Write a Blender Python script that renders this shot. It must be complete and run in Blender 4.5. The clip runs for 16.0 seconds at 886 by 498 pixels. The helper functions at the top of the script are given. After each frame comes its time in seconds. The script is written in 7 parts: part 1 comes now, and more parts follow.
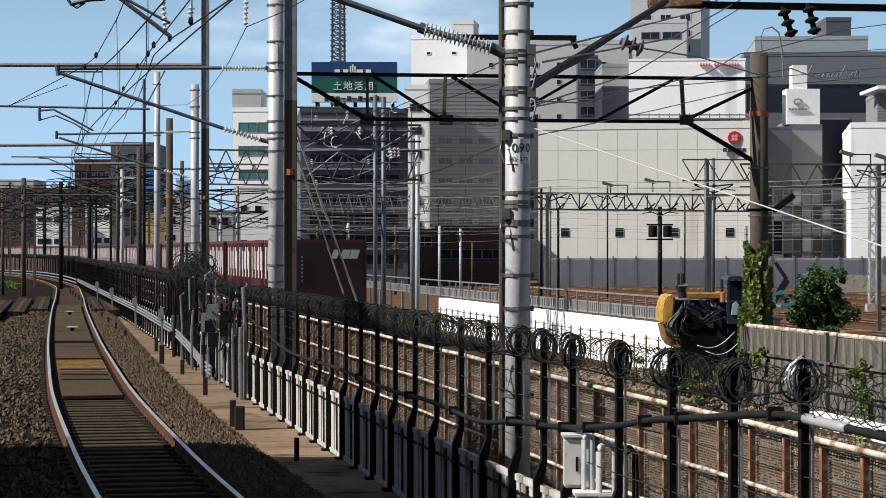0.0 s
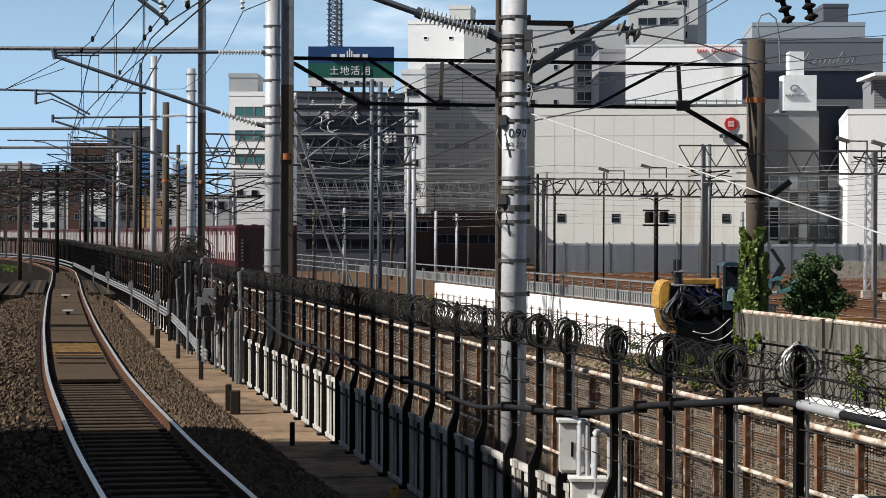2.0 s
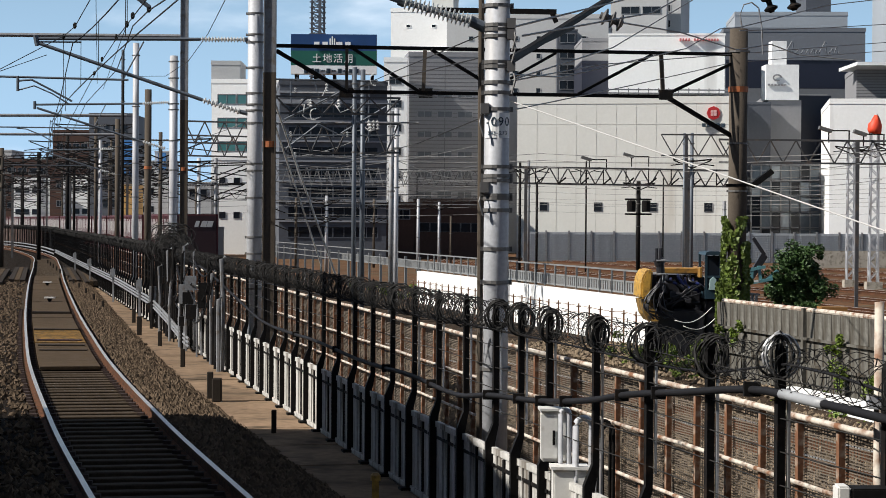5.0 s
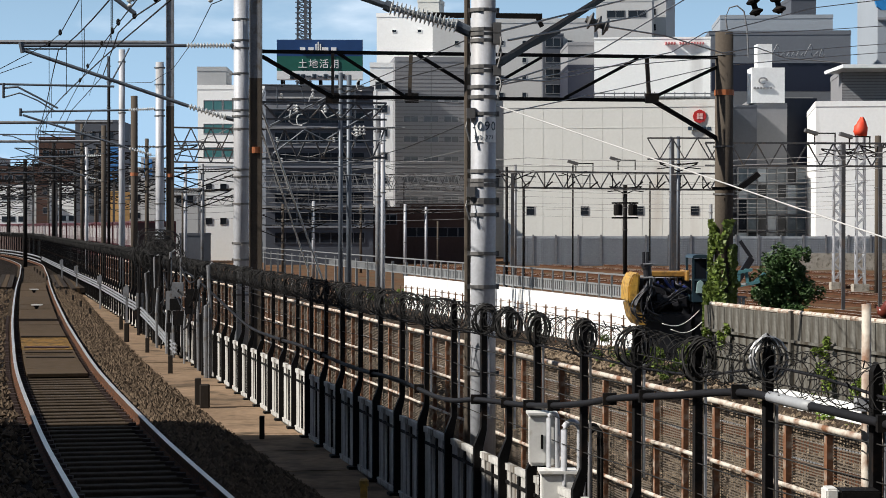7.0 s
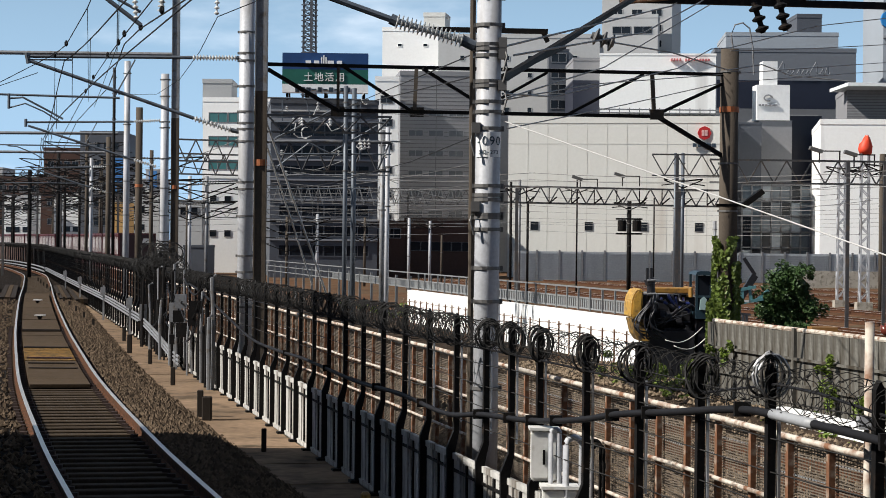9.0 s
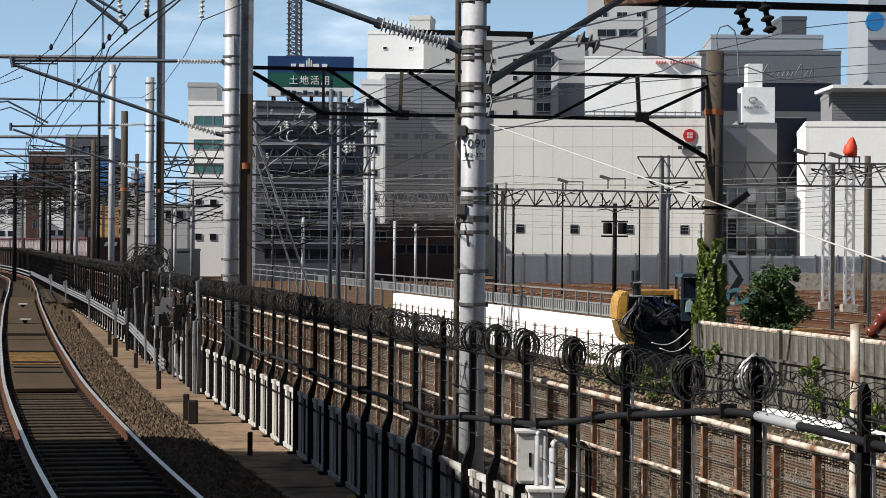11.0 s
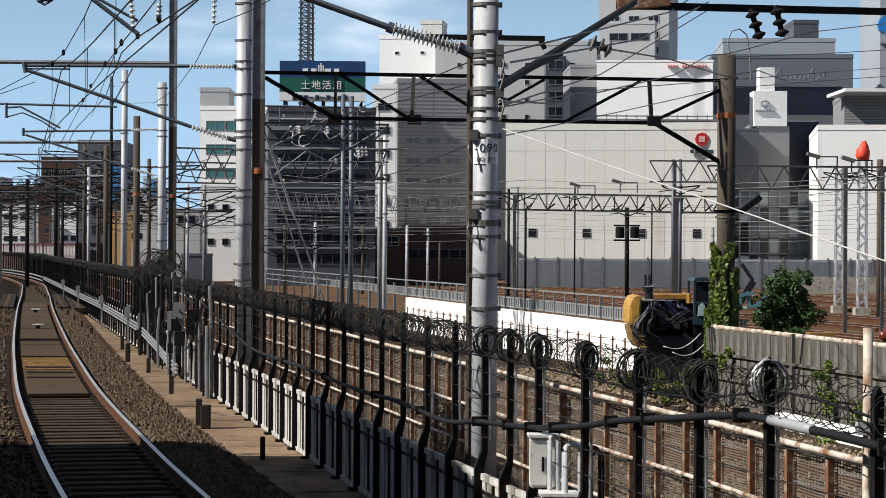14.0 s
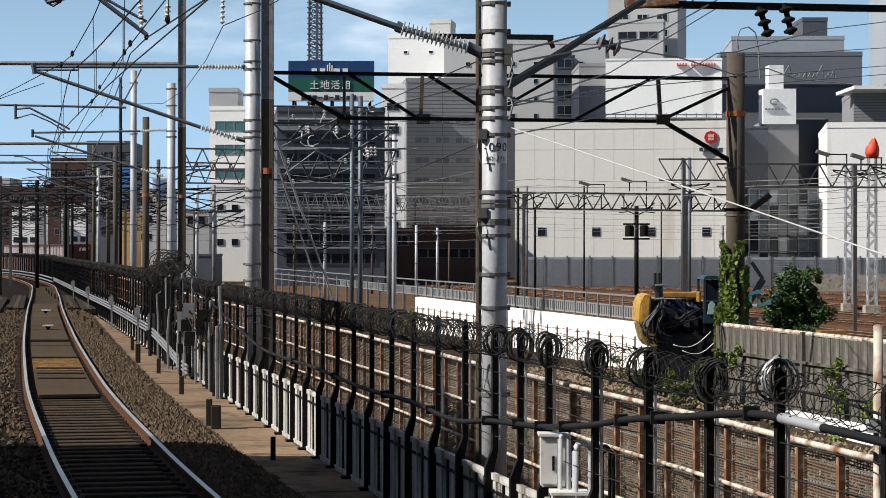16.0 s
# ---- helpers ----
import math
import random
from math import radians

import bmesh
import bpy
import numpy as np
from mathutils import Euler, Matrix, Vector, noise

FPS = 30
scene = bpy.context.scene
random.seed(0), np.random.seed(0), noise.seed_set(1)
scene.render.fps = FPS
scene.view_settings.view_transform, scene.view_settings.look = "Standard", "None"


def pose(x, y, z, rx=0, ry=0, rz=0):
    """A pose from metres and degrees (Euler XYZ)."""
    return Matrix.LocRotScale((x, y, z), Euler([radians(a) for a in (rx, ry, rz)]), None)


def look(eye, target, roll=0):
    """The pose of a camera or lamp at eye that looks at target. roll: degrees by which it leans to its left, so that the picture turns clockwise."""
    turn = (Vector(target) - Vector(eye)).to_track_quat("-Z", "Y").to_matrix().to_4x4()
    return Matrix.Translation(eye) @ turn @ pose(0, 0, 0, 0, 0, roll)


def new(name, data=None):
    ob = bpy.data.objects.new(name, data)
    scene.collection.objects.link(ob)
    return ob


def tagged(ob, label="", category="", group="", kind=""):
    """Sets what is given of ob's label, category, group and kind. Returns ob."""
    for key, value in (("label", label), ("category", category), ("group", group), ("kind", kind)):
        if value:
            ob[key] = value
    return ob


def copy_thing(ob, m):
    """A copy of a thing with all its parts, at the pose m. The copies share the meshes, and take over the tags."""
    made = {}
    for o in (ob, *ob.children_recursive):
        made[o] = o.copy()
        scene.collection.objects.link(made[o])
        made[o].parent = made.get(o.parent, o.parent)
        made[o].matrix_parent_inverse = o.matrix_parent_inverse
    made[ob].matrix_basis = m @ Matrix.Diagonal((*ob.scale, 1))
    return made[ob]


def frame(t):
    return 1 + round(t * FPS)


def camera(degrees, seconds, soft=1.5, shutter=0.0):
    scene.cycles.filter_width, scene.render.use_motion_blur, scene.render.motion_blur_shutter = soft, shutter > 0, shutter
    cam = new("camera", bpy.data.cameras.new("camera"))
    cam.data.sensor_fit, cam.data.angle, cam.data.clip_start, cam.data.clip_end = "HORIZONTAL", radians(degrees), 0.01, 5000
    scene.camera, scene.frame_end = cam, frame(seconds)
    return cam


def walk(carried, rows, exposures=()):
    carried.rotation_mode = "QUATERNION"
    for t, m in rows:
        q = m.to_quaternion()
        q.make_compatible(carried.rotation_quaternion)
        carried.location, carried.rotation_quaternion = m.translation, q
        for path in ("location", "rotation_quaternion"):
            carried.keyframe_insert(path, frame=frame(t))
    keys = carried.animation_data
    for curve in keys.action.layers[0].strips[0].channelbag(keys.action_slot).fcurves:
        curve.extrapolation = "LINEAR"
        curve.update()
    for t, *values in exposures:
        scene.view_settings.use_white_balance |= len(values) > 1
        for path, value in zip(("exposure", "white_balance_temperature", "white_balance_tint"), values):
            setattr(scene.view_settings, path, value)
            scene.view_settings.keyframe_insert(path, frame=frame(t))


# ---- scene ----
cam = camera(22.62, 16.0, 0.7)
EYE = (0.0, 0.0, 2.7)
# seconds; degrees of turn to the right, of tilt upwards, of lean
TURNS = [
    (0, -0, -0.015, -0),
    (0.5, -0.056, -0.058, -0.176),
    (1, 0.005, -0.168, -0.025),
    (1.5, 0.067, -0.253, 0.348),
    (2, 0.1, -0.401, 0.209),
    (2.5, 0.219, -0.507, 0.521),
    (3, 0.344, -0.599, 0.405),
    (3.5, 0.34, -0.689, 0.054),
    (4, 0.412, -0.776, 0.272),
    (6.5, 0.818, -0.573, 0.207),
    (7, 0.895, -0.579, 0.05),
    (7.5, 0.771, -0.553, 0.61),
    (8, 0.596, -0.344, 0.838),
    (8.5, 0.675, -0.224, 0.656),
    (9, 0.796, -0.21, 0.58),
    (11.5, 1.301, -0.123, 0.315),
    (12, 1.318, -0.178, 0.104),
    (12.5, 1.227, -0.172, 0.149),
    (13, 1.063, -0.059, 0.244),
    (13.5, 0.994, -0.006, 0.387),
    (14, 0.847, -0.019, 0.325),
    (14.5, 0.712, -0.047, -0.048),
    (15, 0.608, -0.048, 0.142),
    (15.5, 0.555, -0.034, -0.263),
    (16, 0.602, -0.036, 0.077),
]


def aim(right, up, lean):
    """The pose of the held camera, which stays at one place and only turns."""
    a, b = radians(right), radians(up)
    way = Vector((math.sin(a) * math.cos(b), math.cos(a) * math.cos(b), math.sin(b)))
    return look(EYE, Vector(EYE) + way * 100, lean)


walk(cam, [(t, aim(a, b, c)) for t, a, b, c in TURNS], [(0.0, 0.1), (16.0, 0.1)])

# ---------------------------------------------------------------- light
SUN_EL, SUN_AZ = 40.0, 75.0          # the sun stands behind and to the left; light travels towards +x, a little +y
world = bpy.data.worlds.new("sky")
scene.world = world
world.use_nodes = True
wn = world.node_tree.nodes
sky = wn.new("ShaderNodeTexSky")
sky.sky_type = "NISHITA"
sky.sun_disc = False
sky.sun_elevation = radians(SUN_EL)
sky.sun_rotation = radians(SUN_AZ + 180)
sky.air_density, sky.dust_density, sky.ozone_density = 0.9, 0.6, 3.0
sky.altitude = 0
wn["Background"].inputs[1].default_value = 0.052
wl = world.node_tree.links
# a thin bright haze that fades upwards from the horizon, with soft broken cloud in it
sky_way = wn.new("ShaderNodeTexCoord")
sky_part = wn.new("ShaderNodeSeparateXYZ")
wl.new(sky_way.outputs["Generated"], sky_part.inputs[0])
haze = wn.new("ShaderNodeMapRange")
haze.interpolation_type = "SMOOTHSTEP"
haze.inputs["From Min"].default_value, haze.inputs["From Max"].default_value = 0.0, 0.26
haze.inputs["To Min"].default_value, haze.inputs["To Max"].default_value = 0.85, 0.0
wl.new(sky_part.outputs["Z"], haze.inputs["Value"])
cloud_map = wn.new("ShaderNodeMapping")
cloud_map.inputs["Scale"].default_value = (1.0, 1.0, 3.2)
cloud_map.inputs["Location"].default_value = (0.35, 0.0, 0.1)
wl.new(sky_way.outputs["Generated"], cloud_map.inputs["Vector"])
cloud_noise = wn.new("ShaderNodeTexNoise")
cloud_noise.inputs["Scale"].default_value, cloud_noise.inputs["Detail"].default_value = 5.0, 7
wl.new(cloud_map.outputs[0], cloud_noise.inputs["Vector"])
cloud = wn.new("ShaderNodeMapRange")
cloud.interpolation_type = "SMOOTHSTEP"
cloud.inputs["From Min"].default_value, cloud.inputs["From Max"].default_value = 0.54, 0.70
wl.new(cloud_noise.outputs["Fac"], cloud.inputs["Value"])
haze_mix, cloud_mix = wn.new("ShaderNodeMix"), wn.new("ShaderNodeMix")
haze_mix.data_type = cloud_mix.data_type = "RGBA"
haze_mix.inputs[7].default_value = (8.8, 13.8, 19.4, 1)
cloud_mix.inputs[7].default_value = (18.0, 20.0, 22.4, 1)
wl.new(haze.outputs[0], haze_mix.inputs[0])
wl.new(sky.outputs[0], haze_mix.inputs[6])
wl.new(cloud.outputs[0], cloud_mix.inputs[0])
wl.new(haze_mix.outputs[2], cloud_mix.inputs[6])
wl.new(cloud_mix.outputs[2], wn["Background"].inputs[0])
travel = Vector((math.sin(radians(SUN_AZ)) * math.cos(radians(SUN_EL)), math.cos(radians(SUN_AZ)) * math.cos(radians(SUN_EL)), -math.sin(radians(SUN_EL))))
sun = new("sun", bpy.data.lights.new("sun", "SUN"))
sun.data.energy, sun.data.angle, sun.data.color = 6.4, radians(0.53), (1.0, 0.955, 0.885)
sun.matrix_world = look(-travel * 60, (0, 0, 0))


# ---------------------------------------------------------------- materials
def mat(name, colour, rough=0.7, metal=0.0, vary=0.25, scale=3.0, fine=40.0, bump=0.2, stain=None, stain_amount=0.35, spread=0.0, streak=False, dist=0.01):
    """A procedural surface: base colour varied at two scales, an optional stain, a fine relief. spread: change of tone from piece to piece."""
    m = bpy.data.materials.new(name)
    m.use_nodes = True
    n, l = m.node_tree.nodes, m.node_tree.links
    b = n["Principled BSDF"]
    b.inputs["Roughness"].default_value, b.inputs["Metallic"].default_value = rough, metal
    if rough >= 0.8:
        b.inputs["Specular IOR Level"].default_value = 0.06
    co = n.new("ShaderNodeTexCoord")
    mp = n.new("ShaderNodeMapping")
    mp.inputs["Scale"].default_value = (1, 1, 0.12) if streak else (1, 1, 1)
    l.new(co.outputs["Object"], mp.inputs["Vector"])
    big, small = n.new("ShaderNodeTexNoise"), n.new("ShaderNodeTexNoise")
    big.inputs["Scale"].default_value, small.inputs["Scale"].default_value = scale, fine
    big.inputs["Detail"].default_value, small.inputs["Detail"].default_value = 5, 3
    l.new(mp.outputs[0], big.inputs["Vector"]), l.new(co.outputs["Object"], small.inputs["Vector"])
    hsv = n.new("ShaderNodeHueSaturation")
    hsv.inputs["Color"].default_value = (*colour, 1)
    add = n.new("ShaderNodeMath")
    add.operation = "ADD"
    l.new(big.outputs["Fac"], add.inputs[0]), l.new(small.outputs["Fac"], add.inputs[1])
    ramp = n.new("ShaderNodeMapRange")
    ramp.inputs["From Min"].default_value, ramp.inputs["From Max"].default_value = 0.6, 1.4
    ramp.inputs["To Min"].default_value, ramp.inputs["To Max"].default_value = 1 - vary, 1 + vary
    l.new(add.outputs[0], ramp.inputs["Value"])
    value = ramp.outputs[0]
    if spread:
        info = n.new("ShaderNodeObjectInfo")
        isl = n.new("ShaderNodeNewGeometry")
        s = n.new("ShaderNodeMath")
        s.operation = "ADD"
        l.new(info.outputs["Random"], s.inputs[0]), l.new(isl.outputs["Random Per Island"], s.inputs[1])
        r2 = n.new("ShaderNodeMapRange")
        r2.inputs["From Max"].default_value = 2.0
        r2.inputs["To Min"].default_value, r2.inputs["To Max"].default_value = 1 - spread, 1 + spread
        l.new(s.outputs[0], r2.inputs["Value"])
        mul = n.new("ShaderNodeMath")
        mul.operation = "MULTIPLY"
        l.new(value, mul.inputs[0]), l.new(r2.outputs[0], mul.inputs[1])
        value = mul.outputs[0]
    l.new(value, hsv.inputs["Value"])
    out = hsv.outputs[0]
    if stain:
        st = n.new("ShaderNodeTexNoise")
        st.inputs["Scale"].default_value, st.inputs["Detail"].default_value = scale * 2.3, 6
        l.new(mp.outputs[0], st.inputs["Vector"])
        sr = n.new("ShaderNodeMapRange")
        sr.inputs["From Min"].default_value, sr.inputs["From Max"].default_value = 0.66 - stain_amount * 0.5, 0.78 - stain_amount * 0.3
        l.new(st.outputs["Fac"], sr.inputs["Value"])
        mix = n.new("ShaderNodeMix")
        mix.data_type = "RGBA"
        mix.inputs[7].default_value = (*stain, 1)
        l.new(sr.outputs[0], mix.inputs[0]), l.new(out, mix.inputs[6])
        out = mix.outputs[2]
    l.new(out, b.inputs["Base Color"])
    if bump:
        bp = n.new("ShaderNodeBump")
        bp.inputs["Strength"].default_value, bp.inputs["Distance"].default_value = bump, dist
        l.new(small.outputs["Fac"], bp.inputs["Height"])
        l.new(bp.outputs[0], b.inputs["Normal"])
    return m


def paint(name, colour, rough=0.5, metal=0.0, vary=0.12):
    return mat(name, colour, rough, metal, vary, 2.0, 25.0, 0.05)


# near-track ballast is coloured darker to deepen its shade, freight ballast paler as sunlit
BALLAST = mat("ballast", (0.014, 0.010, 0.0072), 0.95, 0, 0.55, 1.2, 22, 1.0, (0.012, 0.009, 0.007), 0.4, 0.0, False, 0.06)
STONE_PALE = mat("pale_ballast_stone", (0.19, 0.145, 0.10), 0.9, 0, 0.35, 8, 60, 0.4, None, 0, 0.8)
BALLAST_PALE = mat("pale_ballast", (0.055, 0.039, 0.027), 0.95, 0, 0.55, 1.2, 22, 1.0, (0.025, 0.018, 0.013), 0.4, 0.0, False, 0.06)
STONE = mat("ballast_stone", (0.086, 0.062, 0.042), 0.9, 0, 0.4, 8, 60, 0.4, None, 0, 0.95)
YARD = mat("yard_ground", (0.105, 0.055, 0.03), 0.95, 0, 0.5, 0.25, 3.0, 0.6, (0.09, 0.075, 0.05), 0.35, 0, False, 0.05)
CONCRETE = mat("concrete", (0.36, 0.33, 0.28), 0.85, 0, 0.25, 1.5, 30, 0.25, (0.16, 0.14, 0.11), 0.3)
WALKWAY = mat("walkway_concrete", (0.20, 0.138, 0.09), 0.88, 0, 0.35, 0.8, 9, 0.35, (0.085, 0.062, 0.042), 0.32, 0.25)
SLEEPER = mat("sleeper_wood", (0.05, 0.037, 0.025), 0.85, 0, 0.3, 3, 40, 0.4, (0.06, 0.045, 0.035), 0.35, 0.3)
DECK = mat("deck_board", (0.062, 0.043, 0.026), 0.85, 0, 0.3, 2, 30, 0.3, (0.07, 0.05, 0.035), 0.35, 0.25)
RUST = mat("rail_rust", (0.095, 0.043, 0.024), 0.85, 0.0, 0.35, 4, 40, 0.3, (0.05, 0.03, 0.02), 0.45)
RAILTOP = mat("rail_head_steel", (0.95, 0.89, 0.80), 0.42, 1.0, 0.1, 2, 60, 0.05)
BLACKSTEEL = mat("dark_painted_steel", (0.011, 0.0105, 0.0105), 0.6, 0.0, 0.35, 3, 30, 0.15, (0.03, 0.021, 0.016), 0.2)
GREYSTEEL = mat("grey_galvanised_steel", (0.20, 0.205, 0.215), 0.55, 0.3, 0.25, 3, 25, 0.15, (0.14, 0.12, 0.10), 0.25)
WHITEPIPE = mat("weathered_pale_pipe", (0.52, 0.47, 0.40), 0.7, 0, 0.25, 3, 30, 0.2, (0.19, 0.085, 0.04), 0.42)
RUSTFRAME = mat("rusted_frame", (0.17, 0.085, 0.05), 0.85, 0, 0.35, 3, 30, 0.3, (0.38, 0.33, 0.27), 0.3)
MESHWIRE = mat("dull_wire_mesh", (0.155, 0.13, 0.105), 0.8, 0.2, 0.3, 3, 30, 0.1)
POLEWHITE = mat("white_grey_steel_pole", (0.43, 0.44, 0.465), 0.55, 0.05, 0.18, 1.5, 25, 0.08, (0.24, 0.225, 0.21), 0.34, 0, True)
POLEBROWN = mat("brown_concrete_pole", (0.085, 0.07, 0.056), 0.85, 0, 0.25, 1.5, 30, 0.3, (0.09, 0.075, 0.06), 0.35, 0, True)
BAND = paint("clamp_band", (0.14, 0.135, 0.13), 0.55, 0.4)
ORANGE = paint("orange_band", (0.33, 0.10, 0.03), 0.6)
INSUL = paint("pale_porcelain", (0.62, 0.62, 0.60), 0.25)
ARM = paint("dark_blue_grey_arm", (0.095, 0.11, 0.13), 0.5, 0.3)
WIRE = paint("wire", (0.03, 0.03, 0.031), 0.6, 0.0)
WEATHERED = paint("weathered_copper_wire", (0.20, 0.20, 0.195), 0.5, 0.2)
PALEWIRE = paint("pale_guy_wire", (0.55, 0.54, 0.52), 0.5, 0.2)
PANEL = mat("pale_fence_panel", (0.45, 0.44, 0.415), 0.85, 0.0, 0.3, 2, 20, 0.1, (0.12, 0.10, 0.08), 0.36, 0.12, True)
CABLE = paint("black_cable_sheath", (0.016, 0.016, 0.018), 0.6)
COIL = mat("barbed_coil_wire", (0.03, 0.029, 0.028), 0.6, 0.0, 0.2, 3, 30, 0.0)
COILPALE = mat("galvanised_coil_wire", (0.30, 0.305, 0.315), 0.45, 0.3, 0.15, 3, 30, 0.0)
WHITEWALL = mat("white_parapet", (0.78, 0.78, 0.76), 0.7, 0, 0.06, 0.8, 15, 0.1, (0.55, 0.52, 0.47), 0.15, 0, True)
SLATGREY = paint("grey_slat", (0.20, 0.205, 0.205), 0.6, 0.2)
CORRUG = mat("weathered_grey_concrete_fence", (0.15, 0.145, 0.13), 0.85, 0.0, 0.4, 2, 12, 0.2, (0.05, 0.042, 0.032), 0.55, 0.15, True)
LEAF = mat("leaf", (0.03, 0.065, 0.014), 0.6, 0, 0.3, 2, 8, 0, None, 0, 0.5)
IVY = mat("ivy_leaf", (0.125, 0.18, 0.022), 0.55, 0, 0.3, 2, 8, 0, None, 0, 0.5)
BARK = mat("bark", (0.10, 0.075, 0.05), 0.9, 0, 0.3, 4, 30, 0.4)
YELLOW = mat("yellow_machine_paint", (0.50, 0.285, 0.045), 0.5, 0, 0.25, 3, 20, 0.05, (0.16, 0.09, 0.03), 0.35)
MACHBLACK = mat("greasy_black_machinery", (0.018, 0.018, 0.022), 0.45, 0.2, 0.4, 4, 30, 0.3)
TEAL = paint("teal_machine_paint", (0.09, 0.22, 0.24), 0.4)
CONTAINER = mat("maroon_container_paint", (0.075, 0.0095, 0.012), 0.55, 0, 0.2, 0.6, 15, 0.05, (0.075, 0.018, 0.015), 0.3, 0.15)
# container maroon with the shade of the rear faces put into the colour
CONTDARK = mat("shade_darkened_maroon", (0.026, 0.006, 0.008), 0.6, 0, 0.2, 0.8, 15, 0.05)
CONTWHITE = paint("white_marking", (0.58, 0.56, 0.54), 0.6)
UNDER = paint("wagon_underframe", (0.055, 0.04, 0.036), 0.8)
for m in (BLACKSTEEL, COIL, WIRE, CABLE):
    m.node_tree.nodes["Principled BSDF"].inputs["Specular IOR Level"].default_value = 0.05
GLASS = mat("dark_window_glass", (0.012, 0.015, 0.02), 0.12, 0.0, 0.2, 0.3, 2, 0)
GLASS.node_tree.nodes["Principled BSDF"].inputs["Specular IOR Level"].default_value = 0.25


# ---------------------------------------------------------------- mesh helpers
def add_box(bm, lo, hi, turn=None, at=(0, 0, 0)):
    """A box from corner to corner, turned by a matrix and then set at a place."""
    vs = []
    for z in (lo[2], hi[2]):
        for x, y in ((lo[0], lo[1]), (hi[0], lo[1]), (hi[0], hi[1]), (lo[0], hi[1])):
            p = Vector((x, y, z))
            if turn is not None:
                p = turn @ p
            vs.append(bm.verts.new(p + Vector(at)))
    for f in ((3, 2, 1, 0), (4, 5, 6, 7), (0, 1, 5, 4), (1, 2, 6, 5), (2, 3, 7, 6), (3, 0, 4, 7)):
        bm.faces.new([vs[i] for i in f])


def add_tube(bm, pts, r, n=6, r1=None, cap=True):
    """A round bar along a line of points, r to r1 thick."""
    pts = [Vector(p) for p in pts]
    rings = []
    for i, p in enumerate(pts):
        d = (pts[min(i + 1, len(pts) - 1)] - pts[max(i - 1, 0)]).normalized()
        a = d.cross(Vector((0, 0, 1)) if abs(d.z) < 0.95 else Vector((1, 0, 0))).normalized()
        b = d.cross(a)
        rr = r if r1 is None else r + (r1 - r) * i / (len(pts) - 1)
        rings.append([bm.verts.new(p + (a * math.cos(k * math.tau / n) + b * math.sin(k * math.tau / n)) * rr) for k in range(n)])
    for u, v in zip(rings, rings[1:]):
        for k in range(n):
            bm.faces.new((u[k], u[(k + 1) % n], v[(k + 1) % n], v[k]))
    if cap:
        bm.faces.new(rings[0][::-1]), bm.faces.new(rings[-1])


def add_bar(bm, a, b, w, h=None):
    """A square bar from a to b, w wide and h deep."""
    a, b = Vector(a), Vector(b)
    h = h or w
    d = (b - a).normalized()
    s = d.cross(Vector((0, 0, 1)) if abs(d.z) < 0.95 else Vector((0, 1, 0))).normalized()
    u = s.cross(d)
    vs = [bm.verts.new(p + s * i * w / 2 + u * j * h / 2) for p in (a, b) for i, j in ((-1, -1), (1, -1), (1, 1), (-1, 1))]
    for f in ((3, 2, 1, 0), (4, 5, 6, 7), (0, 1, 5, 4), (1, 2, 6, 5), (2, 3, 7, 6), (3, 0, 4, 7)):
        bm.faces.new([vs[i] for i in f])


def add_prism(bm, outline, a, b):
    """A flat outline in (x, z) drawn out along y from a to b."""
    u = [bm.verts.new((x, a, z)) for x, z in outline]
    v = [bm.verts.new((x, b, z)) for x, z in outline]
    bm.faces.new(u), bm.faces.new(v[::-1])
    for i in range(len(u)):
        j = (i + 1) % len(u)
        bm.faces.new((u[j], u[i], v[i], v[j]))


def add_lathe(bm, a, b, profile, n=10):
    """Rings of radius r at a share s of the way from a to b."""
    a, b = Vector(a), Vector(b)
    d = (b - a).normalized()
    s = d.cross(Vector((0, 0, 1)) if abs(d.z) < 0.95 else Vector((1, 0, 0))).normalized()
    u = d.cross(s)
    rings = [[bm.verts.new(a + (b - a) * q + (s * math.cos(k * math.tau / n) + u * math.sin(k * math.tau / n)) * r) for k in range(n)] for q, r in profile]
    for p, q in zip(rings, rings[1:]):
        for k in range(n):
            bm.faces.new((p[k], p[(k + 1) % n], q[(k + 1) % n], q[k]))
    bm.faces.new(rings[0][::-1]), bm.faces.new(rings[-1])


def root_of(ob):
    while ob.parent:
        ob = ob.parent
    return ob


def link(name, bm, material, smooth=False):
    me = bpy.data.meshes.new(name)
    bmesh.ops.recalc_face_normals(bm, faces=bm.faces)
    if smooth:
        for f in bm.faces:
            f.smooth = True
    bm.to_mesh(me)
    bm.free()
    me.materials.append(material)
    return new(name, me)


def part(name, bm, material, parent, label="", smooth=False):
    """Links a bmesh, given in the world's space, as one part of a thing or of a part."""
    bmesh.ops.translate(bm, vec=-root_of(parent).location, verts=bm.verts)
    ob = link(name, bm, material, smooth)
    ob.parent = parent
    return tagged(ob, label)


def thing(name, at, label, category, group="", kind=""):
    ob = new(name)
    ob.empty_display_size = 0.2
    ob.location = at
    return tagged(ob, label, category, group, kind)


def solid(name, bm, material, label, category, group="", kind="", smooth=False):
    return tagged(link(name, bm, material, smooth), label, category, group, kind)


def sag(a, b, drop, n=10):
    a, b = Vector(a), Vector(b)
    return [a.lerp(b, i / n) - Vector((0, 0, drop * 4 * (i / n) * (1 - i / n))) for i in range(n + 1)]


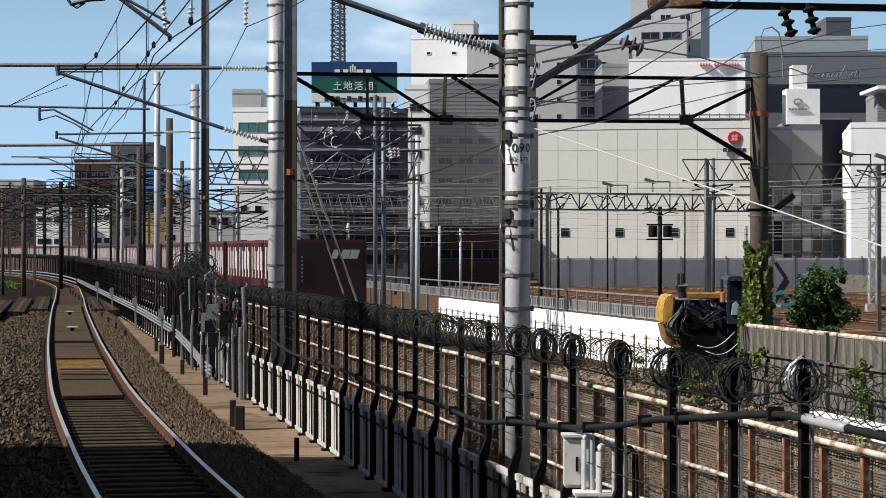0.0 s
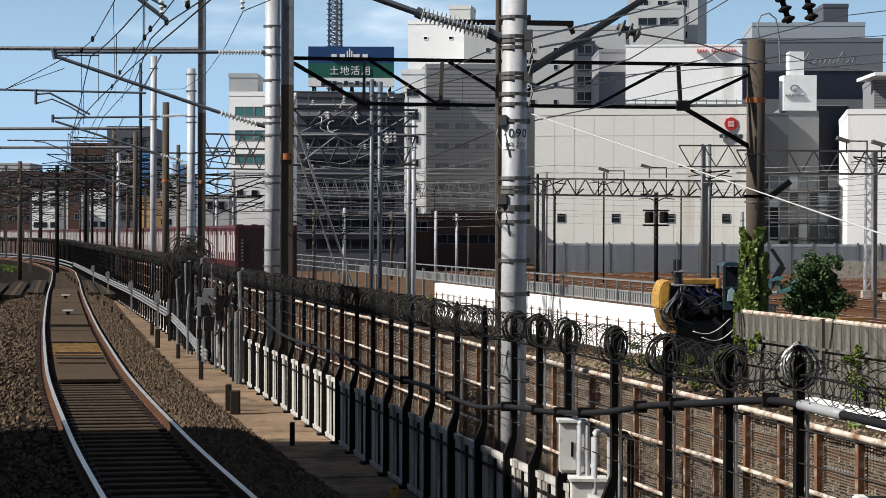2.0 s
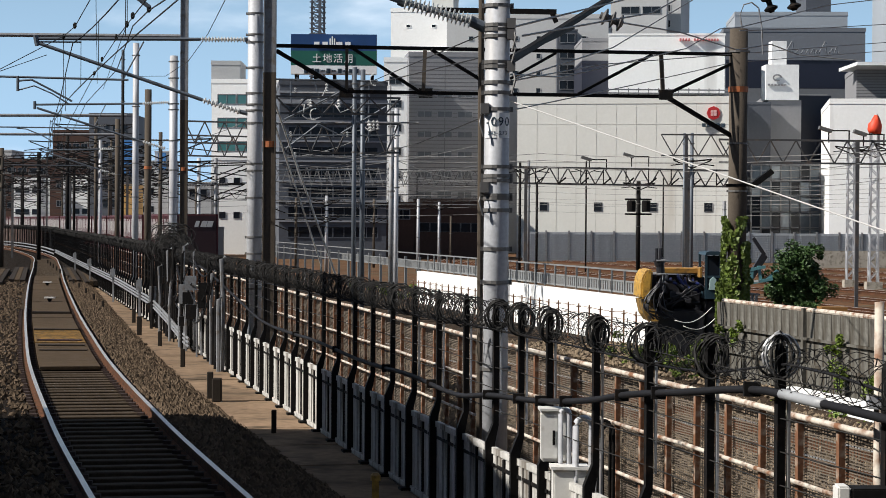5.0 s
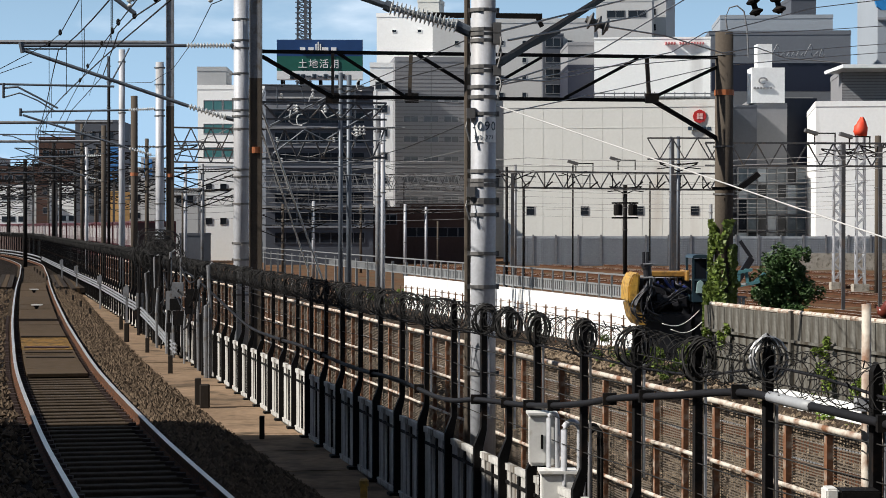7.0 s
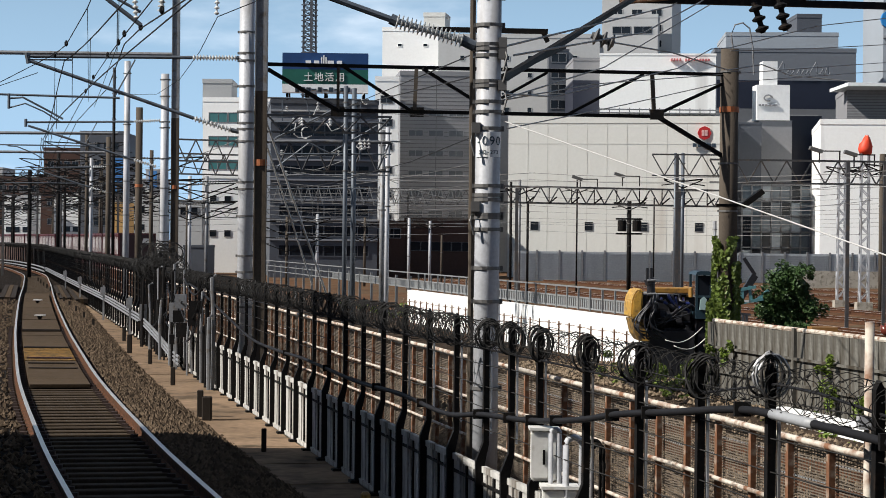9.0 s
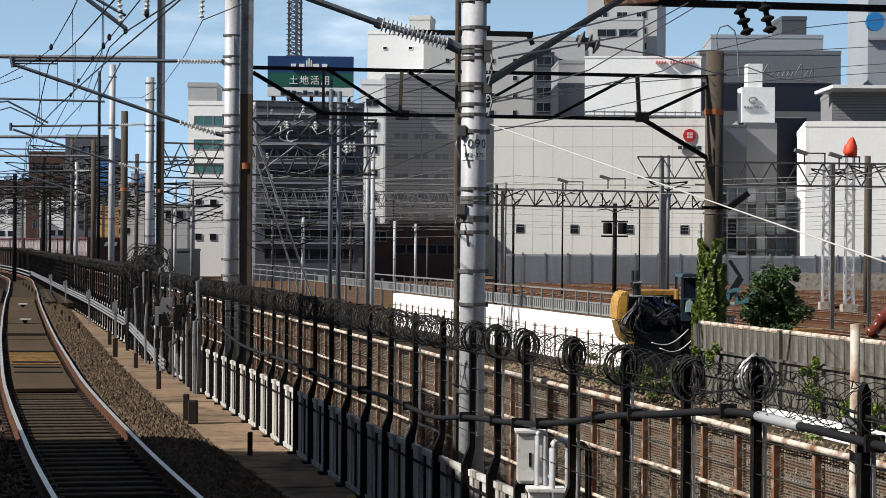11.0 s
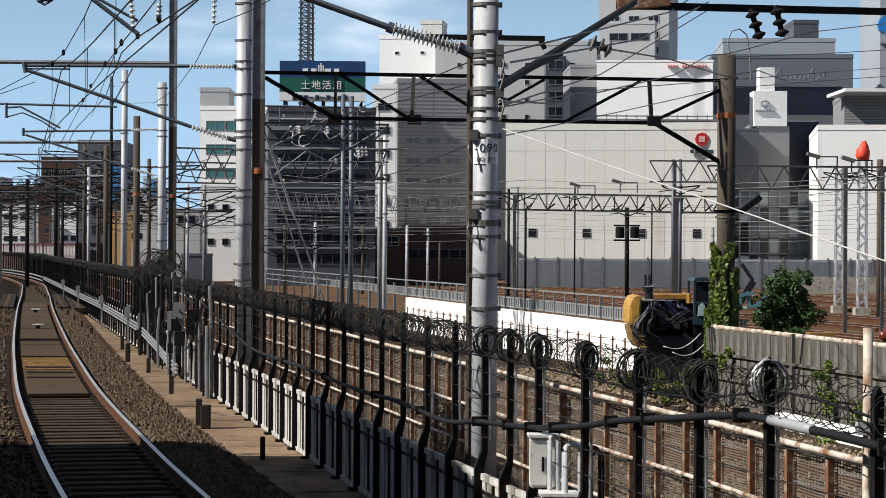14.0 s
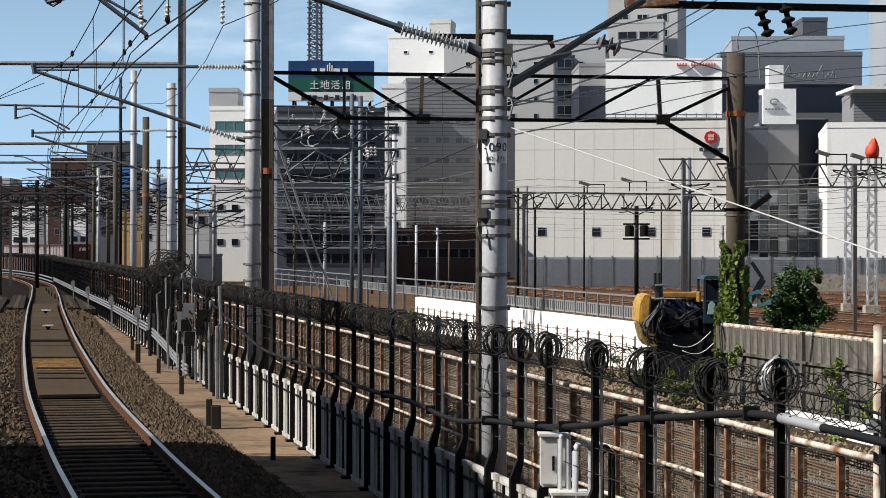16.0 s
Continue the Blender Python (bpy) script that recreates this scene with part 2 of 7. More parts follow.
def bent(table, d):
    """The x that a table of (distance, x) gives at a distance, along a smooth line."""
    i = max(0, min(len(table) - 2, sum(1 for q in table if q[0] <= d) - 1))
    (d0, x0), (d1, x1) = table[i], table[i + 1]
    def slope(k):
        if k <= 0:
            return (table[1][1] - table[0][1]) / (table[1][0] - table[0][0])
        if k >= len(table) - 1:
            return (table[-1][1] - table[-2][1]) / (table[-1][0] - table[-2][0])
        return (table[k + 1][1] - table[k - 1][1]) / (table[k + 1][0] - table[k - 1][0])
    h, u = d1 - d0, (d - d0) / (d1 - d0)
    if u < 0:
        return x0 + slope(i) * (d - d0)
    if u > 1:
        return x1 + slope(i + 1) * (d - d1)
    m0, m1 = slope(i) * h, slope(i + 1) * h
    return (2 * u**3 - 3 * u**2 + 1) * x0 + (u**3 - 2 * u**2 + u) * m0 + (-2 * u**3 + 3 * u**2) * x1 + (u**3 - u**2) * m1


# ---------------------------------------------------------------- lines of the plan: (distance ahead, x)
TRACK = [(-12, 5.6), (8, 0.75), (15, -0.95), (24, -2.96), (29.4, -4.12), (40.7, -6.4), (50.4, -8.2), (66, -11.0), (96, -16.2), (132, -22.3), (163, -27.9), (211, -39.0), (236, -47.0), (300, -76), (400, -140)]
FREIGHT = [(-30, 20.5), (20, 8.4), (60, -0.75), (73, -3.65), (83.5, -6.0), (98, -8.95), (135, -16.1), (169, -22.7), (202, -29.6), (220, -33.8), (300, -54), (392, -77), (500, -108), (640, -153)]
FENCE = 4.64          # the walkway fence runs at x = FENCE - 0.193 y
LEAN = 0.193


def beside(c, y):
    """x on a line parallel to the fence, c metres from the camera's foot."""
    return c - LEAN * y


def ribbon(bm, table, y0, y1, step, offsets, skirt=None):
    """A strip along a line of the plan; offsets: (sideways, z) across it."""
    rows = []
    n = max(2, int((y1 - y0) / step))
    for i in range(n + 1):
        y = y0 + (y1 - y0) * i / n
        x, k = bent(table, y), (bent(table, y + 0.5) - bent(table, y - 0.5))
        s = Vector((1, -k, 0)).normalized()
        rows.append([bm.verts.new((x + s.x * o, y + s.y * o, z)) for o, z in offsets])
    for u, v in zip(rows, rows[1:]):
        for k in range(len(u) - 1):
            bm.faces.new((u[k], u[k + 1], v[k + 1], v[k]))
    return rows


# ---------------------------------------------------------------- ground, tracks, walkway
bm = bmesh.new()
for x0, x1, y0, y1 in ((-2500, 2500, -200, 4200),):
    vs = [bm.verts.new(p) for p in ((x0, y0, -0.75), (x1, y0, -0.75), (x1, y1, -0.75), (x0, y1, -0.75))]
    bm.faces.new(vs)
solid("ground", bm, YARD, "brown gravelly railway yard ground", "ground", kind="structure")

bm = bmesh.new()
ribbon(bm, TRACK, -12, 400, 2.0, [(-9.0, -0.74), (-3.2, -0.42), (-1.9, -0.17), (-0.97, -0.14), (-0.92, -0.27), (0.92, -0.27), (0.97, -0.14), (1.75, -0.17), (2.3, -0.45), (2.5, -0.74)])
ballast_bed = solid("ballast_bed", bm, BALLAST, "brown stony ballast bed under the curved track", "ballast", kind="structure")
bm = bmesh.new()
ribbon(bm, FREIGHT, -30, 600, 4.0, [(-4.2, -0.74), (-2.6, -0.70), (-1.7, -0.67), (1.7, -0.67), (2.5, -0.64), (3.1, -0.56), (7.4, -0.56), (7.6, -0.74)])
solid("ballast_bed_freight", bm, BALLAST_PALE, "brown stony ballast bed of the freight line", "ballast", kind="structure")


def rail_profile(side, top):
    return [(side - 0.035, top), (side + 0.035, top), (side + 0.035, top - 0.04), (side + 0.01, top - 0.05), (side + 0.01, top - 0.13), (side + 0.065, top - 0.15), (side + 0.065, top - 0.165), (side - 0.065, top - 0.165), (side - 0.065, top - 0.15), (side - 0.01, top - 0.13), (side - 0.01, top - 0.05), (side - 0.035, top - 0.04)]


def track(table, gauge, top, y0, y1, step, name, label):
    root = thing(name, (bent(table, y0), y0, top - 0.165), label, "railway track", kind="structure")
    for sgn in (-1, 1):
        prof = rail_profile(sgn * (gauge / 2 + 0.035), top)
        bm = bmesh.new()
        ribbon(bm, table, y0, y1, step, prof + prof[:1])
        rail = part("rail", bm, RUST, root, "rusty steel rail with a bright running surface")
        bm = bmesh.new()
        s = sgn * (gauge / 2 + 0.035)
        ribbon(bm, table, y0, y1, step, [(s - 0.034, top - 0.012), (s - 0.030, top + 0.003), (s + 0.030, top + 0.003), (s + 0.034, top - 0.012)])
        part("running_surface", bm, RAILTOP, rail, "polished steel rail head")
    return root


main_track = track(TRACK, 1.435, 0.0, -12, 330, 1.0, "main_track", "curved railway track with rusty rails")
freight_track = track(FREIGHT, 1.067, -0.5, -30, 560, 3.0, "freight_track", "freight railway track with rusty rails")

# near-black strip that paints in the shade of the gaps between sleepers
bm = bmesh.new()
ribbon(bm, TRACK, -12, 165, 2.0, [(-0.91, -0.262), (0.91, -0.262)])
solid("sleeper_gap_shade", bm, mat("shade_dark_ballast", (0.009, 0.008, 0.007), 0.95, 0, 0.5, 3, 25, 1.0, None, 0, 0, False, 0.05), "near-black ballast strip painting the shade between the sleepers", "ballast", kind="structure")

# sleepers of the near track, timber decks between its rails
sleeper_mesh = None
y = 14.0
count = 0
while y < 160:
    x, k = bent(TRACK, y), bent(TRACK, y + 0.5) - bent(TRACK, y - 0.5)
    if sleeper_mesh is None:
        bm = bmesh.new()
        add_box(bm, (-1.2, -0.11, -0.16), (1.2, 0.11, 0))
        bmesh.ops.bevel(bm, geom=bm.edges[:], offset=0.012, segments=1, affect="EDGES")
        me = bpy.data.meshes.new("sleeper")
        bm.to_mesh(me), bm.free()
        me.materials.append(SLEEPER)
        sleeper_mesh = me
    ob = new("sleeper", sleeper_mesh)
    ob.parent = main_track
    ob.location = Vector((x, y, -0.150 + 0.004 * (count % 2))) - main_track.location
    ob.rotation_euler = (0, 0, -math.atan(k))
    count += 1
    y += 0.585

# fastenings beside the rails
bm = bmesh.new()
y = 14.0
while y < 70:
    x, k = bent(TRACK, y), bent(TRACK, y + 0.5) - bent(TRACK, y - 0.5)
    for s in (-0.88, -0.62, 0.62, 0.88):
        add_box(bm, (-0.05, -0.05, -0.15), (0.05, 0.05, -0.105), None, (x + s, y - k * s, 0))
    y += 0.585
part("fastenings", bm, UNDER, main_track, "dark rail fastenings")["kind"] = "stuff"


def deck(y0, y1, half, n, colour_material, label, z=-0.06):
    root = thing("track_deck", (bent(TRACK, y0), y0, z - 0.06), label, "track deck", "timber decks between the rails")
    step = (y1 - y0) / n
    for i in range(n):
        y = y0 + step * (i + 0.5)
        x, k = bent(TRACK, y), bent(TRACK, y + 0.5) - bent(TRACK, y - 0.5)
        bm = bmesh.new()
        add_box(bm, (-half, -step / 2 + 0.008, -0.06), (half, step / 2 - 0.008, 0.0), Matrix.Rotation(-math.atan(k), 3, "Z"), (x, y, z + random.uniform(-0.006, 0.006)))
        part("board", bm, colour_material, root)
    return root


STUBWOOD = mat("tarred_timber", (0.03, 0.024, 0.02), 0.85, 0, 0.3, 2, 20, 0.3)
ORANGEBOARD = mat("orange_stained_board", (0.20, 0.11, 0.032), 0.85, 0, 0.35, 3, 20, 0.3, (0.06, 0.042, 0.022), 0.5, 0.25)
deck(41.5, 49.5, 0.56, 5, DECK, "weathered brown timber deck between the rails")
deck(49.7, 55.0, 0.56, 5, ORANGEBOARD, "orange-stained timber deck between the rails")
deck(55.2, 64.5, 0.56, 4, DECK, "weathered brown timber deck between the rails")
deck(65.5, 108.0, 0.56, 10, DECK, "weathered brown timber deck between the rails")

# shallow dark gaps and pale scuffs across the decks
for y, w, h, m in ((48.3, 0.5, 0.02, STUBWOOD), (55.1, 0.55, 0.03, STUBWOOD), (64.9, 0.55, 0.05, STUBWOOD), (50.4, 0.5, 0.02, CONTDARK), (46.6, 0.5, 0.012, STUBWOOD)):
    x = bent(TRACK, y)
    bm = bmesh.new()
    add_box(bm, (x - w, y - 0.09, -0.056), (x + w, y + 0.09, -0.05 + h))
    solid("deck_batten", bm, m, "thin dark batten laid across the track deck", "batten", "battens on the track deck")
for y in (74.0, 92.0):
    x = bent(TRACK, y)
    root = thing("track_marker", (x, y, -0.055), "pale track marker plate on a dark bracket", "track marker", "track markers")
    bm = bmesh.new()
    add_box(bm, (x - 0.17, y - 0.03, 0.06), (x + 0.17, y + 0.25, 0.10))
    part("plate", bm, CONTWHITE, root)
    bm = bmesh.new()
    add_prism(bm, [(x - 0.09, 0.06), (x + 0.09, 0.06), (x + 0.03, -0.055), (x - 0.03, -0.055)], y, y + 0.15)
    part("bracket", bm, BLACKSTEEL, root)

# timber crossing boards on both sides of the far track
for sgn, o0, o1, yy in ((-1, 1.0, 1.75, 112.0), (-1, 1.95, 2.7, 108.0), (-1, 2.9, 3.9, 104.0), (1, 0.95, 1.5, 112.0), (1, 1.65, 2.2, 110.0)):
    board = thing("crossing_timber", (bent(TRACK, yy) + sgn * (o0 + o1) / 2, yy, -0.2), "long dark crossing timbers beside the track", "timber", "timbers beside the track")
    for k in range(3):
        bm = bmesh.new()
        x = bent(TRACK, yy) + sgn * (o0 + (o1 - o0) * (k + 0.5) / 3)
        add_box(bm, (-(o1 - o0) / 6.6, -13, -0.2), ((o1 - o0) / 6.6, 13, 0.0), Matrix.Rotation(0.17, 3, "Z"), (x, yy, -0.02 + 0.01 * k))
        part("beam", bm, (STUBWOOD, DECK, STUBWOOD)[k], board)

# the concrete cable trough that serves as a walkway, lid by lid
walkway = thing("walkway", (beside(3.6, 20), 20, -0.55), "sandy concrete walkway of trough lids beside the track", "walkway", kind="structure")
bm = bmesh.new()
ang = Matrix.Rotation(math.atan(LEAN), 3, "Z")
for y0, y1 in ((10, 190),):
    u = [bm.verts.new((beside(c, y), y, z)) for y in (y0, y1) for c, z in ((3.42, -0.74), (3.42, -0.36), (4.66, -0.36), (4.66, -0.74))]
    bm.faces.new((u[0], u[1], u[5], u[4])), bm.faces.new((u[1], u[2], u[6], u[5])), bm.faces.new((u[2], u[3], u[7], u[6]))
part("trough", bm, CONCRETE, walkway)
y, i = 14.0, 0
while y < 150:
    ln = 2.4 if y < 60 else 3.0
    bm = bmesh.new()
    add_box(bm, (-0.58, -ln / 2 + 0.008, 0), (0.58, ln / 2 - 0.008, 0.055), ang, (beside(4.04, y) + random.uniform(-0.012, 0.012), y, -0.358 + random.uniform(0, 0.012)))
    part("trough_lid", bm, WALKWAY, walkway)
    y += ln


# ---------------------------------------------------------------- buildings across the yard
BEIGE = mat("beige_cladding", (0.62, 0.615, 0.575), 0.7, 0, 0.05, 0.15, 4, 0.03, (0.50, 0.47, 0.42), 0.1, 0.03, True)
WHITEB = mat("white_cladding", (0.84, 0.84, 0.82), 0.7, 0, 0.05, 0.15, 4, 0.03, (0.60, 0.59, 0.57), 0.1, 0, True)
GREYB = mat("grey_cladding", (0.23, 0.23, 0.24), 0.7, 0, 0.08, 0.15, 4, 0.03, (0.24, 0.24, 0.24), 0.15, 0, True)
LIGHTB = mat("light_grey_cladding", (0.44, 0.44, 0.435), 0.7, 0, 0.06, 0.15, 4, 0.03, (0.40, 0.39, 0.38), 0.12, 0, True)
DARKB = mat("dark_slate_cladding", (0.075, 0.082, 0.098), 0.6, 0, 0.12, 0.2, 4, 0.03)
SHOPB = mat("blue_grey_cladding", (0.125, 0.137, 0.158), 0.7, 0, 0.08, 0.15, 4, 0.03)
SHOPLIGHT = mat("pale_blue_grey_cladding", (0.29, 0.32, 0.355), 0.7, 0, 0.06, 0.15, 4, 0.03)
NAVY = mat("navy_tinted_panel", (0.008, 0.011, 0.026), 0.5, 0, 0.15, 0.2, 3, 0)
BROWNB = mat("brown_brick_cladding", (0.085, 0.052, 0.042), 0.8, 0, 0.15, 0.2, 4, 0.05)
TANB = mat("tan_wall", (0.55, 0.33, 0.13), 0.8, 0, 0.12, 0.4, 6, 0.05)
ROOFB = mat("flat_roof", (0.22, 0.22, 0.21), 0.9, 0, 0.2, 0.3, 4, 0.1)
JOINT = paint("panel_joint", (0.53, 0.525, 0.49), 0.8)
GREYJOINT = paint("dark_panel_joint", (0.13, 0.13, 0.135), 0.8)
LEDGE = paint("grey_ledge", (0.27, 0.28, 0.30), 0.8)
BLUESIGN = paint("blue_sign", (0.006, 0.042, 0.145), 0.5)
GREENSIGN = paint("green_sign", (0.006, 0.095, 0.068), 0.5)
REDSIGN = paint("red_sign", (0.50, 0.025, 0.025), 0.4)
WHITESIGN = paint("white_sign", (0.78, 0.78, 0.77), 0.5)
DARKLETTER = paint("dark_letter", (0.03, 0.05, 0.07), 0.5)
BLUESHEET = mat("blue_sheeting", (0.05, 0.20, 0.48), 0.6, 0, 0.2, 0.5, 5, 0.2)
GREYGLASS = mat("grey_glass", (0.11, 0.115, 0.12), 0.2, 0, 0.2, 0.3, 3, 0)
TEALGLASS = mat("teal_glass", (0.04, 0.14, 0.14), 0.1, 0, 0.1, 0.3, 3, 0)


def building(x0, x1, top, y, depth, material, label, yaw=0.0, rows=0, cols=0, win=(1.4, 1.2), glass=None, z0=3.0, z1=None, name="building", margin=0.08, parapet=0.5, joints=0, base=-0.75, group="buildings beyond the yard", hjoint=(), frame_material=None, ledges=()):
    """A flat-roofed block whose front runs from x0 to x1 at distance y, with parapet, panel joints and a grid of windows."""
    w = x1 - x0
    root = thing(name, ((x0 + x1) / 2, y, base), label, "building", group)
    rot = Matrix.Rotation(radians(yaw), 3, "Z")
    c = Vector(((x0 + x1) / 2, y, 0))

    def put(bm, lo, hi):
        add_box(bm, lo, hi, rot, c)

    bm = bmesh.new()
    put(bm, (-w / 2, 0, base), (w / 2, depth, top - parapet))
    wall = part("wall", bm, material, root)
    bm = bmesh.new()
    t = 0.3
    put(bm, (-w / 2 - 0.05, -0.05, top - parapet), (w / 2 + 0.05, t, top))
    put(bm, (-w / 2 - 0.05, depth - t, top - parapet), (w / 2 + 0.05, depth, top))
    put(bm, (-w / 2 - 0.05, t, top - parapet), (-w / 2 + t, depth - t, top))
    put(bm, (w / 2 - t, t, top - parapet), (w / 2 + 0.05, depth - t, top))
    part("parapet", bm, material, root)
    bm = bmesh.new()
    put(bm, (-w / 2 + t, t, top - parapet), (w / 2 - t, depth - t, top - parapet + 0.05))
    part("roof", bm, ROOFB, root)
    if joints:
        bm = bmesh.new()
        for i in range(1, joints):
            x = -w / 2 + w * i / joints
            put(bm, (x - 0.035, -0.012, base + 1.0), (x + 0.035, 0.002, top - parapet - 0.02))
        for z in hjoint:
            put(bm, (-w / 2, -0.016, z - 0.035), (w / 2, 0.002, z + 0.035))
        part("panel_joints", bm, JOINT if material in (BEIGE, WHITEB) else GREYJOINT, wall)["kind"] = "stuff"
    for z, out, h in ledges:
        bm = bmesh.new()
        put(bm, (-w / 2 - 0.04, -out, z), (w / 2 + 0.04, 0.004, z + h))
        part("ledge", bm, LEDGE, root, "thin grey floor ledge")
    if rows and cols:
        z1 = z1 if z1 is not None else top - 2.0
        frame_mesh, pane_mesh = None, None
        for r in range(rows):
            for q in range(cols):
                x = -w / 2 + w * margin + w * (1 - 2 * margin) * (q + 0.5) / cols
                z = z0 + (z1 - z0) * (r + 0.5) / rows
                if frame_mesh is None:
                    bm = bmesh.new()
                    a, b = win[0] / 2, win[1] / 2
                    e = 0.08 if win[0] > 1.0 else 0.035
                    bars = [((-a - e, -0.06, -b - e), (a + e, 0.02, -b)), ((-a - e, -0.06, b), (a + e, 0.02, b + e)), ((-a - e, -0.06, -b), (-a, 0.02, b)), ((a, -0.06, -b), (a + e, 0.02, b))]
                    if win[0] > 1.0:
                        bars.append(((-0.03, -0.05, -b), (0.03, 0.02, b)))
                    for lo, hi in bars:
                        add_box(bm, lo, hi)
                    frame_mesh = bpy.data.meshes.new("window")
                    bm.to_mesh(frame_mesh), bm.free()
                    frame_mesh.materials.append(frame_material or GREYSTEEL)
                    bm = bmesh.new()
                    add_box(bm, (-a, -0.02, -b), (a, 0.01, b))
                    pane_mesh = bpy.data.meshes.new("pane")
                    bm.to_mesh(pane_mesh), bm.free()
                    pane_mesh.materials.append(glass or GLASS)
                wd = new("window", frame_mesh)
                wd.parent = root
                wd.location = rot @ Vector((x, 0, z)) + c - root.location
                wd.rotation_euler = (0, 0, radians(yaw))
                pn = new("pane", pane_mesh)
                pn.parent = wd
    return root, rot, c


# the beige hall with its round red sign
hall, hall_rot, hall_c = building(9.10, 30.49, 14.99, 215, 22, BEIGE, "beige panel-clad hall with a small red sign", yaw=-12, joints=11, hjoint=(12.30, 8.62), parapet=0.7, rows=1, cols=4, win=(0.75, 0.8), z0=3.52, z1=5.00, margin=0.0)
sign = thing("wall_sign", (28.04, 213.00, 12.37), "red octagonal emblem above a row of dark bars", "sign")
bm = bmesh.new()
cx, cy, cz = (28.04, 213.00, 13.35)
add_lathe(bm, (cx, cy + 0.3, cz), (cx, cy, cz), [(0, 0.66), (1, 0.66)], 8)
part("emblem", bm, REDSIGN, sign)
PALERED = paint("pale_red", (0.75, 0.45, 0.42))
for u, w in ((-0.15, 0.15), (0.15, 0.15), (-0.15, -0.15), (0.15, -0.15)):
    bm = bmesh.new()
    add_box(bm, (cx + u - 0.13, cy - 0.04, cz + w - 0.13), (cx + u + 0.13, cy + 0.02, cz + w + 0.13))
    part("emblem_square", bm, PALERED, sign)
bm = bmesh.new()
for i in range(5):
    add_box(bm, (cx - 1.1 + i * 0.46, cy - 0.02, cz - 1.35), (cx - 0.75 + i * 0.46, cy + 0.3, cz - 1.0))
part("lettering_bars", bm, DARKLETTER, sign)

building(-1.47, 6.37, 21.07, 240, 18, GREYB, "grey office block with a dark vertical strip", yaw=4, rows=6, cols=3, win=(1.5, 0.6), z0=4.54, z1=17.6, joints=2, hjoint=[4.8 + 0.42 * k for k in range(37)], glass=GREYGLASS, frame_material=GREYB)
building(-3.81, 3.41, 27.96, 262, 18, WHITEB, "white stepped office tower", yaw=-8, rows=1, cols=2, win=(0.45, 0.3), z0=24.5, z1=27.10, frame_material=WHITEB)
building(1.09, 3.66, 30.11, 266, 5, BEIGE, "beige lift house on a roof", yaw=-8, base=28.08 - 0.5)
building(2.68, 20.92, 26.17, 250, 20, LIGHTB, "light grey office block with small square windows", yaw=-6, rows=4, cols=6, win=(0.45, 0.5), z0=16.6, z1=24.4, frame_material=LIGHTB)
building(15.00, 17.26, 24.25, 247, 2.4, DARKB, "dark recessed stair tower of the office", rows=4, cols=1, win=(1.6, 0.9), z0=17.19, z1=24.12, parapet=0.2)
building(16.69, 19.65, 19.67, 232, 12, NAVY, "dark glazed block behind the hoarding", base=8.0, parapet=0.3)
building(16.69, 19.65, 22.05, 232.1, 11, GREYB, "grey upper block behind the hoarding", base=19.69, parapet=0.3)
building(18.97, 30.79, 22.07, 226, 8, WHITEB, "plain white box-shaped hoarding on a roof", yaw=-6, base=15.96, parapet=0.2)
bm = bmesh.new()
for i in range(14):
    if i != 4:
        add_box(bm, (26.17 + i * 0.29, 225.2, 21.28), (26.17 + i * 0.29 + 0.14, 225.9, 21.52))
solid("phone_lettering", bm, paint("faded_red_letter", (0.50, 0.16, 0.16)), "row of small red bars on the white hoarding", "sign", kind="stuff")
bm = bmesh.new()
for z in (15.73, 16.08):
    add_bar(bm, (18.63, 222, z), (31.77, 222, z), 0.12)
for i in range(14):
    x = 18.63 + i * (31.77 - 18.63) / 13
    add_bar(bm, (x, 222, 14.2), (x, 222, 16.25), 0.08)
solid("roof_railing", bm, GREYSTEEL, "grey roof railing below the hoarding", "railing")
building(26.26, 36.06, 39.87, 310, 22, LIGHTB, "tall grey tower with dark windows", yaw=-10, rows=3, cols=3, win=(1.4, 0.9), z0=29.5, z1=36.0, frame_material=LIGHTB)
building(26.53, 33.53, 34.21, 305, 4, LIGHTB, "grey projecting bay of the tower", yaw=-10, rows=1, cols=2, win=(2.4, 0.9), z0=31.0, z1=33.0)

building(40.2, 54.6, 30.04, 285, 16, SHOPLIGHT, "light grey rooftop storey", yaw=-4, base=0.0)
building(49.4, 52.6, 32.5, 285.5, 8, DARKB, "dark plant room on a roof", base=29.80 - 2.6)
shop, shop_rot, shop_c = building(35.69, 52.3, 25.96, 262, 18, SHOPB, "grey shop building with a dark window band and script lettering", yaw=-4)
bm = bmesh.new()
add_box(bm, (35.28, 257.6, 18.50), (50.42, 258.0, 21.79))
part("window_band", bm, NAVY, shop, "dark glass band")
bm = bmesh.new()
xx = 42.19
for i, (w, h) in enumerate(((0.9, 0.9), (0.45, 0.4), (0.4, 0.4), (0.4, 0.4), (0.4, 0.4), (0.3, 0.3), (0.9, 0.9), (0.4, 0.4), (0.4, 0.6))):
    w, h = w * 1.6, h * 1.6
    stroke = [(0, 0.1), (0.25, 0.55), (0.5, 1.0), (0.62, 0.8), (0.55, 0.2), (0.7, 0.0), (0.95, 0.25)]
    add_tube(bm, [(xx + w * u, 257.3, 22.5 + h * q) for u, q in stroke], 0.065, 5)
    xx += w * 0.85
part("script_lettering", bm, paint("slate_lettering", (0.05, 0.062, 0.08)), shop, "slate script-like strokes")

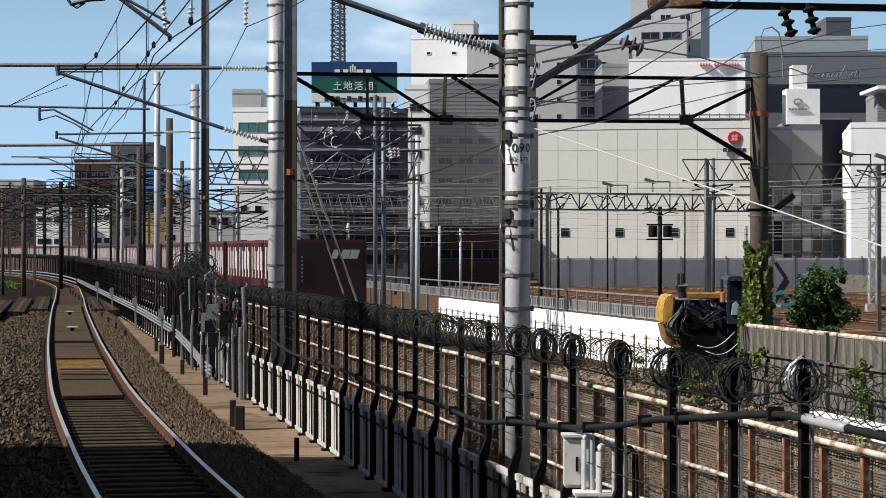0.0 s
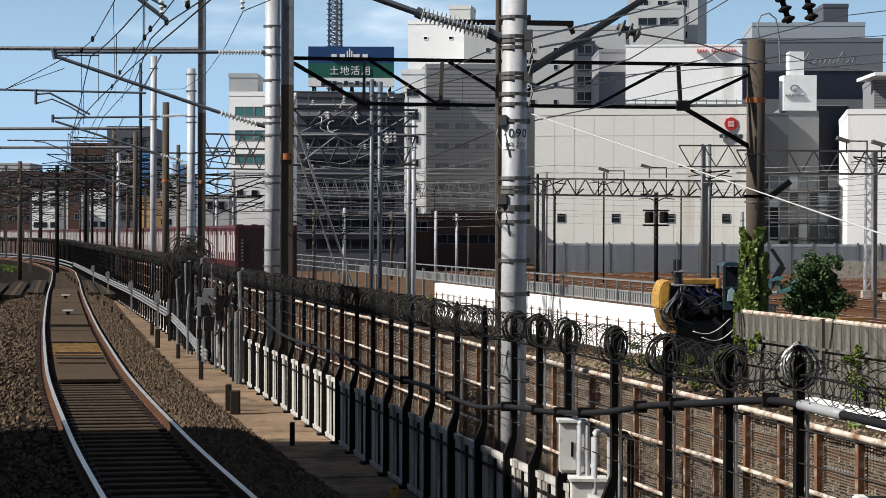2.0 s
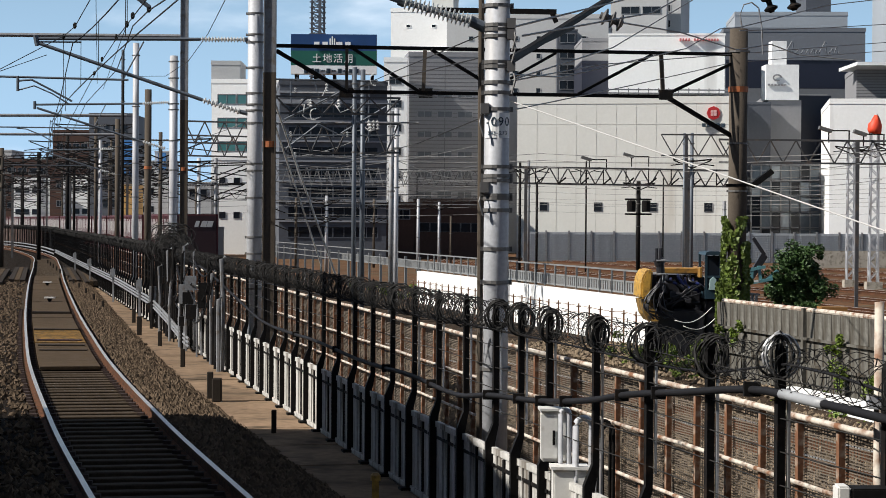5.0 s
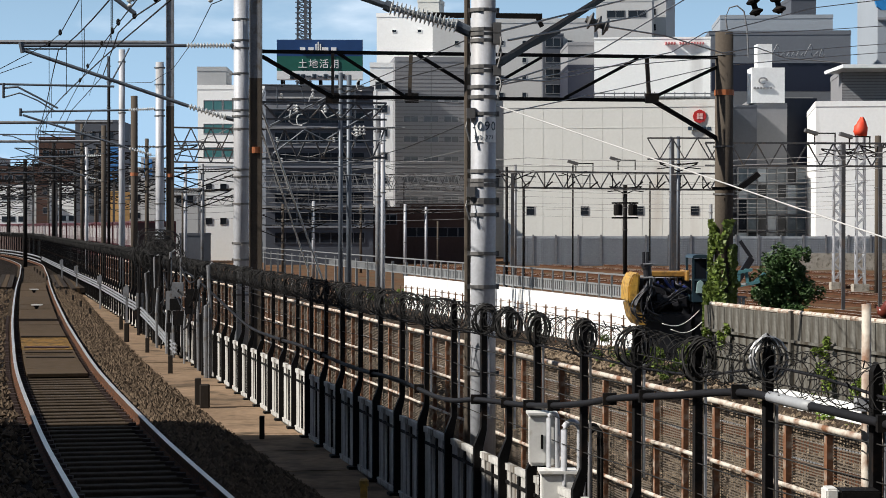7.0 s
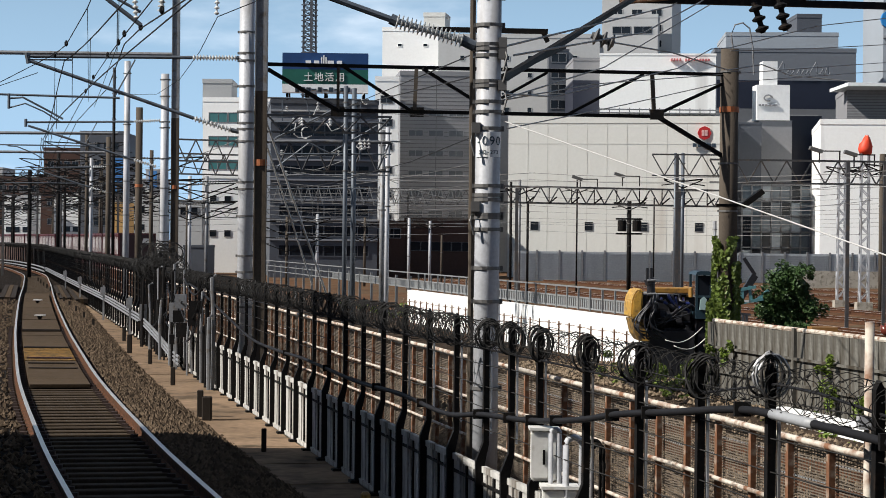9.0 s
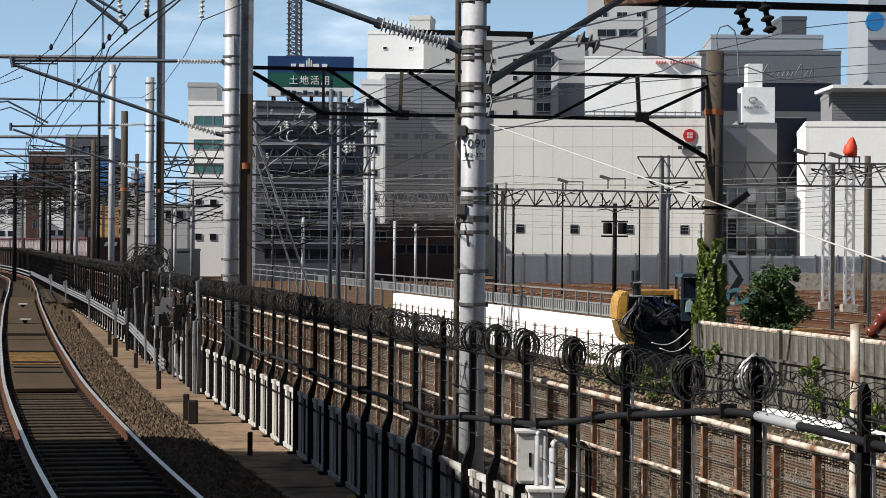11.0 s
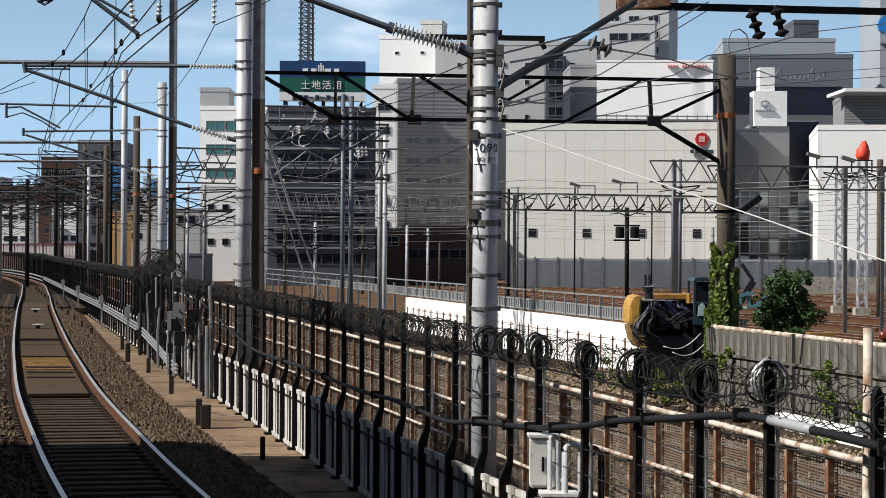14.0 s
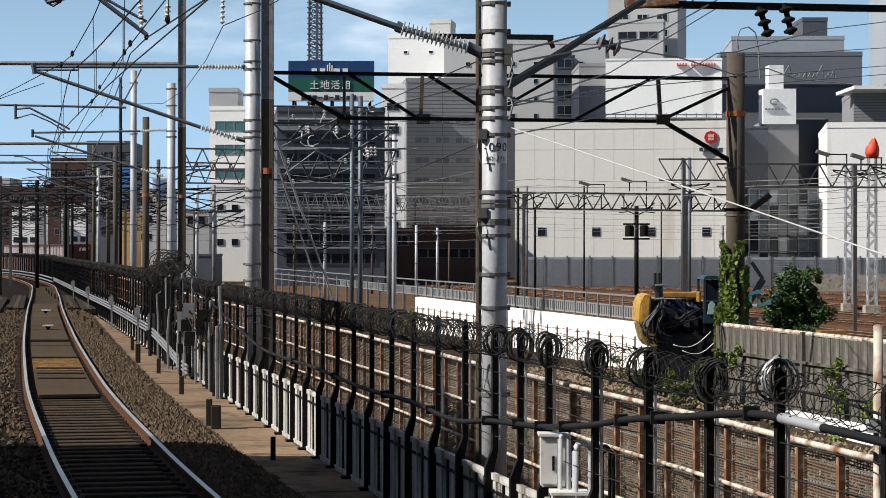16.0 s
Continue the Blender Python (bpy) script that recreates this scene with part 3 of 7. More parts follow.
pylon = thing("sign_pylon", (36.70, 228, -0.75), "white sign pylon with a grey oval emblem", "sign")
bm = bmesh.new()
add_box(bm, (35.07, 226, 15.38), (38.45, 229, 18.99))
add_box(bm, (35.71, 226.4, 18.99), (37.22, 228.6, 21.43))
part("box", bm, WHITESIGN, pylon)
bm = bmesh.new()
add_box(bm, (35.36, 226.2, -0.75), (38.74, 230, 15.38))
part("shaft", bm, GREYB, pylon)
bm = bmesh.new()
px, pz = 36.21, 17.63
for k in range(10):
    a, b = k * math.tau / 12, (k + 1) * math.tau / 12
    add_bar(bm, (px + 0.42 * math.cos(a), 225.85, pz + 0.3 * math.sin(a)), (px + 0.42 * math.cos(b), 225.85, pz + 0.3 * math.sin(b)), 0.14)
for i in range(6):
    add_box(bm, (px - 0.95 + i * 0.33, 225.8, pz - 0.8), (px - 0.74 + i * 0.33, 226.0, pz - 0.62))
part("emblem", bm, GREYB, pylon)

annex, _, _ = building(36.22, 42.38, 16.31, 232, 16, GREYB, "grey annex with a dark recess and glazed stair", yaw=-4)
# solid dark panel; its colour stands in for the shade of a recess
bm = bmesh.new()
add_box(bm, (38.91, 228.5, 8.3), (42.2, 229.2, 16.0))
part("recess", bm, NAVY, annex, "dark panel standing in for a shaded opening")
stair = thing("glazed_stair_frame", (36.58, 222, -0.75), "steel-framed glazed stair beside the hall", "stair")
bm = bmesh.new()
for i in range(8):
    x = 33.07 + i * (39.98 - 33.07) / 7
    add_bar(bm, (x, 222, -0.75), (x, 222, 8.65), 0.14)
for y in (335, 362, 390, 418, 446):
    z = 2.7 - (y - 440) / 17.66
    add_bar(bm, (33.07, 222, z), (39.98, 222, z), 0.14)
part("frame", bm, GREYSTEEL, stair)
PANES = [mat("grey_blue_glass", (0.10, 0.125, 0.145), 0.12, 0, 0.2, 0.4, 3, 0), GLASS, mat("pale_reflecting_glass", (0.34, 0.38, 0.41), 0.15, 0, 0.15, 0.4, 3, 0)]
prnd = random.Random(5)
for i in range(7):
    for z0, z1 in ((-0.7, 2.1), (2.2, 3.8), (3.9, 5.4), (5.5, 6.9), (7.0, 8.5)):
        bm = bmesh.new()
        x = 33.07 + i * 0.987
        add_box(bm, (x + 0.08, 222.1, z0), (x + 0.91, 222.2, z1))
        part("pane", bm, PANES[prnd.choice((0, 0, 1, 1, 2))], stair)
building(31.9, 35.2, 15.0, 223.5, 5, DARKB, "dark slate wall between the hall and the annex", parapet=0.2)

building(37.7, 52.0, 14.36, 204, 20, WHITEB, "large white-clad hall beside the yard", yaw=-8)
building(45.6, 58.4, 19.39, 232, 14, GREYB, "grey louvred storey under a white roof edge", yaw=-6, joints=2, hjoint=[14.4 + 0.3 * k for k in range(15)])
bm = bmesh.new()
add_box(bm, (44.4, 226, 18.99), (55.89, 236, 19.33))
solid("roof_edge", bm, WHITESIGN, "thin white projecting roof edge", "roof")
far_t, _, _ = building(61.6, 72.0, 39.69, 290, 20, SHOPLIGHT, "tall grey tower with a blue emblem", yaw=-4, rows=2, cols=2, win=(0.9, 1.2), z0=22.5, z1=29.5, ledges=[(29.9, 0.5, 0.35)])
bm = bmesh.new()
add_lathe(bm, (61.9, 287.9, 32.1), (61.9, 287.2, 32.1), [(0, 1.25), (1, 1.25)], 10)
for x0, x1, z0, z1 in ((63.5, 64.1, 30.9, 33.2), (64.1, 65.3, 32.6, 33.2), (65.0, 65.6, 31.9, 32.6)):
    add_box(bm, (x0, 287.2, z0), (x1, 287.9, z1))
part("emblem", bm, paint("sky_blue_sign", (0.02, 0.22, 0.55)), far_t, "blue rounded emblem")

# the dark office with the roof sign
building(-12.86, -3.16, 15.35, 200, 16, DARKB, "dark slate office block with floor ledges and rows of windows", yaw=5, rows=7, cols=4, win=(1.9, 0.9), z0=0.8, z1=13.4, parapet=0.4, frame_material=DARKB, ledges=[(2.6 + 1.8 * k, 0.25, 0.16) for k in range(6)] + [(13.3, 0.5, 0.3), (14.2, 0.2, 0.2)])
roof_sign = thing("roof_sign", (-7.93, 200.5, 15.23), "blue, green and white roof hoarding on a steel stand", "sign")
bm = bmesh.new()
add_box(bm, (-11.72, 197.4, 17.85), (-4.09, 198.6, 19.32))
part("blue_panel", bm, BLUESIGN, roof_sign)
bm = bmesh.new()
add_box(bm, (-11.72, 197.4, 16.54), (-4.09, 198.6, 17.85))
part("green_panel", bm, GREENSIGN, roof_sign)
bm = bmesh.new()
add_box(bm, (-11.72, 197.4, 15.78), (-4.09, 198.6, 16.54))
part("white_panel", bm, WHITESIGN, roof_sign)
bm = bmesh.new()
for i in range(5):
    x = -11.31 + i * (-4.50 - -11.31) / 4
    add_bar(bm, (x, 198.2, 15.78), (x, 198.2, 15.18), 0.2)
    add_bar(bm, (x, 198.6, 18.61), (x, 202.5, 15.18), 0.16)
part("stand", bm, BLACKSTEEL, roof_sign)
# the brand on the blue panel, as plain strokes
bm = bmesh.new()
for i, (w, h) in enumerate(((0.75, 0.6), (0.75, 0.6), (0.18, 1.0), (0.18, 1.25), (0.18, 1.0), (0.9, 0.6), (0.75, 0.6))):
    x = -9.65 + (0, 0.95, 1.75, 2.0, 2.25, 2.5, 3.55)[i] * 0.78
    add_box(bm, (x, 197.2, 18.18), (x + w * 0.62, 197.45, 18.18 + h * 0.75))
part("brand_strokes", bm, WHITESIGN, roof_sign)
for i in range(10):
    x = -10.55 + i * 0.5
    bm = bmesh.new()
    h = (0.45, 0.42, 0.36, 0.12, 0.4, 0.12, 0.4, 0.12, 0.3, 0.4)[i]
    add_box(bm, (x, 197.2, 16.06 - h / 2), (x + 0.36, 197.45, 16.06 + h / 2))
    if h > 0.2:
        add_box(bm, (x + 0.1, 197.15, 16.0 - h / 3), (x + 0.16, 197.2, 16.1 + h / 3))
    part("name_bar", bm, DARKLETTER, roof_sign)
words = bpy.data.curves.new("lettering", "FONT")
words.body = "土地活用"
words.size, words.extrude, words.align_x, words.align_y = 0.86, 0.04, "CENTER", "CENTER"
words.space_character = 1.2
words.materials.append(WHITESIGN)
wob = new("lettering", words)
wob.parent = roof_sign
wob.location = Vector((-7.99, 197.35, 17.12)) - roof_sign.location
wob.rotation_euler = (radians(90), 0, 0)

white_block, _, _ = building(-23.79, -15.88, 18.64, 250, 16, WHITEB, "white curved-corner office block with teal glazing", yaw=-6, rows=3, cols=3, win=(2.0, 1.0), glass=TEALGLASS, z0=9.72, z1=17.69)
building(-24.36, -21.03, 21.12, 256, 8, LIGHTB, "light grey roof block", base=16.5)
building(-4.09, -1.63, 20.16, 236, 3, WHITEB, "narrow white stair tower beside the office", yaw=0, rows=6, cols=1, win=(1.2, 0.7), z0=3.90, z1=18.96)

mast = thing("radio_mast", (-19.82, 420, -0.75), "dark lattice radio mast", "mast")
bm = bmesh.new()
mx = -19.82
for sx in (-1.35, 1.35):
    for sy in (-1.3, 1.3):
        add_bar(bm, (mx + sx, 420 + sy, -0.75), (mx + sx * 0.8, 420 + sy * 0.8, 56.27), 0.3)
part("legs", bm, DARKB, mast)
bm = bmesh.new()
z = 20.0
while z < 56.27:
    for sy in (-1.25, 1.25):
        add_bar(bm, (mx - 1.25, 420 + sy, z), (mx + 1.25, 420 + sy, z + 1.0), 0.13)
        add_bar(bm, (mx + 1.25, 420 + sy, z), (mx - 1.25, 420 + sy, z + 1.0), 0.13)
    add_bar(bm, (mx - 1.55, 418.6, z), (mx + 1.55, 418.6, z), 0.2)
    add_bar(bm, (mx + 0.35, 418.7, z), (mx + 0.35, 418.7, z + 1.0), 0.5)
    z += 1.0
part("lattice", bm, DARKB, mast)["kind"] = "stuff"

# far blocks on the skyline
building(-63.00, -54.86, 22.84, 420, 20, DARKB, "distant dark grey apartment block", rows=5, cols=4, win=(1.0, 1.4), z0=4, z1=21.77)
building(-78.17, -70.02, 21.64, 470, 18, BROWNB, "distant brown apartment block", rows=4, cols=4, win=(1.2, 1.2), z0=4, z1=20.09)
building(-117.71, -92.00, 17.84, 560, 20, BROWNB, "long distant brown building", rows=3, cols=8, win=(2.0, 1.4), z0=4, z1=16.99)
building(-137.80, -118.20, 22.62, 640, 20, LIGHTB, "distant pale block on the skyline", rows=3, cols=6, win=(2.0, 1.6), z0=4, z1=21.48)
building(-79.42, -73.71, 10.82, 430, 10, WHITEB, "small white distant house", rows=2, cols=3, win=(1.0, 1.0), z0=2, z1=10.38)
building(-71.16, -65.55, 11.68, 440, 10, WHITEB, "small white distant house", rows=2, cols=3, win=(1.0, 1.0), z0=2, z1=11.12)
wrapped, _, _ = building(-51.57, -48.86, 16.66, 380, 8, GREYB, "grey building with blue sheeting on its upper floors", parapet=0.2)
bm = bmesh.new()
add_box(bm, (-51.38, 379.5, 10.26), (-49.24, 379.95, 16.27))
part("sheeting", bm, BLUESHEET, wrapped, "bright blue sheeting")
building(-51.22, -45.10, 13.4, 400, 12, LIGHTB, "distant pale apartment block", rows=3, cols=4, win=(1.0, 1.0), z0=3, z1=12.8)
wrapped, _, _ = building(-36.12, -34.29, 12.04, 300, 8, LIGHTB, "pale block with blue sheeting on its upper floor", parapet=0.2)
bm = bmesh.new()
add_box(bm, (-35.66, 299.5, 9.43), (-34.59, 299.95, 11.73))
part("sheeting", bm, BLUESHEET, wrapped, "bright blue sheeting")
building(-29.01, -27.75, 6.10, 215, 6, TANB, "small tan-coloured house wall", parapet=0.2)
building(-22.39, -19.93, 6.34, 210, 8, LIGHTB, "blue-grey house with a dark upper window", rows=1, cols=1, win=(1.6, 0.7), z0=4.95, z1=5.59, parapet=0.2)
building(-21.24, -17.74, 9.01, 225, 8, WHITEB, "white house with a low roof", rows=2, cols=2, win=(0.6, 0.6), z0=1.5, z1=8.44, parapet=0.2)
building(-6.75, -0.73, 4.53, 205, 8, BROWNB, "low brown building behind the yard", rows=1, cols=5, win=(1.2, 0.8), z0=2.70, z1=4.01, parapet=0.2)
building(-0.74, 6.13, 4.81, 207, 8, BROWNB, "low dark brown shed behind the yard", rows=1, cols=6, win=(1.0, 0.8), z0=1.12, z1=3.23, parapet=0.2)
building(-19.58, -17.64, 2.12, 190, 8, DARKB, "low shed with a dark roof", parapet=0.2)


# ---------------------------------------------------------------- the freight train
WAGON, GAP = 19.6, 0.9


def freight_wagon():
    """One flat wagon with five containers, lying along +y with its rear end at y = 0."""
    root = thing("container_wagon", (0, 0, 0), "flat wagon loaded with maroon ribbed containers", "freight wagon", "wagons of the freight train")
    bm = bmesh.new()
    add_box(bm, (-1.25, 0, 0.78), (1.25, WAGON, 1.0))
    add_box(bm, (-0.35, -0.4, 0.6), (0.35, WAGON + 0.4, 0.85))
    for s in (-1.2, 1.12):
        add_box(bm, (s, 3.6, 0.5), (s + 0.08, WAGON - 3.6, 0.78))
    part("underframe", bm, UNDER, root)
    for y0 in (2.3, WAGON - 2.3):
        bm = bmesh.new()
        for s in (-0.95, 0.87):
            add_box(bm, (s, y0 - 1.3, 0.35), (s + 0.08, y0 + 1.3, 0.62))
        add_box(bm, (-0.95, y0 - 0.25, 0.45), (0.95, y0 + 0.25, 0.75))
        bogie = part("bogie", bm, UNDER, root)
        for dy in (-0.85, 0.85):
            bm = bmesh.new()
            for s in (-0.6, 0.48):
                add_lathe(bm, (s, y0 + dy, 0.43), (s + 0.12, y0 + dy, 0.43), [(0, 0.4), (0.3, 0.43), (0.3, 0.4), (1, 0.4)], 14)
            add_tube(bm, [(-0.6, y0 + dy, 0.43), (0.6, y0 + dy, 0.43)], 0.08)
            part("wheelset", bm, RUST, bogie)
    n = 5
    ln = 3.66
    for i in range(n):
        y0 = 0.35 + i * (WAGON - 0.5) / n
        bm = bmesh.new()
        add_box(bm, (-1.11, y0 + 0.02, 1.03), (1.11, y0 + ln - 0.02, 3.47))
        box = part("container", bm, CONTAINER, root)
        bm = bmesh.new()
        for z0, z1 in ((1.0, 1.12), (3.4, 3.5)):
            for s in (-1.22, 1.14):
                add_box(bm, (s, y0, z0), (s + 0.08, y0 + ln, z1))
            for yy in (y0, y0 + ln - 0.1):
                add_box(bm, (-1.14, yy, z0), (1.14, yy + 0.1, z1))
        for s in (-1.22, 1.14):
            for yy in (y0, y0 + ln - 0.1):
                add_box(bm, (s, yy, 1.12), (s + 0.08, yy + 0.1, 3.4))
        for k in range(1, 12):
            yy = y0 + k * ln / 12
            for s in (-1.225, 1.105):
                add_box(bm, (s, yy - 0.075, 1.12), (s + 0.12, yy + 0.075, 3.4))
        part("ribs", bm, CONTAINER, box)
        bm = bmesh.new()
        for k in range(1, 12):
            yy = y0 + k * ln / 12
            if k in (1, 2, 4, 5, 7, 8, 10):
                add_box(bm, (-1.235, yy - 0.078, 2.4 - 0.3 * (k % 3 == 1)), (-1.2, yy + 0.078, 3.25 - 0.15 * (k % 2)))
        for k in (2, 6, 10):
            yy = y0 + k * ln / 12
            add_box(bm, (-1.235, yy - 0.078, 1.35), (-1.2, yy + 0.078, 1.55))
        part("marking", bm, CONTWHITE, box, "white stencilled markings")["kind"] = "stuff"
        # end panel, coloured darker than the sides to stand for its shade
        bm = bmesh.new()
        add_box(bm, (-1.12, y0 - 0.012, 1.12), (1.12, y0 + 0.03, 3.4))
        end = part("end_panel", bm, CONTDARK, box, "maroon end panel darkened for shade")
        if i == 0:
            bm = bmesh.new()
            for k, w in enumerate((0.2, 0.28, 0.28)):
                x = 0.02 + k * 0.3
                add_prism(bm, [(x, 2.86), (x + w, 2.86), (x + w + 0.1, 3.16), (x + 0.1, 3.16)], y0 - 0.03, y0 - 0.014)
            part("logo_strokes", bm, CONTWHITE, end, "white slanted logo strokes")
            bm = bmesh.new()
            for k in range(7):
                add_box(bm, (-0.98, y0 - 0.03, 2.1 + k * 0.13), (-0.91, y0 - 0.014, 2.17 + k * 0.13))
            part("number_bars", bm, GREYSTEEL, end)
    return root


def arc_table():
    pts, s = [], 0.0
    y = 10.0
    last = None
    while y < 1000:
        p = Vector((bent(FREIGHT, y), y, 0))
        if last is not None:
            s += (p - last).length
        pts.append((s, p))
        last = p
        y += 1.0
    return pts


ARC = arc_table()


def on_line(s):
    i = max(0, min(len(ARC) - 2, int(np.searchsorted([q[0] for q in ARC], s)) - 1))
    (s0, p0), (s1, p1) = ARC[i], ARC[i + 1]
    return p0.lerp(p1, (s - s0) / (s1 - s0))


# seconds and the distance ahead at which the train's rear end stands
REAR = [(0.0, 73.0), (1.5, 83.5), (3.5, 98.0), (6.5, 122.0), (8.0, 135.0), (9.2, 146.0), (11.5, 169.0), (14.5, 202.0), (16.0, 220.0)]
first_wagon = freight_wagon()
wagons = [first_wagon] + [copy_thing(first_wagon, pose(0, 0, 0)) for _ in range(21)]


def move_train():
    for k, w in enumerate(wagons):
        rows = []
        for i in range(17):
            t = float(i)
            y = bent(REAR, t)
            s = float(np.interp(y, [q[1].y for q in ARC], [q[0] for q in ARC])) + k * (WAGON + GAP)
            a, b = on_line(s + 1.0), on_line(s + WAGON - 1.0)
            way = (b - a).normalized()
            p = a - way * 1.0
            rows.append((t, pose(p.x, p.y, -0.5, 0, 0, math.degrees(math.atan2(-way.x, way.y)))))
        walk(w, rows)


# ---------------------------------------------------------------- the walkway fence with its razor wire
fence = thing("walkway_fence", (beside(FENCE, 13), 13, -0.3), "dark steel fence with pale panels and razor wire coils", "fence")
ELBOW = 0.06
POSTS = [8.4, 9.8, 11.6, 12.45, 13.2, 14.5, 15.85, 17.25, 18.7, 19.7, 20.7, 22.0, 23.35, 24.7, 26.05]
while POSTS[-1] < 168:
    POSTS.append(POSTS[-1] + 1.36)
POSTS.remove(12.45)


def share(name, bm, material, cache={}):
    """A mesh for alike pieces."""
    if name not in cache:
        me = bpy.data.meshes.new(name.split("/")[0])
        bmesh.ops.recalc_face_normals(bm, faces=bm.faces)
        bm.to_mesh(me)
        me.materials.append(material)
        cache[name] = me
    bm.free()
    return cache[name]


def piece(name, me, parent, at, rz=0.0):
    ob = new(name, me)
    ob.parent = parent
    ob.location = Vector(at) - root_of(parent).location
    ob.rotation_euler = (0, 0, rz)
    return ob


TURN = math.atan(LEAN)
bm = bmesh.new()
add_prism(bm, [(-0.035, 0.03), (0.05, 0.03), (0.05, 0.92), (ELBOW + 0.026, 1.10), (ELBOW + 0.026, 2.24), (ELBOW, 2.29), (ELBOW - 0.026, 2.24), (ELBOW - 0.026, 1.12), (-0.035, 0.95)], -0.03, 0.03)
post_mesh = share("post", bm, BLACKSTEEL)
bm = bmesh.new()
add_box(bm, (-0.10, -0.09, 0), (0.09, 0.09, 0.035))
plate_mesh = share("base_plate", bm, BLACKSTEEL)
bm = bmesh.new()
add_box(bm, (-0.014, -0.66, 0.02), (0.014, 0.66, 0.86))
for q in (-0.3, 0.3):
    add_box(bm, (-0.03, q - 0.02, 0.04), (-0.012, q + 0.02, 0.84))
add_box(bm, (-0.03, -0.66, 0.84), (0.016, 0.66, 0.90))
add_box(bm, (-0.04, -0.66, 0.0), (0.03, 0.66, 0.06))
panel_mesh = share("panel", bm, PANEL)
bm = bmesh.new()
add_box(bm, (-0.034, -0.03, 0.07), (-0.015, 0.03, 0.83))
add_box(bm, (-0.03, -0.60, 0.72), (-0.015, 0.60, 0.75))
stiffener_mesh = share("stiffener", bm, BLACKSTEEL)
for i, y in enumerate(POSTS):
    piece("post", post_mesh, fence, (beside(FENCE, y), y, -0.3), TURN)
    piece("base_plate", plate_mesh, fence, (beside(FENCE, y), y, -0.3), TURN)
    if i + 1 < len(POSTS):
        ym = (y + POSTS[i + 1]) / 2
        piece("panel", panel_mesh, fence, (beside(FENCE + 0.05, ym), ym, -0.3), TURN)
        piece("stiffener", stiffener_mesh, fence, (beside(FENCE + 0.05, ym), ym, -0.3), TURN)
bm = bmesh.new()
u = [(beside(c, y), y, z) for y in (8, 168) for c, z in ((FENCE + 0.12, -0.74), (FENCE + 0.12, 0.30), (FENCE + 0.44, 0.30), (FENCE + 0.44, -0.74))]
v = [bm.verts.new(p) for p in u]
for f in ((0, 1, 5, 4), (1, 2, 6, 5), (2, 3, 7, 6), (0, 3, 2, 1), (4, 5, 6, 7)):
    bm.faces.new([v[k] for k in f])
part("retaining_wall", bm, CONCRETE, fence, "weathered concrete strip behind the panels")

# strands between the posts
for z in (0.95, 1.15, 1.35, 1.55, 1.78):
    bm = bmesh.new()
    add_tube(bm, [(beside(FENCE + ELBOW, y), y - 0.03, z + 0.01 * ((i * 7) % 3 - 1)) for i, y in enumerate(POSTS) if y < 120], 0.0045, 4)
    part("barbed_strand", bm, COIL, fence)


def add_ring(bm, centre, r, wire, n=12, tilt=0.0, lean=0.0, flat=1.0):
    """One turn of a coil whose axis runs along the fence."""
    pts = []
    for k in range(n + 1):
        a = k * math.tau / n
        pts.append(Vector((math.cos(a) * r * flat, math.sin(a) * r * tilt + (k / n) * lean, math.sin(a) * r)))
    rot = Matrix.Rotation(TURN, 3, "Z")
    add_tube(bm, [rot @ p + Vector(centre) for p in pts], wire, 4, cap=False)


for y in POSTS:
    if y > 21.5 or y < 12.0:
        continue
    fan = abs(y - 13.2) < 0.1
    for k in range(8 if fan else 6):
        bm = bmesh.new()
        r = 0.135 * random.uniform(0.88, 1.04)
        flat = (1.0, 0.86, 0.7, 0.55, 0.4, 0.25, 0.12, 0.95)[k] if fan else random.uniform(0.45, 1.0)
        spread = 0.03 if fan else 0.2
        add_ring(bm, (beside(FENCE + ELBOW, y) + random.uniform(-0.03, 0.03), y + random.uniform(-spread, spread), (1.92 if fan else 1.835) + random.uniform(-0.02, 0.02)), r, 0.0085, 16, random.uniform(-0.1, 0.1) if fan else random.uniform(-0.6, 0.6), 0.0, flat)
        part("loop", bm, COILPALE if fan and k % 3 else COIL, fence)
bm = bmesh.new()
y = 8.5
while y < 21.5:
    for s in (-1, 1):
        add_ring(bm, (beside(FENCE + ELBOW, y), y, 1.84 + random.uniform(-0.03, 0.03)), 0.13 * random.uniform(0.8, 1.1), 0.0026, 12, s * random.uniform(0.4, 0.9), 0.14)
    y += 0.19
while y < 60:
    add_ring(bm, (beside(FENCE + ELBOW, y) + random.uniform(-0.02, 0.02), y, 1.81 + random.uniform(-0.03, 0.03)), 0.145 * random.uniform(0.85, 1.1), 0.0055, 10, random.uniform(-0.5, 0.5), 0.05)
    y += 0.085
while y < 168:
    add_ring(bm, (beside(FENCE + ELBOW, y) + random.uniform(-0.03, 0.03), y, 1.86 + random.uniform(-0.03, 0.03)), 0.165 * random.uniform(0.85, 1.1), 0.012, 8, random.uniform(-0.5, 0.5), 0.08)
    y += 0.13
part("razor_wire", bm, COIL, fence, "continuous dark razor wire coil")["kind"] = "stuff"
# short barbs
bm = bmesh.new()
for i in range(900):
    y = random.uniform(9, 60)
    a = random.uniform(0, math.tau)
    p = Vector((beside(FENCE + ELBOW, y) + 0.14 * math.cos(a), y, 1.83 + 0.14 * math.sin(a)))
    d = Vector((random.uniform(-1, 1), random.uniform(-1, 1), random.uniform(-1, 1))) * 0.03
    add_bar(bm, p - d, p + d, 0.006)
part("barb_scatter", bm, COIL, fence)["kind"] = "stuff"
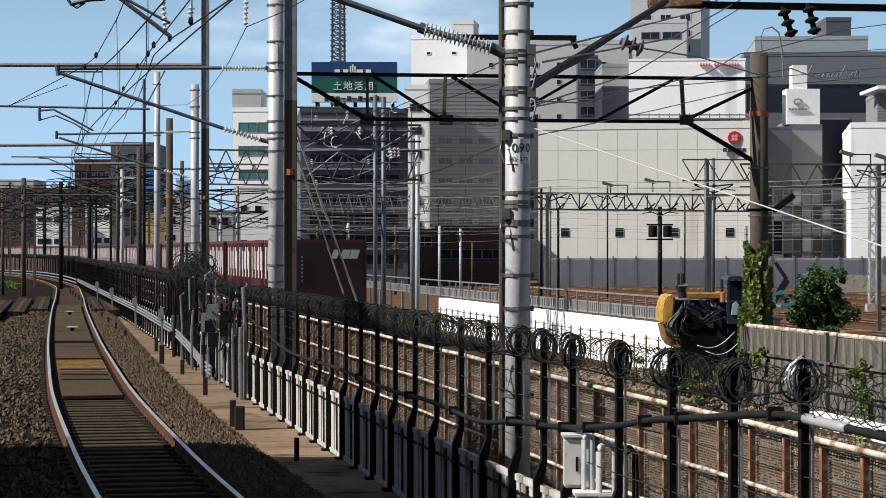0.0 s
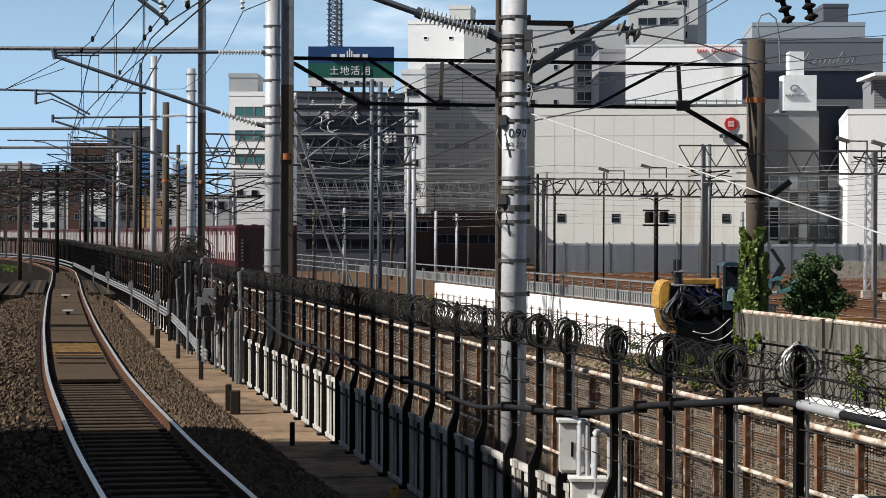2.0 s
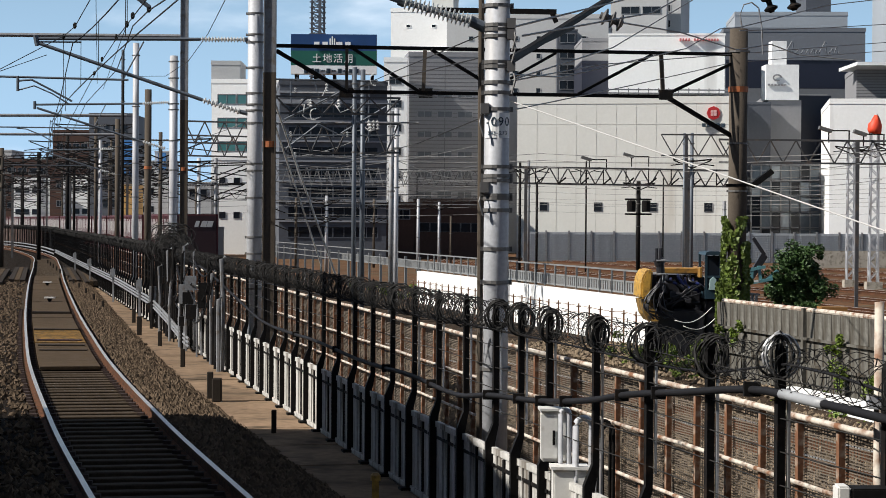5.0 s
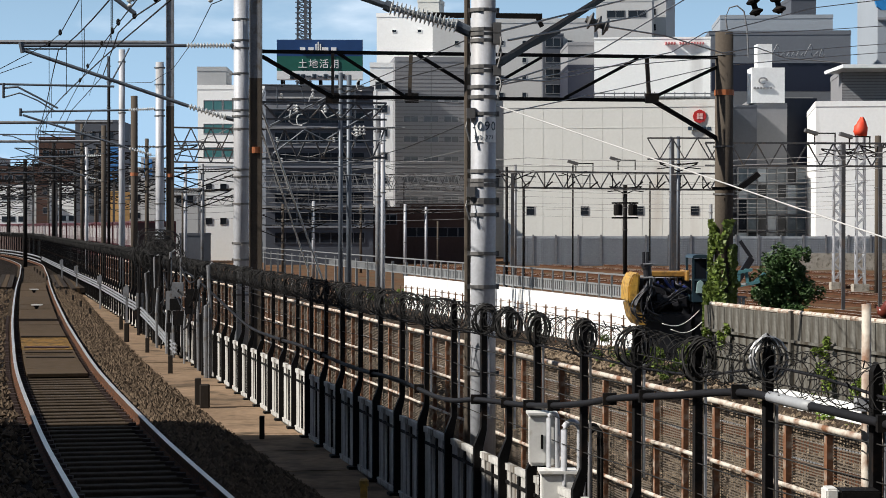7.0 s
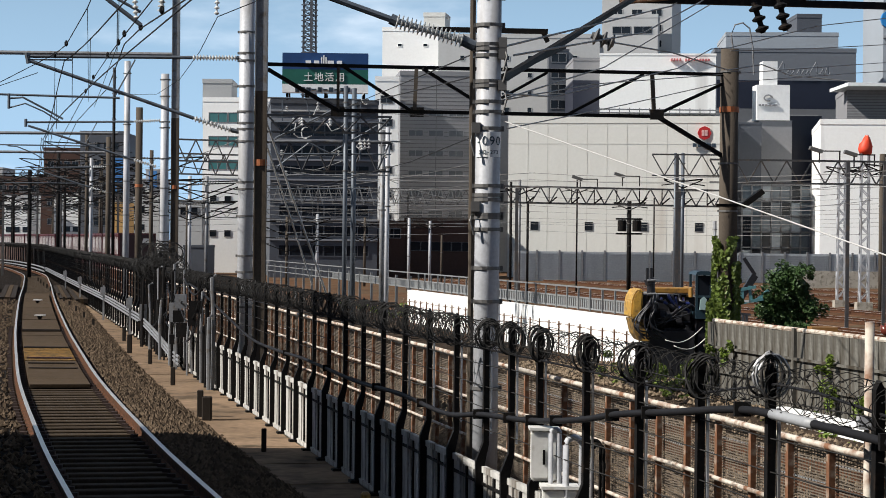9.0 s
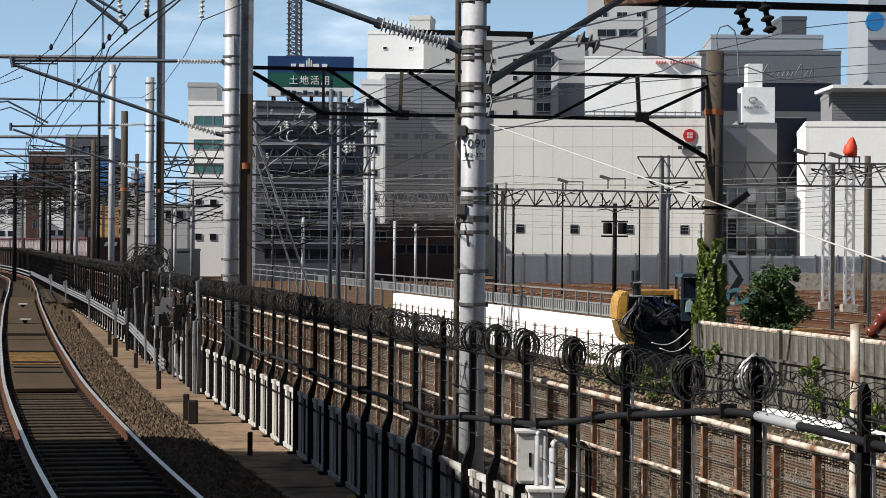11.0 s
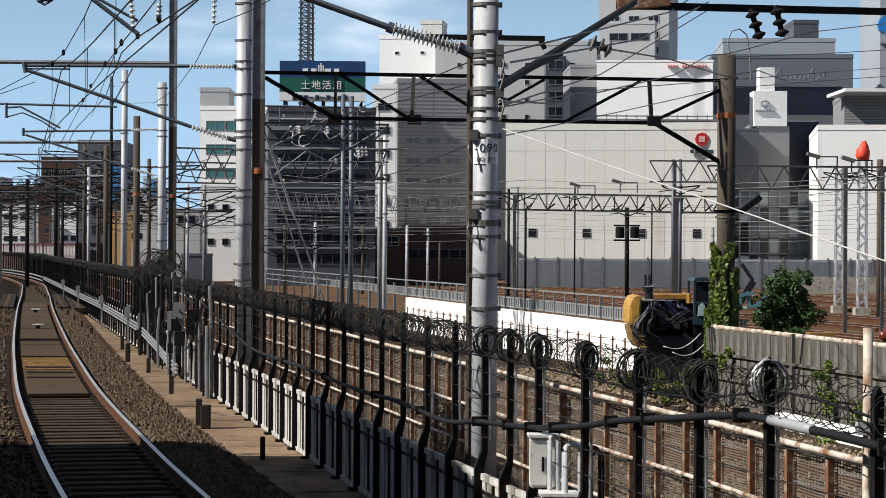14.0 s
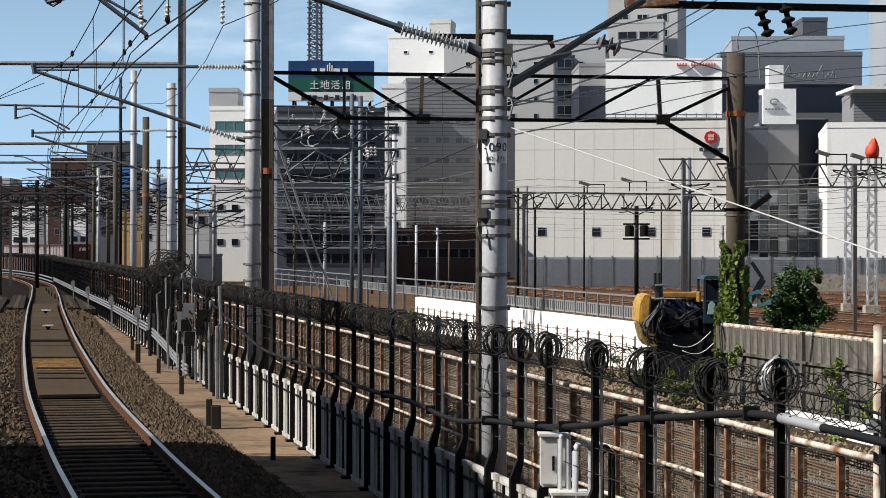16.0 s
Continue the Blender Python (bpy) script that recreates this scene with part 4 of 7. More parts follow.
# the slack wire under the loops
bm = bmesh.new()
add_tube(bm, [(beside(FENCE + 0.06, y), y, z) for y, z in ((9, 1.84), (11, 1.78), (12.4, 1.86), (13.1, 1.87), (14.5, 1.72), (15.85, 1.69), (17.2, 1.70), (18.7, 1.70), (20.7, 1.69), (24.7, 1.66), (30, 1.64), (40, 1.62), (52, 1.62))], 0.009, 6)
part("slack_wire", bm, CABLE, fence)
# pale flat bars fixed beside the nearest uprights
for y in POSTS:
    if y < 25:
        bm = bmesh.new()
        add_box(bm, (-0.008, -0.014, 0.9), (0.008, 0.014, 1.72), Matrix.Rotation(TURN, 3, "Z"), (beside(FENCE + ELBOW + 0.048, y), y, 0))
        part("pale_bar", bm, POLEWHITE, fence)
# a taller tangle of wire and props about sixty metres off
bm = bmesh.new()
for i in range(90):
    y = random.uniform(57.5, 63)
    add_ring(bm, (beside(FENCE + 0.2, y) + random.uniform(-0.3, 0.3), y, random.uniform(1.7, 2.35)), random.uniform(0.15, 0.38), 0.010, 10, random.uniform(-0.8, 0.8), 0.1)
part("wire_tangle", bm, COIL, fence, "tall tangle of dark razor wire")["kind"] = "stuff"

# the fence goes on round the far curve
far_fence = thing("far_fence", (bent(TRACK, 168) + 1.3, 168, -0.7), "dark panelled fence with razor wire round the far curve", "fence")
CURVE = [(y, bent(TRACK, y) + 1.3 + 0.9 * (y - 168) / 100) for y in range(164, 290, 4)]
bm = bmesh.new()
ribbon(bm, CURVE, 168, 284, 2.0, [(0.04, -0.7), (0.04, 1.75), (0.1, 1.75), (0.1, -0.7)])
part("panel_run", bm, mat("rusty_dark_panel", (0.045, 0.03, 0.026), 0.85, 0, 0.35, 0.8, 8, 0.1, (0.12, 0.10, 0.09), 0.3), far_fence)
for z in (0.05, 0.32):
    bm = bmesh.new()
    add_tube(bm, [(bent(CURVE, y) - 0.1, y, z) for y in np.arange(168, 284, 3.0)], 0.06, 6)
    part("pipe", bm, GREYSTEEL, far_fence, "grey cable pipe")
bm = bmesh.new()
add_box(bm, (-0.06, -0.06, 0), (0.06, 0.06, 2.75))
far_post = share("post/far", bm, BLACKSTEEL)
y = 168.0
while y < 284:
    piece("post", far_post, far_fence, (bent(CURVE, y), y, -0.7), 0.3)
    y += 2.2
bm = bmesh.new()
y = 168.0
while y < 284:
    add_ring(bm, (bent(CURVE, y) + random.uniform(-0.04, 0.04), y, 1.9 + random.uniform(-0.04, 0.04)), 0.17 * random.uniform(0.85, 1.1), 0.022, 7, random.uniform(-0.5, 0.5), 0.1)
    y += 0.24
part("razor_wire", bm, COIL, far_fence)["kind"] = "stuff"

# ---------------------------------------------------------------- cables and pipes along the fence
cable = thing("trunk_cable", (beside(FENCE, 20), 20, -0.3), "thick black trunk cable clipped along the fence", "cable")
LINE = [(8.0, 1.62), (10.0, 1.67), (11.6, 1.695), (12.4, 1.70), (13.4, 1.695), (14.8, 1.57), (16.16, 1.445), (17.13, 1.325), (18.7, 1.19), (20.6, 1.09), (22.0, 0.98), (24.6, 1.0), (27.3, 0.95), (32.0, 0.98), (35.0, 0.95), (38.2, 0.98), (42.0, 1.22), (48.0, 1.60), (54.0, 1.80), (60.0, 1.93)]
bm = bmesh.new()
add_tube(bm, [(beside(FENCE - 0.02, y), y, bent(LINE, y)) for y in np.arange(8.0, 60.0, 0.4)], 0.025, 8)
part("cable", bm, CABLE, cable, smooth=True)
bm = bmesh.new()
add_tube(bm, [(beside(FENCE - 0.02, y), y, bent(LINE, y)) for y in np.arange(12.3, 12.96, 0.13)], 0.032, 10)
part("sleeve", bm, paint("pale_sleeve", (0.30, 0.31, 0.325)), cable, "pale grey sleeve", smooth=True)
for y in (11.3, 13.5, 15.4, 16.3, 17.9, 18.7, 19.5, 20.7, 23.4, 26.1, 29.9, 33.9):
    z = bent(LINE, y)
    bm = bmesh.new()
    add_box(bm, (-0.04, -0.028, -0.042), (0.06, 0.028, 0.046), None, (beside(FENCE - 0.02, y), y, z))
    part("clip", bm, BLACKSTEEL, cable)
pipes = thing("cable_pipes", (beside(4.4, 66), 66, -0.3), "bundle of pale pipes along the fence foot", "pipes")
for k in range(3):
    bm = bmesh.new()
    LOW = [(46, -0.15), (52, 0.0), (56, 0.2), (62, 0.42), (66, 0.45), (81, 0.52), (100, 0.5), (160, 0.45)]
    add_tube(bm, [(beside(4.42, y), y, bent(LOW, y) + k * 0.09 - 0.11) for y in np.arange(50, 160, 2.0)], 0.032, 6)
    part("pipe", bm, GREYSTEEL, pipes)
for y in (66.0, 80.5, 100.0, 118):
    bm = bmesh.new()
    add_box(bm, (beside(4.36, y) - 0.03, y - 0.03, -0.3), (beside(4.36, y) + 0.03, y + 0.03, 0.95))
    add_box(bm, (beside(4.36, y) - 0.10, y - 0.1, 0.6), (beside(4.36, y) + 0.06, y + 0.06, 0.9))
    part("bracket_post", bm, GREYSTEEL, pipes, "pale bracket post with small boxes")
for y in (57, 58.5, 60.2, 61.5, 63.5):
    bm = bmesh.new()
    add_box(bm, (beside(4.55, y) - 0.05, y - 0.05, -0.3), (beside(4.55, y) + 0.05, y + 0.05, 1.95))
    part("upright", bm, BLACKSTEEL, pipes)

# a thicket of uprights, pipes and small boxes where the cables climb the fence
rnd = random.Random(21)
rack = thing("cable_rack", (beside(4.5, 54), 54, -0.3), "thicket of pale and dark conduits with small boxes on the fence", "cable rack")
for k in range(34):
    y = rnd.uniform(43, 62)
    c = rnd.uniform(4.35, 4.62)
    h = rnd.uniform(0.7, 2.1)
    bm = bmesh.new()
    r = rnd.uniform(0.02, 0.045)
    x = beside(c, y)
    add_tube(bm, [(x, y, -0.3), (x + rnd.uniform(-0.02, 0.02), y, h * 0.5), (x + rnd.uniform(-0.03, 0.03), y, h), (x + rnd.uniform(0.02, 0.1), y, h + 0.06)], r, 7)
    part("conduit", bm, (GREYSTEEL, BLACKSTEEL, BLACKSTEEL, GREYSTEEL, BLACKSTEEL)[k % 5], rack)
for k in range(9):
    y = rnd.uniform(44, 62)
    x = beside(4.4, y)
    z = rnd.uniform(0.1, 1.2)
    w = rnd.uniform(0.07, 0.14)
    bm = bmesh.new()
    add_box(bm, (x - w, y - 0.08, z), (x + w, y + 0.1, z + rnd.uniform(0.2, 0.45)))
    part("box", bm, (GREYSTEEL, BLACKSTEEL, BLACKSTEEL)[k % 3], rack)
for k in range(7):
    y = rnd.uniform(44, 58)
    bm = bmesh.new()
    pts = sag((beside(4.4, y), y, rnd.uniform(1.2, 1.9)), (beside(4.4, y + 4), y + 4, rnd.uniform(0.4, 1.9)), rnd.uniform(0.05, 0.35), 8)
    add_tube(bm, pts, 0.018, 6)
    part("cable", bm, CABLE, rack)

# marker stubs on the walkway edge
STUB = paint("tarred_stub", (0.028, 0.023, 0.019), 0.85)
def stub(x, y, h, w):
    bm = bmesh.new()
    add_box(bm, (-w / 2, -w / 2, 0), (w / 2, w / 2, h))
    bmesh.ops.bevel(bm, geom=bm.edges[:], offset=w * 0.12, segments=1, affect="EDGES")
    ob = solid("marker_stub", bm, STUB, "short dark marker stub at the walkway edge", "marker stub", "marker stubs along the walkway")
    ob.location = (x, y, -0.305)


for x, y, h, w in ((-3.53, 37.2, 0.46, 0.10), (-3.36, 36.6, 0.40, 0.16), (-2.06, 31.2, 0.34, 0.07), (-4.85, 45.2, 0.38, 0.09), (-6.2, 52.7, 0.36, 0.09), (-7.3, 57.5, 0.5, 0.12), (-8.35, 64.5, 0.42, 0.1)):
    stub(x, y, h, w)
for i in range(12):
    y = 71 + i * 6.5
    stub(beside(3.52, y), y, 0.40, 0.08)
ym = thing("yellow_marker_post", (-0.44, 22.0, -0.305), "short post with a yellow cap beside the track", "marker post")
bm = bmesh.new()
add_box(bm, (-0.475, 21.96, -0.305), (-0.405, 22.04, 0.12))
part("shaft", bm, YELLOW, ym)
bm = bmesh.new()
add_lathe(bm, (-0.44, 22.0, 0.12), (-0.44, 22.0, 0.2), [(0, 0.05), (0.7, 0.05), (1, 0.03)], 8)
part("cap", bm, YELLOW, ym)

# junction boxes and conduits on the near fence
BOXWHITE = mat("off_white_box_paint", (0.66, 0.65, 0.62), 0.5, 0, 0.08, 3, 30, 0.05, (0.40, 0.36, 0.30), 0.15)
jb = thing("junction_box", (1.11, 18.30, 0.73), "pale grey junction box mounted on the fence", "junction box", "junction boxes")
bm = bmesh.new()
x, y, z = jb.location
add_box(bm, (x - 0.11, y - 0.10, z), (x + 0.10, y + 0.12, z + 0.42))
bmesh.ops.bevel(bm, geom=bm.edges[:], offset=0.012, segments=2, affect="EDGES")
part("case", bm, BOXWHITE, jb)
bm = bmesh.new()
add_box(bm, (x - 0.115, y - 0.112, z + 0.03), (x + 0.02, y - 0.10, z + 0.39))
d = part("door", bm, BOXWHITE, jb)
bm = bmesh.new()
add_box(bm, (x - 0.02, y - 0.125, z + 0.14), (x + 0.0, y - 0.112, z + 0.26))
part("handle", bm, BLACKSTEEL, d, "black handle")
bm = bmesh.new()
add_box(bm, (x - 0.13, y - 0.13, z + 0.42), (x + 0.12, y + 0.14, z + 0.44))
part("lid", bm, BOXWHITE, jb)
bm = bmesh.new()
add_box(bm, (x - 0.02, y + 0.12, z - 0.95), (x + 0.06, y + 0.16, z + 0.4))
part("bracket", bm, BLACKSTEEL, jb)
jb2 = thing("junction_box", (1.22, 18.00, 0.43), "low pale grey junction box below the conduits", "junction box", "junction boxes")
x, y, z = jb2.location
bm = bmesh.new()
add_box(bm, (x - 0.14, y - 0.12, z), (x + 0.13, y + 0.14, z + 0.27))
bmesh.ops.bevel(bm, geom=bm.edges[:], offset=0.012, segments=2, affect="EDGES")
part("case", bm, BOXWHITE, jb2)
bm = bmesh.new()
add_box(bm, (x - 0.16, y - 0.14, z + 0.27), (x + 0.15, y + 0.16, z + 0.295))
part("lid", bm, BOXWHITE, jb2)
bm = bmesh.new()
add_box(bm, (x - 0.03, y + 0.14, -0.3), (x + 0.05, y + 0.18, z + 0.25))
part("bracket", bm, BLACKSTEEL, jb2)
jb3 = thing("junction_box", (2.28, 11.5, -0.3), "low dark junction box with an off-white end on a bracket", "junction box", "junction boxes")
bm = bmesh.new()
add_box(bm, (2.225, 11.36, 0.98), (2.44, 11.54, 1.34))
bmesh.ops.bevel(bm, geom=bm.edges[:], offset=0.01, segments=2, affect="EDGES")
part("case", bm, BLACKSTEEL, jb3)
bm = bmesh.new()
add_box(bm, (2.155, 11.37, 0.98), (2.223, 11.53, 1.35))
bmesh.ops.bevel(bm, geom=bm.edges[:], offset=0.01, segments=2, affect="EDGES")
part("end_cover", bm, BOXWHITE, jb3, "off-white end cover")
bm = bmesh.new()
add_box(bm, (2.27, 11.545, -0.3), (2.33, 11.58, 1.3))
part("bracket", bm, BLACKSTEEL, jb3)
conduit = thing("conduit_hoops", (1.34, 18, -0.3), "grey hooped conduits beside the junction box", "conduit")
for xa, xb, zt, yy, r in ((1.15, 1.22, 1.17, 18.1, 0.02), (1.26, 1.39, 1.12, 17.9, 0.026), (1.44, 1.54, 1.10, 17.9, 0.014), (1.47, 1.56, 1.07, 17.8, 0.014), (1.41, 1.46, 0.95, 17.8, 0.02)):
    bm = bmesh.new()
    pts = [(xa, yy, -0.3), (xa, yy, zt - (xb - xa) / 2)]
    for q in range(1, 8):
        an = math.pi - q * math.pi / 8
        pts.append(((xa + xb) / 2 + math.cos(an) * (xb - xa) / 2, yy, zt - (xb - xa) / 2 + math.sin(an) * (xb - xa) / 2))
    pts += [(xb, yy, zt - (xb - xa) / 2), (xb, yy, -0.3)]
    add_tube(bm, pts, r, 8)
    part("conduit", bm, POLEWHITE if r > 0.018 else BLACKSTEEL, conduit, smooth=True)

# ---------------------------------------------------------------- the rusty mesh fence of the freight line
mesh_fence = thing("mesh_fence", (beside(6.3, 17), 17, -0.75), "rusty framed wire mesh fence with pale pipe rails", "fence")
C2 = 6.3
for z, r in ((1.2, 0.026), (0.68, 0.02), (0.18, 0.02)):
    bm = bmesh.new()
    add_tube(bm, [(beside(C2, y), y, z + random.uniform(-0.008, 0.008)) for y in np.arange(8, 120, 1.35)], r, 8)
    part("rail", bm, WHITEPIPE, mesh_fence, "pale pipe rail flecked with rust", smooth=True)
bm = bmesh.new()
add_box(bm, (-0.024, -0.025, 0), (0.024, 0.035, 1.95))
frame_mesh = share("upright", bm, RUSTFRAME)
y = 9.78
while y < 118:
    piece("upright", frame_mesh, mesh_fence, (beside(C2 + 0.06, y), y, -0.75), TURN)
    y += 0.85
bm = bmesh.new()
z, k = -0.6, 0
while z < 1.19:
    add_tube(bm, [(beside(C2 + 0.12, q), q, z + 0.004 * math.sin(i * 2.4 + k)) for i, q in enumerate(np.arange(9, 62, 0.42))], 0.0058, 3, cap=False)
    z += 0.024
    k += 1
y = 9.0
while y < 46:
    add_bar(bm, (beside(C2 + 0.13, y), y, -0.7), (beside(C2 + 0.13, y), y, 1.2), 0.006)
    y += 0.06
part("wire_mesh", bm, MESHWIRE, mesh_fence, "close wire mesh")["kind"] = "stuff"

# ---------------------------------------------------------------- beyond the freight line
kerb = bmesh.new()
v = [kerb.verts.new((beside(c, y), y, z)) for y in (20, 41.0) for c, z in ((14.6, -0.74), (14.6, -0.31), (14.9, -0.31), (14.9, -0.74))]
for f in ((0, 1, 5, 4), (1, 2, 6, 5), (2, 3, 7, 6), (0, 3, 2, 1), (4, 5, 6, 7)):
    kerb.faces.new([v[k] for k in f])
solid("pale_kerb", kerb, WHITEWALL, "pale concrete kerb below the slab fence", "kerb", kind="structure")
slab_fence = thing("slab_fence", (beside(15.5, 40), 40, -0.75), "weathered grey concrete slab fence with a rusty top rail", "fence")
bm = bmesh.new()
v = [bm.verts.new((x, y, z)) for z in (0, 1.79) for x, y in ((0.03, -0.205), (0.03, 0.205), (-0.02, 0.205), (-0.03, 0.19), (-0.03, -0.19), (-0.02, -0.205))]
for k in range(6):
    bm.faces.new((v[k], v[(k + 1) % 6], v[6 + (k + 1) % 6], v[6 + k]))
bm.faces.new(v[:6]), bm.faces.new(v[6:])
slab_mesh = share("slab", bm, CORRUG)
bm = bmesh.new()
add_box(bm, (-0.10, -0.06, 0), (0.08, 0.06, 1.85))
spost_mesh = share("post/slab", bm, CORRUG)
y = 22.0
while y < 47.2:
    for k in range(3):
        q = y - 0.43 + k * 0.43
        piece("slab", slab_mesh, slab_fence, (beside(15.5, q), q, -0.75 + random.uniform(-0.02, 0.0)), TURN)
    if int((y - 22) / 1.3 + 0.5) % 4 == 0:
        piece("post", spost_mesh, slab_fence, (beside(15.5, y - 0.65), y - 0.65, -0.75), TURN)
    y += 1.3
bm = bmesh.new()
add_tube(bm, [(beside(15.5, q), q, 1.07) for q in np.arange(21, 47.6, 1.3)], 0.045, 8)
part("top_rail", bm, WHITEPIPE, slab_fence)
for z in (0.02, 0.52):
    bm = bmesh.new()
    add_bar(bm, (beside(15.43, 21), 21, z), (beside(15.43, 47.4), 47.4, z), 0.05)
    part("mid_rail", bm, CORRUG, slab_fence)

parapet = thing("white_parapet_wall", (beside(17, 70), 70, -0.75), "long white painted parapet wall with a grey railing", "wall")
y = 50.0
while y < 88.5:
    y1 = min(y + 6.5, 89.2)
    ww = bmesh.new()
    v = [ww.verts.new((beside(c, q), q, z)) for q in (y, y1 - 0.02) for c, z in ((17, -0.75), (17, 0.72), (17.25, 0.72), (17.25, -0.75))]
    for f in ((0, 1, 5, 4), (1, 2, 6, 5), (2, 3, 7, 6), (0, 3, 2, 1), (4, 5, 6, 7)):
        ww.faces.new([v[k] for k in f])
    part("wall_section", ww, WHITEWALL, parapet)
    y += 6.5
for z in (0.80, 1.10, 1.40):
    bm = bmesh.new()
    add_bar(bm, (beside(17.3, 50), 50, z), (beside(17.3, 150), 150, z), 0.045)
    part("rail", bm, SLATGREY, parapet)
bm = bmesh.new()
add_box(bm, (-0.012, -0.07, 0), (0.012, 0.07, 0.33))
slat_mesh = share("slat", bm, SLATGREY)
y = 50.2
while y < 110:
    piece("slat", slat_mesh, parapet, (beside(17.3, y), y, 0.77), TURN)
    y += 0.24
bm = bmesh.new()
add_box(bm, (-0.05, -0.05, 0), (0.05, 0.05, 2.0))
rp = share("railing_post", bm, SLATGREY)
bm = bmesh.new()
add_box(bm, (-0.025, -0.025, 0), (0.025, 0.025, 0.64))
short_post = share("railing_post/short", bm, SLATGREY)
y = 50.6
while y < 89:
    piece("railing_post", short_post, parapet, (beside(17.27, y), y, 0.74), TURN)
    y += 1.25
y = 90.0
while y < 150:
    piece("railing_post", rp, parapet, (beside(17.3, y), y, -0.75), TURN)
    y += 3.0

# the thin wire fence before the white wall
wire_fence = thing("wire_fence", (beside(16.2, 66), 66, -0.75), "thin rusty wire fence before the white parapet wall", "fence")
bm = bmesh.new()
add_box(bm, (-0.018, -0.018, 0), (0.018, 0.018, 1.22))
add_box(bm, (-0.07, -0.008, 1.12), (0.07, 0.008, 1.14))
wf = share("stake", bm, RUSTFRAME)
y = 52.5
while y < 86:
    piece("stake", wf, wire_fence, (beside(16.2, y), y, -0.75), TURN)
    y += 1.1
for z in (-0.2, 0.02, 0.22, 0.40):
    bm = bmesh.new()
    add_tube(bm, [(beside(16.2, q), q, z + random.uniform(-0.02, 0.02)) for q in np.arange(52.5, 86, 1.1)], 0.007, 4)
    part("strand", bm, RUSTFRAME, wire_fence)

# the grey noise barrier in front of the halls
barrier = thing("noise_barrier", (24.30, 196, -0.75), "grey slatted noise barrier at the yard edge", "barrier")
bm = bmesh.new()
add_box(bm, (-0.92, -0.02, 0), (0.92, 0.04, 2.62))
for q in range(9):
    x = -0.86 + q * 0.198
    for k in range(12):
        z = 0.12 + k * 0.205
        add_box(bm, (x, -0.10, z), (x + 0.13, -0.018, z + 0.11))
bp = share("barrier_panel", bm, mat("grey_barrier", (0.34, 0.36, 0.38), 0.6, 0.2, 0.15, 0.5, 6, 0.05, None, 0, 0.1))
bm = bmesh.new()
add_box(bm, (-0.08, -0.14, 0), (0.08, 0.06, 2.75))
bpost = share("barrier_post", bm, GREYSTEEL)
x = 10.05
while x < 48.80:
    piece("panel", bp, barrier, (x, 196, -0.75))
    piece("post", bpost, barrier, (x - 1.0, 196, -0.75))
    x += 2.0
bm = bmesh.new()
add_box(bm, (30.80, 176, -0.75), (43.82, 176.5, 0.59))
low_wall = solid("low_concrete_wall", bm, CONCRETE, "low pale concrete wall beside the yard tracks", "wall")

# yard tracks
for c in (33, 38, 43, 48.5, 54, 60):
    tb = [(y, beside(c, y)) for y in (40, 80, 120, 160, 200)]
    bm = bmesh.new()
    ribbon(bm, tb, 45, 190, 20, [(-1.5, -0.745), (-1.1, -0.70), (1.1, -0.70), (1.5, -0.745)])
    solid("yard_ballast", bm, YARD, "rust-brown ballast of a yard track", "ballast", "yard tracks", kind="structure")
    track(tb, 1.067, -0.53, 45, 190, 30.0, "yard_track", "rust-brown yard track in brown ballast")

# the pale pipe and the red-brown insulator beside the nearest posts
near_pipe = thing("standpipe", (2.49, 12.0, -0.3), "pale upright pipe with a red-brown insulator", "pipe")
bm = bmesh.new()
add_tube(bm, [(2.49, 12.0, -0.3), (2.49, 12.0, 2.28)], 0.026, 10)
part("pipe", bm, WHITEPIPE, near_pipe, smooth=True)
bm = bmesh.new()
add_box(bm, (2.43, 11.96, 1.70), (2.57, 12.04, 1.77))
part("bracket", bm, POLEWHITE, near_pipe)
bm = bmesh.new()
add_lathe(bm, (2.48, 11.60, 2.23), (2.71, 11.60, 2.51), [(0, 0.02), (0.08, 0.05), (0.1, 0.03), (0.3, 0.035), (0.32, 0.06), (0.36, 0.04), (0.6, 0.04), (0.62, 0.06), (0.66, 0.04), (1, 0.04)], 12)
part("insulator", bm, paint("red_brown_glaze", (0.13, 0.03, 0.02), 0.25), near_pipe, "red-brown glazed insulator", smooth=True)


